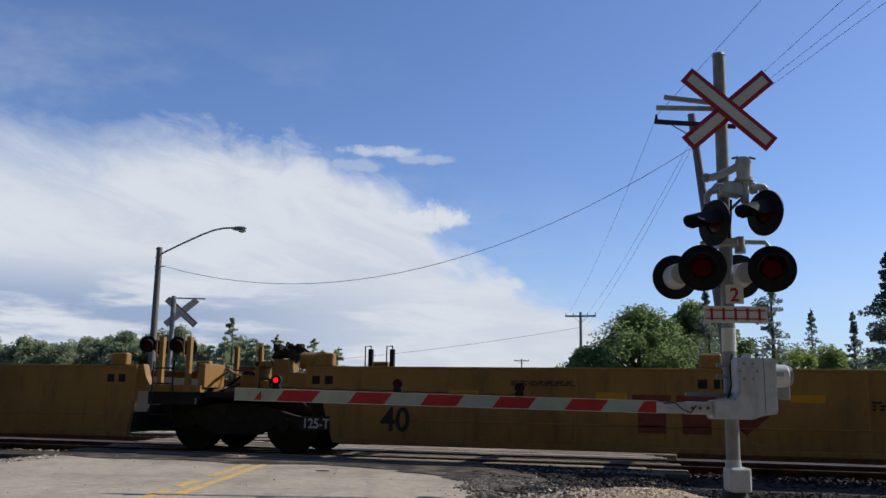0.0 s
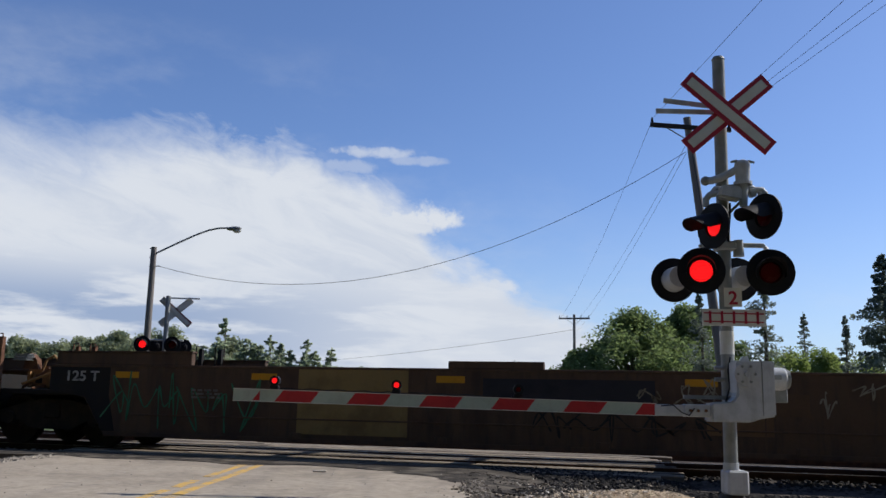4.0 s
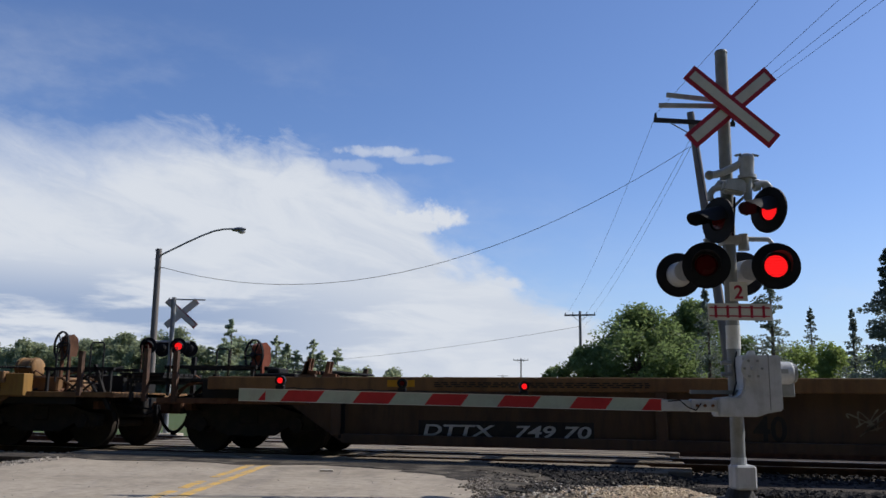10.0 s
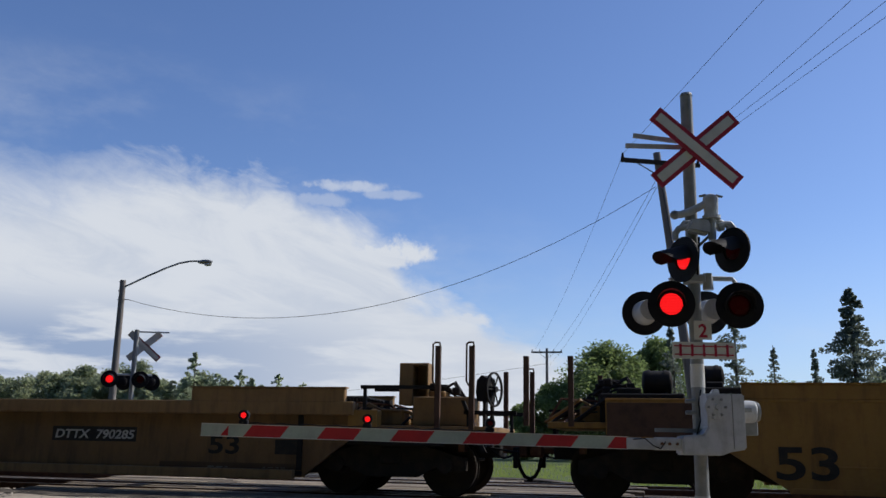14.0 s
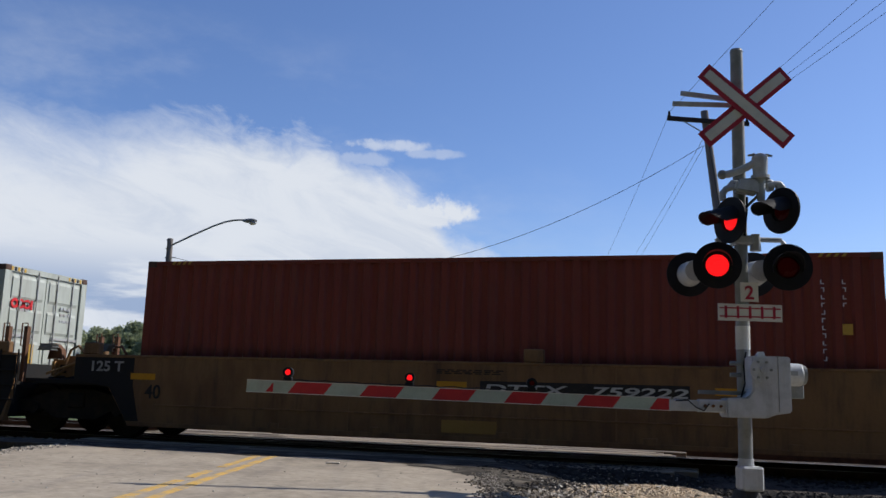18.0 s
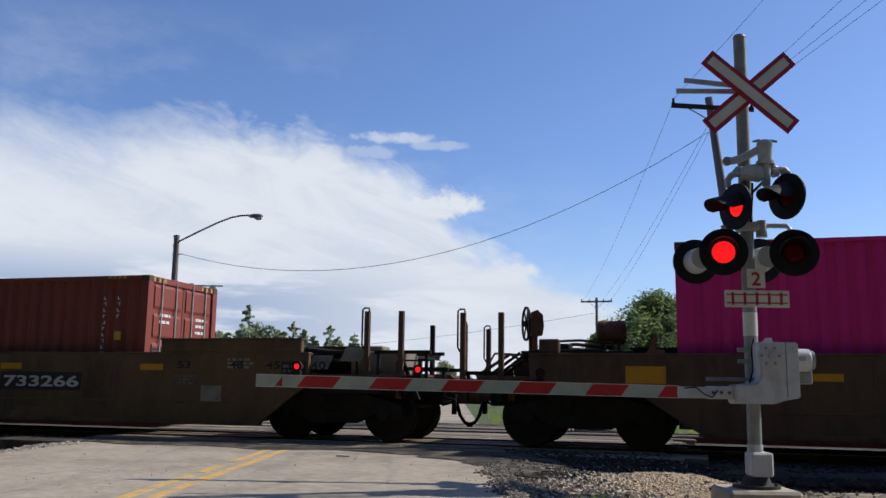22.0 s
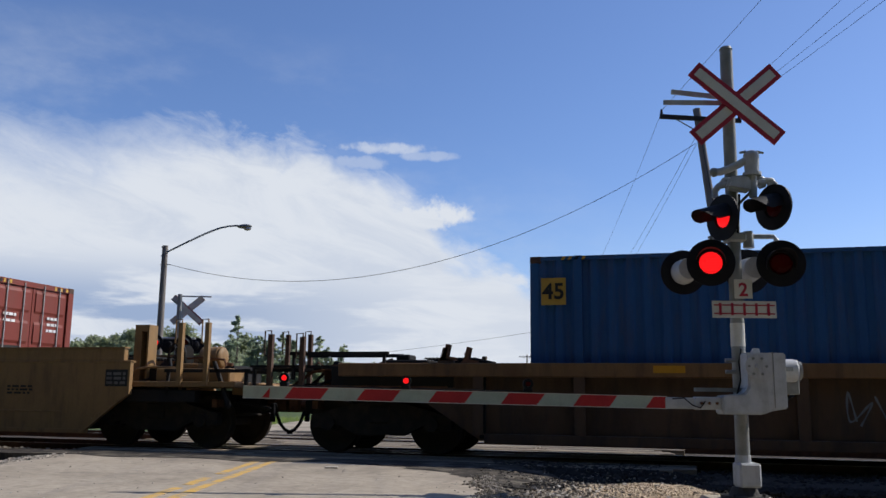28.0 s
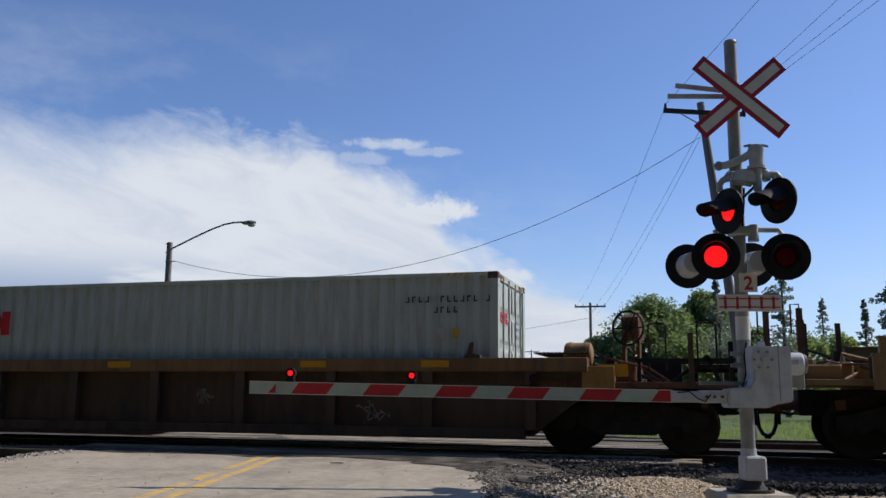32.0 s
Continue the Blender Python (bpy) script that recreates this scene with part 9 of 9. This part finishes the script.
def build_poles():
    # street lamp on a wooden pole
    lamp = thing("street_lamp", "street lamp on a grey wooden pole with a curved arm", "street lamp", m=pose(-19.38, 29.4, -0.3))
    smooth(part("pole", rod(bmesh.new(), (0.03, 0, 0), (0.0, 0, 7.0), 0.15, 0.11, 14), POLE_WOOD, lamp))
    arm = [(0.1, 0.0, 6.75), (0.9, 0.2, 7.18), (1.6, 0.35, 7.52), (2.05, 0.5, 7.72), (2.4, 0.6, 7.80), (2.75, 0.68, 7.82)]
    part("arm", chain(bmesh.new(), arm, 0.035, 8), LAMP_METAL, lamp, "curved steel lamp arm")
    bm = bmesh.new()
    bmesh.ops.create_uvsphere(bm, u_segments=16, v_segments=8, radius=0.16, matrix=pose(3.0, 0.72, 7.79) @ Matrix.Diagonal((2.0, 0.9, 0.55, 1)))
    head = smooth(part("lamp_head", bm, LAMP_METAL, lamp, "grey cobra-head luminaire"))
    bm = bmesh.new()
    bmesh.ops.create_uvsphere(bm, u_segments=14, v_segments=8, radius=0.13, matrix=pose(3.12, 0.74, 7.71) @ Matrix.Diagonal((1.3, 0.9, 0.7, 1)))
    smooth(part("lens_bowl", bm, surface("lamp_bowl", (0.5, 0.5, 0.48), 0.2, 0, bump=0), head))
    for z in (6.95, 6.60, 6.25):
        part("insulator", rod(bmesh.new(), (-0.16, 0, z), (-0.11, 0, z), 0.025, 0.025, 6), LAMP_METAL, lamp)
    part("bracket", rod(bmesh.new(), (0.1, 0, 6.25), (0.3, 0, 6.25), 0.02, 0.02, 6), LAMP_METAL, lamp)
    # leaning power pole beyond the track
    pole = thing("power_pole", "leaning grey wooden power pole with a cross arm", "power pole", m=pose(1.75, 27.8, -0.4))
    smooth(part("pole", rod(bmesh.new(), (0.02, 0, 0), (-1.07, 0, 10.55), 0.17, 0.115, 14), POLE_WOOD, pole))
    part("cross_arm", prism(bmesh.new(), [(-2.22, 10.28), (0.26, 9.95), (0.27, 10.07), (-2.21, 10.42)], -0.18, -0.08), CREOSOTE, pole)
    for x, z in ((-2.15, 10.42), (-0.35, 10.16), (0.2, 10.08)):
        part("insulator", rod(bmesh.new(), (x, -0.13, z), (x, -0.13, z + 0.16), 0.05, 0.03, 8), BLACK, pole)
    part("brace", rod(bmesh.new(), (-1.75, -0.13, 10.25), (-1.03, -0.1, 9.75), 0.02, 0.02, 6), LAMP_METAL, pole)
    part("brace", rod(bmesh.new(), (-0.35, -0.13, 10.05), (-1.0, -0.1, 9.75), 0.02, 0.02, 6), LAMP_METAL, pole)
    part("down_wire", chain(bmesh.new(), [(-0.95, -0.16, 9.4), (-0.7, -0.2, 7.5), (-0.42, -0.2, 5.2)], 0.008, 5), BLACK, pole)
    wire("service_wire", "sagging black service wire to the street lamp", (-19.12, 29.4, 5.95), (0.62, 27.75, 9.0), 2.12, 0.0095)
    wire("power_wire", "thin overhead power wire", (-0.40, 27.7, 10.1), (-9.1, 75, 8.55), 0.6, 0.006)
    wire("power_wire", "thin overhead power wire", (0.62, 27.7, 9.2), (-7.9, 75, 8.1), 0.5, 0.006)
    wire("power_wire", "thin overhead power wire", (0.66, 27.7, 9.0), (-7.7, 75, 7.4), 0.5, 0.006)
    wire("power_wire", "thin overhead power wire", (-0.40, 27.7, 10.15), (10.37, -6.3, 10.15), 0.1, 0.006)
    wire("power_wire", "thin overhead power wire", (1.9, 27.7, 10.45), (12.44, -6.3, 10.45), 0.1, 0.006)
    wire("power_wire", "thin overhead power wire", (1.95, 27.7, 10.25), (14.35, -6.3, 10.25), 0.1, 0.006)
    wire("power_wire", "thin overhead power wire", (1.97, 27.7, 10.08), (15.18, -6.3, 10.08), 0.1, 0.006)
    for x, y, h in ((-7.95, 75, 9.3), (-26.2, 150, 9.2), (-46.0, 235, 9.2), (-70, 330, 9.2)):
        p = thing("power_pole", "distant wooden power pole with a straight cross arm", "power pole", "far power poles", pose(x, y, -0.5))
        part("pole", rod(bmesh.new(), (0.0, 0, 0), (0.0, 0, h), 0.15, 0.11, 10), POLE_WOOD, p)
        part("cross_arm", box(bmesh.new(), -1.32, 1.32, -0.16, -0.05, h - 0.42, h - 0.28), POLE_WOOD, p)
        for dx in (-1.25, -0.6, 0.6, 1.25):
            part("insulator", rod(bmesh.new(), (dx, -0.1, h - 0.28), (dx, -0.1, h - 0.1), 0.04, 0.03, 6), BLACK, p)
        for sgn in (-1, 1):
            part("brace", rod(bmesh.new(), (sgn * 0.65, -0.1, h - 0.38), (0, -0.1, h - 0.95), 0.02, 0.02, 5), LAMP_METAL, p)
    wire("far_wire", "thin wire running down the far road", (-7.95, 75, 7.5), (-60.0, 100, 5.2), 0.9, 0.014)


STONE = surface("ballast_stone", (0.34, 0.30, 0.248), 0.9, 0, (0.15, 0.13, 0.108), 0.6, 8, bump=0.3, spread=0.35)
STONE_PALE = surface("pale_stone", (0.46, 0.43, 0.38), 0.9, 0, (0.30, 0.27, 0.24), 0.6, 8, bump=0.3)
DIRT = surface("sandy_stone", (0.60, 0.485, 0.345), 0.95, 0, (0.45, 0.355, 0.245), 0.6, 6, bump=0.3)


def stones(name, label, material, count, seed, place, size):
    """Loose stones joined into one mass; place: a function that gives x, y, z."""
    rnd = random.Random(seed)
    vs, fs = [], []
    shape = [(-1, -1, -0.6), (1, -0.8, -0.7), (0.9, 1, -0.6), (-0.8, 0.9, -0.7), (-0.7, -0.6, 0.7), (0.7, -0.7, 0.55), (0.6, 0.6, 0.75), (-0.6, 0.75, 0.5)]
    quads = [(0, 3, 2, 1), (4, 5, 6, 7), (0, 1, 5, 4), (1, 2, 6, 5), (2, 3, 7, 6), (3, 0, 4, 7)]
    for k in range(count):
        x, y, z = place(rnd)
        s = size * rnd.uniform(0.5, 1.5)
        m = Euler((rnd.uniform(0, 6), rnd.uniform(0, 6), rnd.uniform(0, 6))).to_matrix()
        i = len(vs)
        for p in shape:
            q = m @ (Vector(p) * s * rnd.uniform(0.8, 1.2))
            vs.append((x + q.x, y + q.y, z + q.z * 0.8))
        fs += [tuple(i + j for j in f) for f in quads]
    me = bpy.data.meshes.new(name)
    me.from_pydata(vs, [], fs)
    me.materials.append(None)
    return tagged(piece(name, me, material), label, "stones", kind="stuff")


STONE_DARK = surface("dirty_stone", (0.105, 0.088, 0.070), 0.95, 0, (0.20, 0.17, 0.14), 0.5, 7, fine=0.4, shine=0.1)
# near-black for the train's shade along the track, and for the tarry road edge
SHADE_DIRT_STONE = surface("shade_dirt_stone", (0.034, 0.032, 0.031), 0.95, 0, (0.075, 0.068, 0.060), 0.5, 4, fine=0.4, shine=0.08)


def build_small():
    def near_side(rnd, right):
        while True:
            p = by_track(rnd)
            if (p[0] > -3.5 and p[1] < TRACK_Y) == right:
                return p

    def by_track(rnd):
        while True:
            x, y = rnd.uniform(-26, 12), TRACK_Y + rnd.uniform(-3.6, 3.4)
            cx = road_x(y)
            if cx - 3.9 < x < cx + 3.95:
                continue
            if abs(abs(y - TRACK_Y) - 0.72) < 0.09:
                continue
            a = abs(y - TRACK_Y)
            return x, y, (-0.12 if a < 1.5 else -0.12 - (a - 1.5) * 0.07) + rnd.uniform(-0.01, 0.015)
    stones("track_stones", "loose grey ballast stones along the rails", STONE, 11000, 1, lambda r: near_side(r, False), 0.028)
    # near-side ballast is blackened in place of the train's shade
    stones("sooty_stones", "ballast stones beside the signal, blackened for the train's shade", SHADE_DIRT_STONE, 6000, 21, lambda r: near_side(r, True), 0.028)

    # a strip of black stones painted where the train shades the gravel
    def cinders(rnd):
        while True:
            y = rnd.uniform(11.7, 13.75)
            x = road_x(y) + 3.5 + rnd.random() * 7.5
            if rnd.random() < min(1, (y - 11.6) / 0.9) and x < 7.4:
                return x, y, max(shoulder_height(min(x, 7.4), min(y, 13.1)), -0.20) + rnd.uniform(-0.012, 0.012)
    stones("cinders", "dark dirty stones beside the track, blackened for the train's shade", SHADE_DIRT_STONE, 15000, 22, cinders, 0.026)

    def shoulder(rnd):
        while True:
            y = rnd.uniform(5.5, 12.9)
            x = road_x(y) + 3.15 + abs(rnd.gauss(0, 1)) * 1.9
            if x < 7 and (x + 0.30) ** 2 / 0.7 + (y - 10.85) ** 2 / 0.9 > rnd.random():
                return x, y, shoulder_height(x, y) + rnd.uniform(-0.01, 0.012)
    stones("shoulder_stones", "loose grey gravel on the road's shoulder", STONE, 11000, 2, shoulder, 0.015)
    stones("shoulder_rubble", "dark broken asphalt and dirty gravel on the shoulder", STONE_DARK, 6000, 32, shoulder, 0.020)

    def mound(rnd):
        x, y = rnd.gauss(-0.30, 0.50), rnd.gauss(10.85, 0.60)
        return x, y, shoulder_height(x, y) + rnd.uniform(-0.01, 0.012)
    stones("sandy_mound", "small mound of sandy gravel beside the signal", DIRT, 13000, 3, mound, 0.013)

    def tan_spread(rnd):
        while True:
            y = rnd.uniform(6.0, 12.4)
            x = road_x(y) + 3.3 + abs(rnd.gauss(0, 1)) * 2.2
            if x < 7:
                return x, y, shoulder_height(x, y) + rnd.uniform(-0.008, 0.01)
    stones("sandy_gravel", "tan gravel mixed into the road's shoulder", DIRT, 2600, 7, tan_spread, 0.012)
    stones("coarse_stones", "scattered pale fist-sized stones on the shoulder", STONE_PALE, 1100, 9, tan_spread, 0.022)

    def crumbs(rnd):
        y = rnd.gauss(11.3, 0.5)
        x = road_x(y) + 3.2 + rnd.random() ** 0.7 * 1.7
        return x, y, max(shoulder_height(x, y), road_height(y) if x < road_x(y) + 3.3 else -1) + rnd.uniform(-0.004, 0.01)
    def tar_edge(rnd):
        y = rnd.uniform(9.6, 12.9)
        x = road_x(y) + 3.15 + rnd.random() ** 1.4 * (0.5 + 0.55 * (y - 9.6))
        return x, y, max(shoulder_height(x, y), road_height(y) - 0.03 if x < road_x(y) + 3.5 else -1) + rnd.uniform(-0.008, 0.008)
    stones("tarry_dirt", "black tarry dirt that spills off the asphalt", SHADE_DIRT_STONE, 9000, 33, tar_edge, 0.020)
    stones("asphalt_crumbs", "dark crumbs of broken asphalt at the road's edge", DARK_ASPHALT, 1700, 8, crumbs, 0.012)

    def road_edge(rnd):
        y = rnd.uniform(6.5, 10.8)
        x = road_x(y) + 3.36 + 0.22 * noise.noise(Vector((y * 1.4, 3, 7))) + rnd.gauss(0, 0.12)
        return x, y, (road_height(y) + 0.002 if x < road_x(y) + 3.35 else shoulder_height(x, y)) + rnd.uniform(-0.004, 0.004)
    stones("edge_gravel", "dirty gravel spilled over the asphalt's edge", STONE, 5200, 35, road_edge, 0.011)
    stones("edge_dirt", "dark grit and dirt along the asphalt's edge", STONE_DARK, 5200, 36, road_edge, 0.010)

    def on_road(rnd):
        y = rnd.uniform(5.5, 12.6)
        return road_x(y) + rnd.uniform(-3.3, 3.3), y, road_height(y) + 0.004
    stones("road_pebbles", "small loose pebbles strewn on the asphalt", STONE_PALE, 70, 15, on_road, 0.006)
    stones("road_crumbs", "small dark crumbs strewn on the asphalt", DARK_ASPHALT, 30, 16, on_road, 0.005)

    def left_side(rnd):
        y = rnd.uniform(8.5, 12.9)
        x = road_x(y) - 3.3 - abs(rnd.gauss(0, 1)) * 2.0
        return x, y, shoulder_height(x, y) + rnd.uniform(-0.01, 0.02)
    stones("shoulder_stones", "loose grey gravel on the far shoulder", STONE, 5000, 4, left_side, 0.026)
    # weeds by the signal
    rnd = random.Random(12)
    for k, (wx, wy) in enumerate(((-0.80, 8.7), (-1.05, 8.3), (-0.62, 8.9), (-0.92, 8.55), (-1.6, 7.9), (1.9, 10.6))):
        vs, fs = [], []
        for b in range(46):
            a, r, h = rnd.uniform(0, 6.28), rnd.uniform(0.0, 0.16), rnd.uniform(0.02, 0.075)
            x, y, lean = wx + r * math.cos(a), wy + r * math.sin(a), rnd.uniform(0.0, 0.10)
            i = len(vs)
            z = shoulder_height(x, y) - 0.01
            vs += [(x - 0.006, y, z), (x + 0.006, y, z), (x + lean * math.cos(a), y + lean * math.sin(a), z + 0.01 + h)]
            fs.append((i, i + 1, i + 2))
        me = bpy.data.meshes.new("weed_tuft")
        me.from_pydata(vs, [], fs)
        me.materials.append(None)
        tagged(piece("weed_tuft", me, LEAF_PALE), "small green tuft of weeds in the gravel", "weeds", "weed tufts", kind="stuff")
    # uncut grass and weeds on the far verge
    vs, fs = [], []
    for k in range(5200):
        y = 21.0 + 34.0 * rnd.random() ** 1.6
        x = rnd.uniform(-0.42 * y - 4, 0.42 * y + 4)
        if abs(x - road_x(y)) < 4.4 or noise.noise(Vector((x * 0.25, y * 0.18, 3))) < -0.25:
            continue
        h = rnd.uniform(0.10, 0.34) * (1.0 + 0.8 * noise.noise(Vector((x * 0.5, y * 0.3, 8))))
        for b in range(5):
            a, i = rnd.uniform(0, 6.28), len(vs)
            px, py, w, lean = x + rnd.uniform(-0.25, 0.25), y + rnd.uniform(-0.2, 0.2), rnd.uniform(0.010, 0.028), rnd.uniform(0.02, 0.16)
            vs += [(px - w, py, -0.49), (px + w, py, -0.49), (px + lean * math.cos(a), py + lean * math.sin(a), -0.46 + h * rnd.uniform(0.5, 1.2))]
            fs.append((i, i + 1, i + 2))
    me = bpy.data.meshes.new("verge_grass")
    me.from_pydata(vs, [], fs)
    me.materials.append(None)
    tagged(piece("verge_grass", me, LEAF_PALE), "uncut pale green grass and weeds on the far verge", "grass", kind="stuff")
    bm = box(bmesh.new(), -0.09, 0.09, -0.03, 0.03, 0.0, 0.025, 0.008)
    tagged(part("wood_scrap", bm, surface("scrap", (0.5, 0.45, 0.38), 0.8, 0), m=pose(-4.55, 11.1, road_height(11.1), 0, 0, 20)), "pale scrap of wood lying on the asphalt", "scrap")


build_ground()
build_road()
build_track()
build_crossing()
build_shoulder()
build_patch()
build_signal()
build_gate()
build_far_signal()
build_train()
build_trees()
build_poles()
build_small()

# ---- what moves ----
HALF_BEAT, FIRST = 0.704, 0.045
UNEVEN = {17: 0.060, 34: -0.035, 44: 0.050}


def flash_rows(home, phase):
    """A lens turns its lit face out for one half of the beat and in for the other. phase 0 is lit first; both are dark at the start."""
    def turned(deg):
        return home @ pose(0, 0, 0, 0, 0, deg)
    rows, angle, lead = [(0.0, turned(180))], 180, 0.06 if phase % 1 else 0.0
    for n in range(46):
        t = FIRST + HALF_BEAT * n + UNEVEN.get(n, 0.0) - (lead if n else 0.0)
        if n == 0 and int(phase) == 1:
            continue
        rows += [(t - 2 / 30, turned(angle)), (t - 1 / 30, turned(angle + 65)), (t, turned(angle + 130)), (t + 1 / 30, turned(angle + 180))]
        angle = (angle + 180) % 360
    clean, last = [], -1
    for t, m in rows:
        if t <= 32.0 and frame(t) > last:
            clean.append((t, m))
            last = frame(t)
    clean.append((32.0 + 1 / 30, turned(angle)))
    return clean


def motions():
    for ob, s in MOVERS:
        walk(ob, [(0.0, pose(s, TRACK_Y, 0)), (32.0, pose(s + SPEED * 32.0, TRACK_Y, 0))])
    for lens, phase in FLASHERS:
        walk(lens, flash_rows(lens.matrix_basis.copy(), phase))


motions()
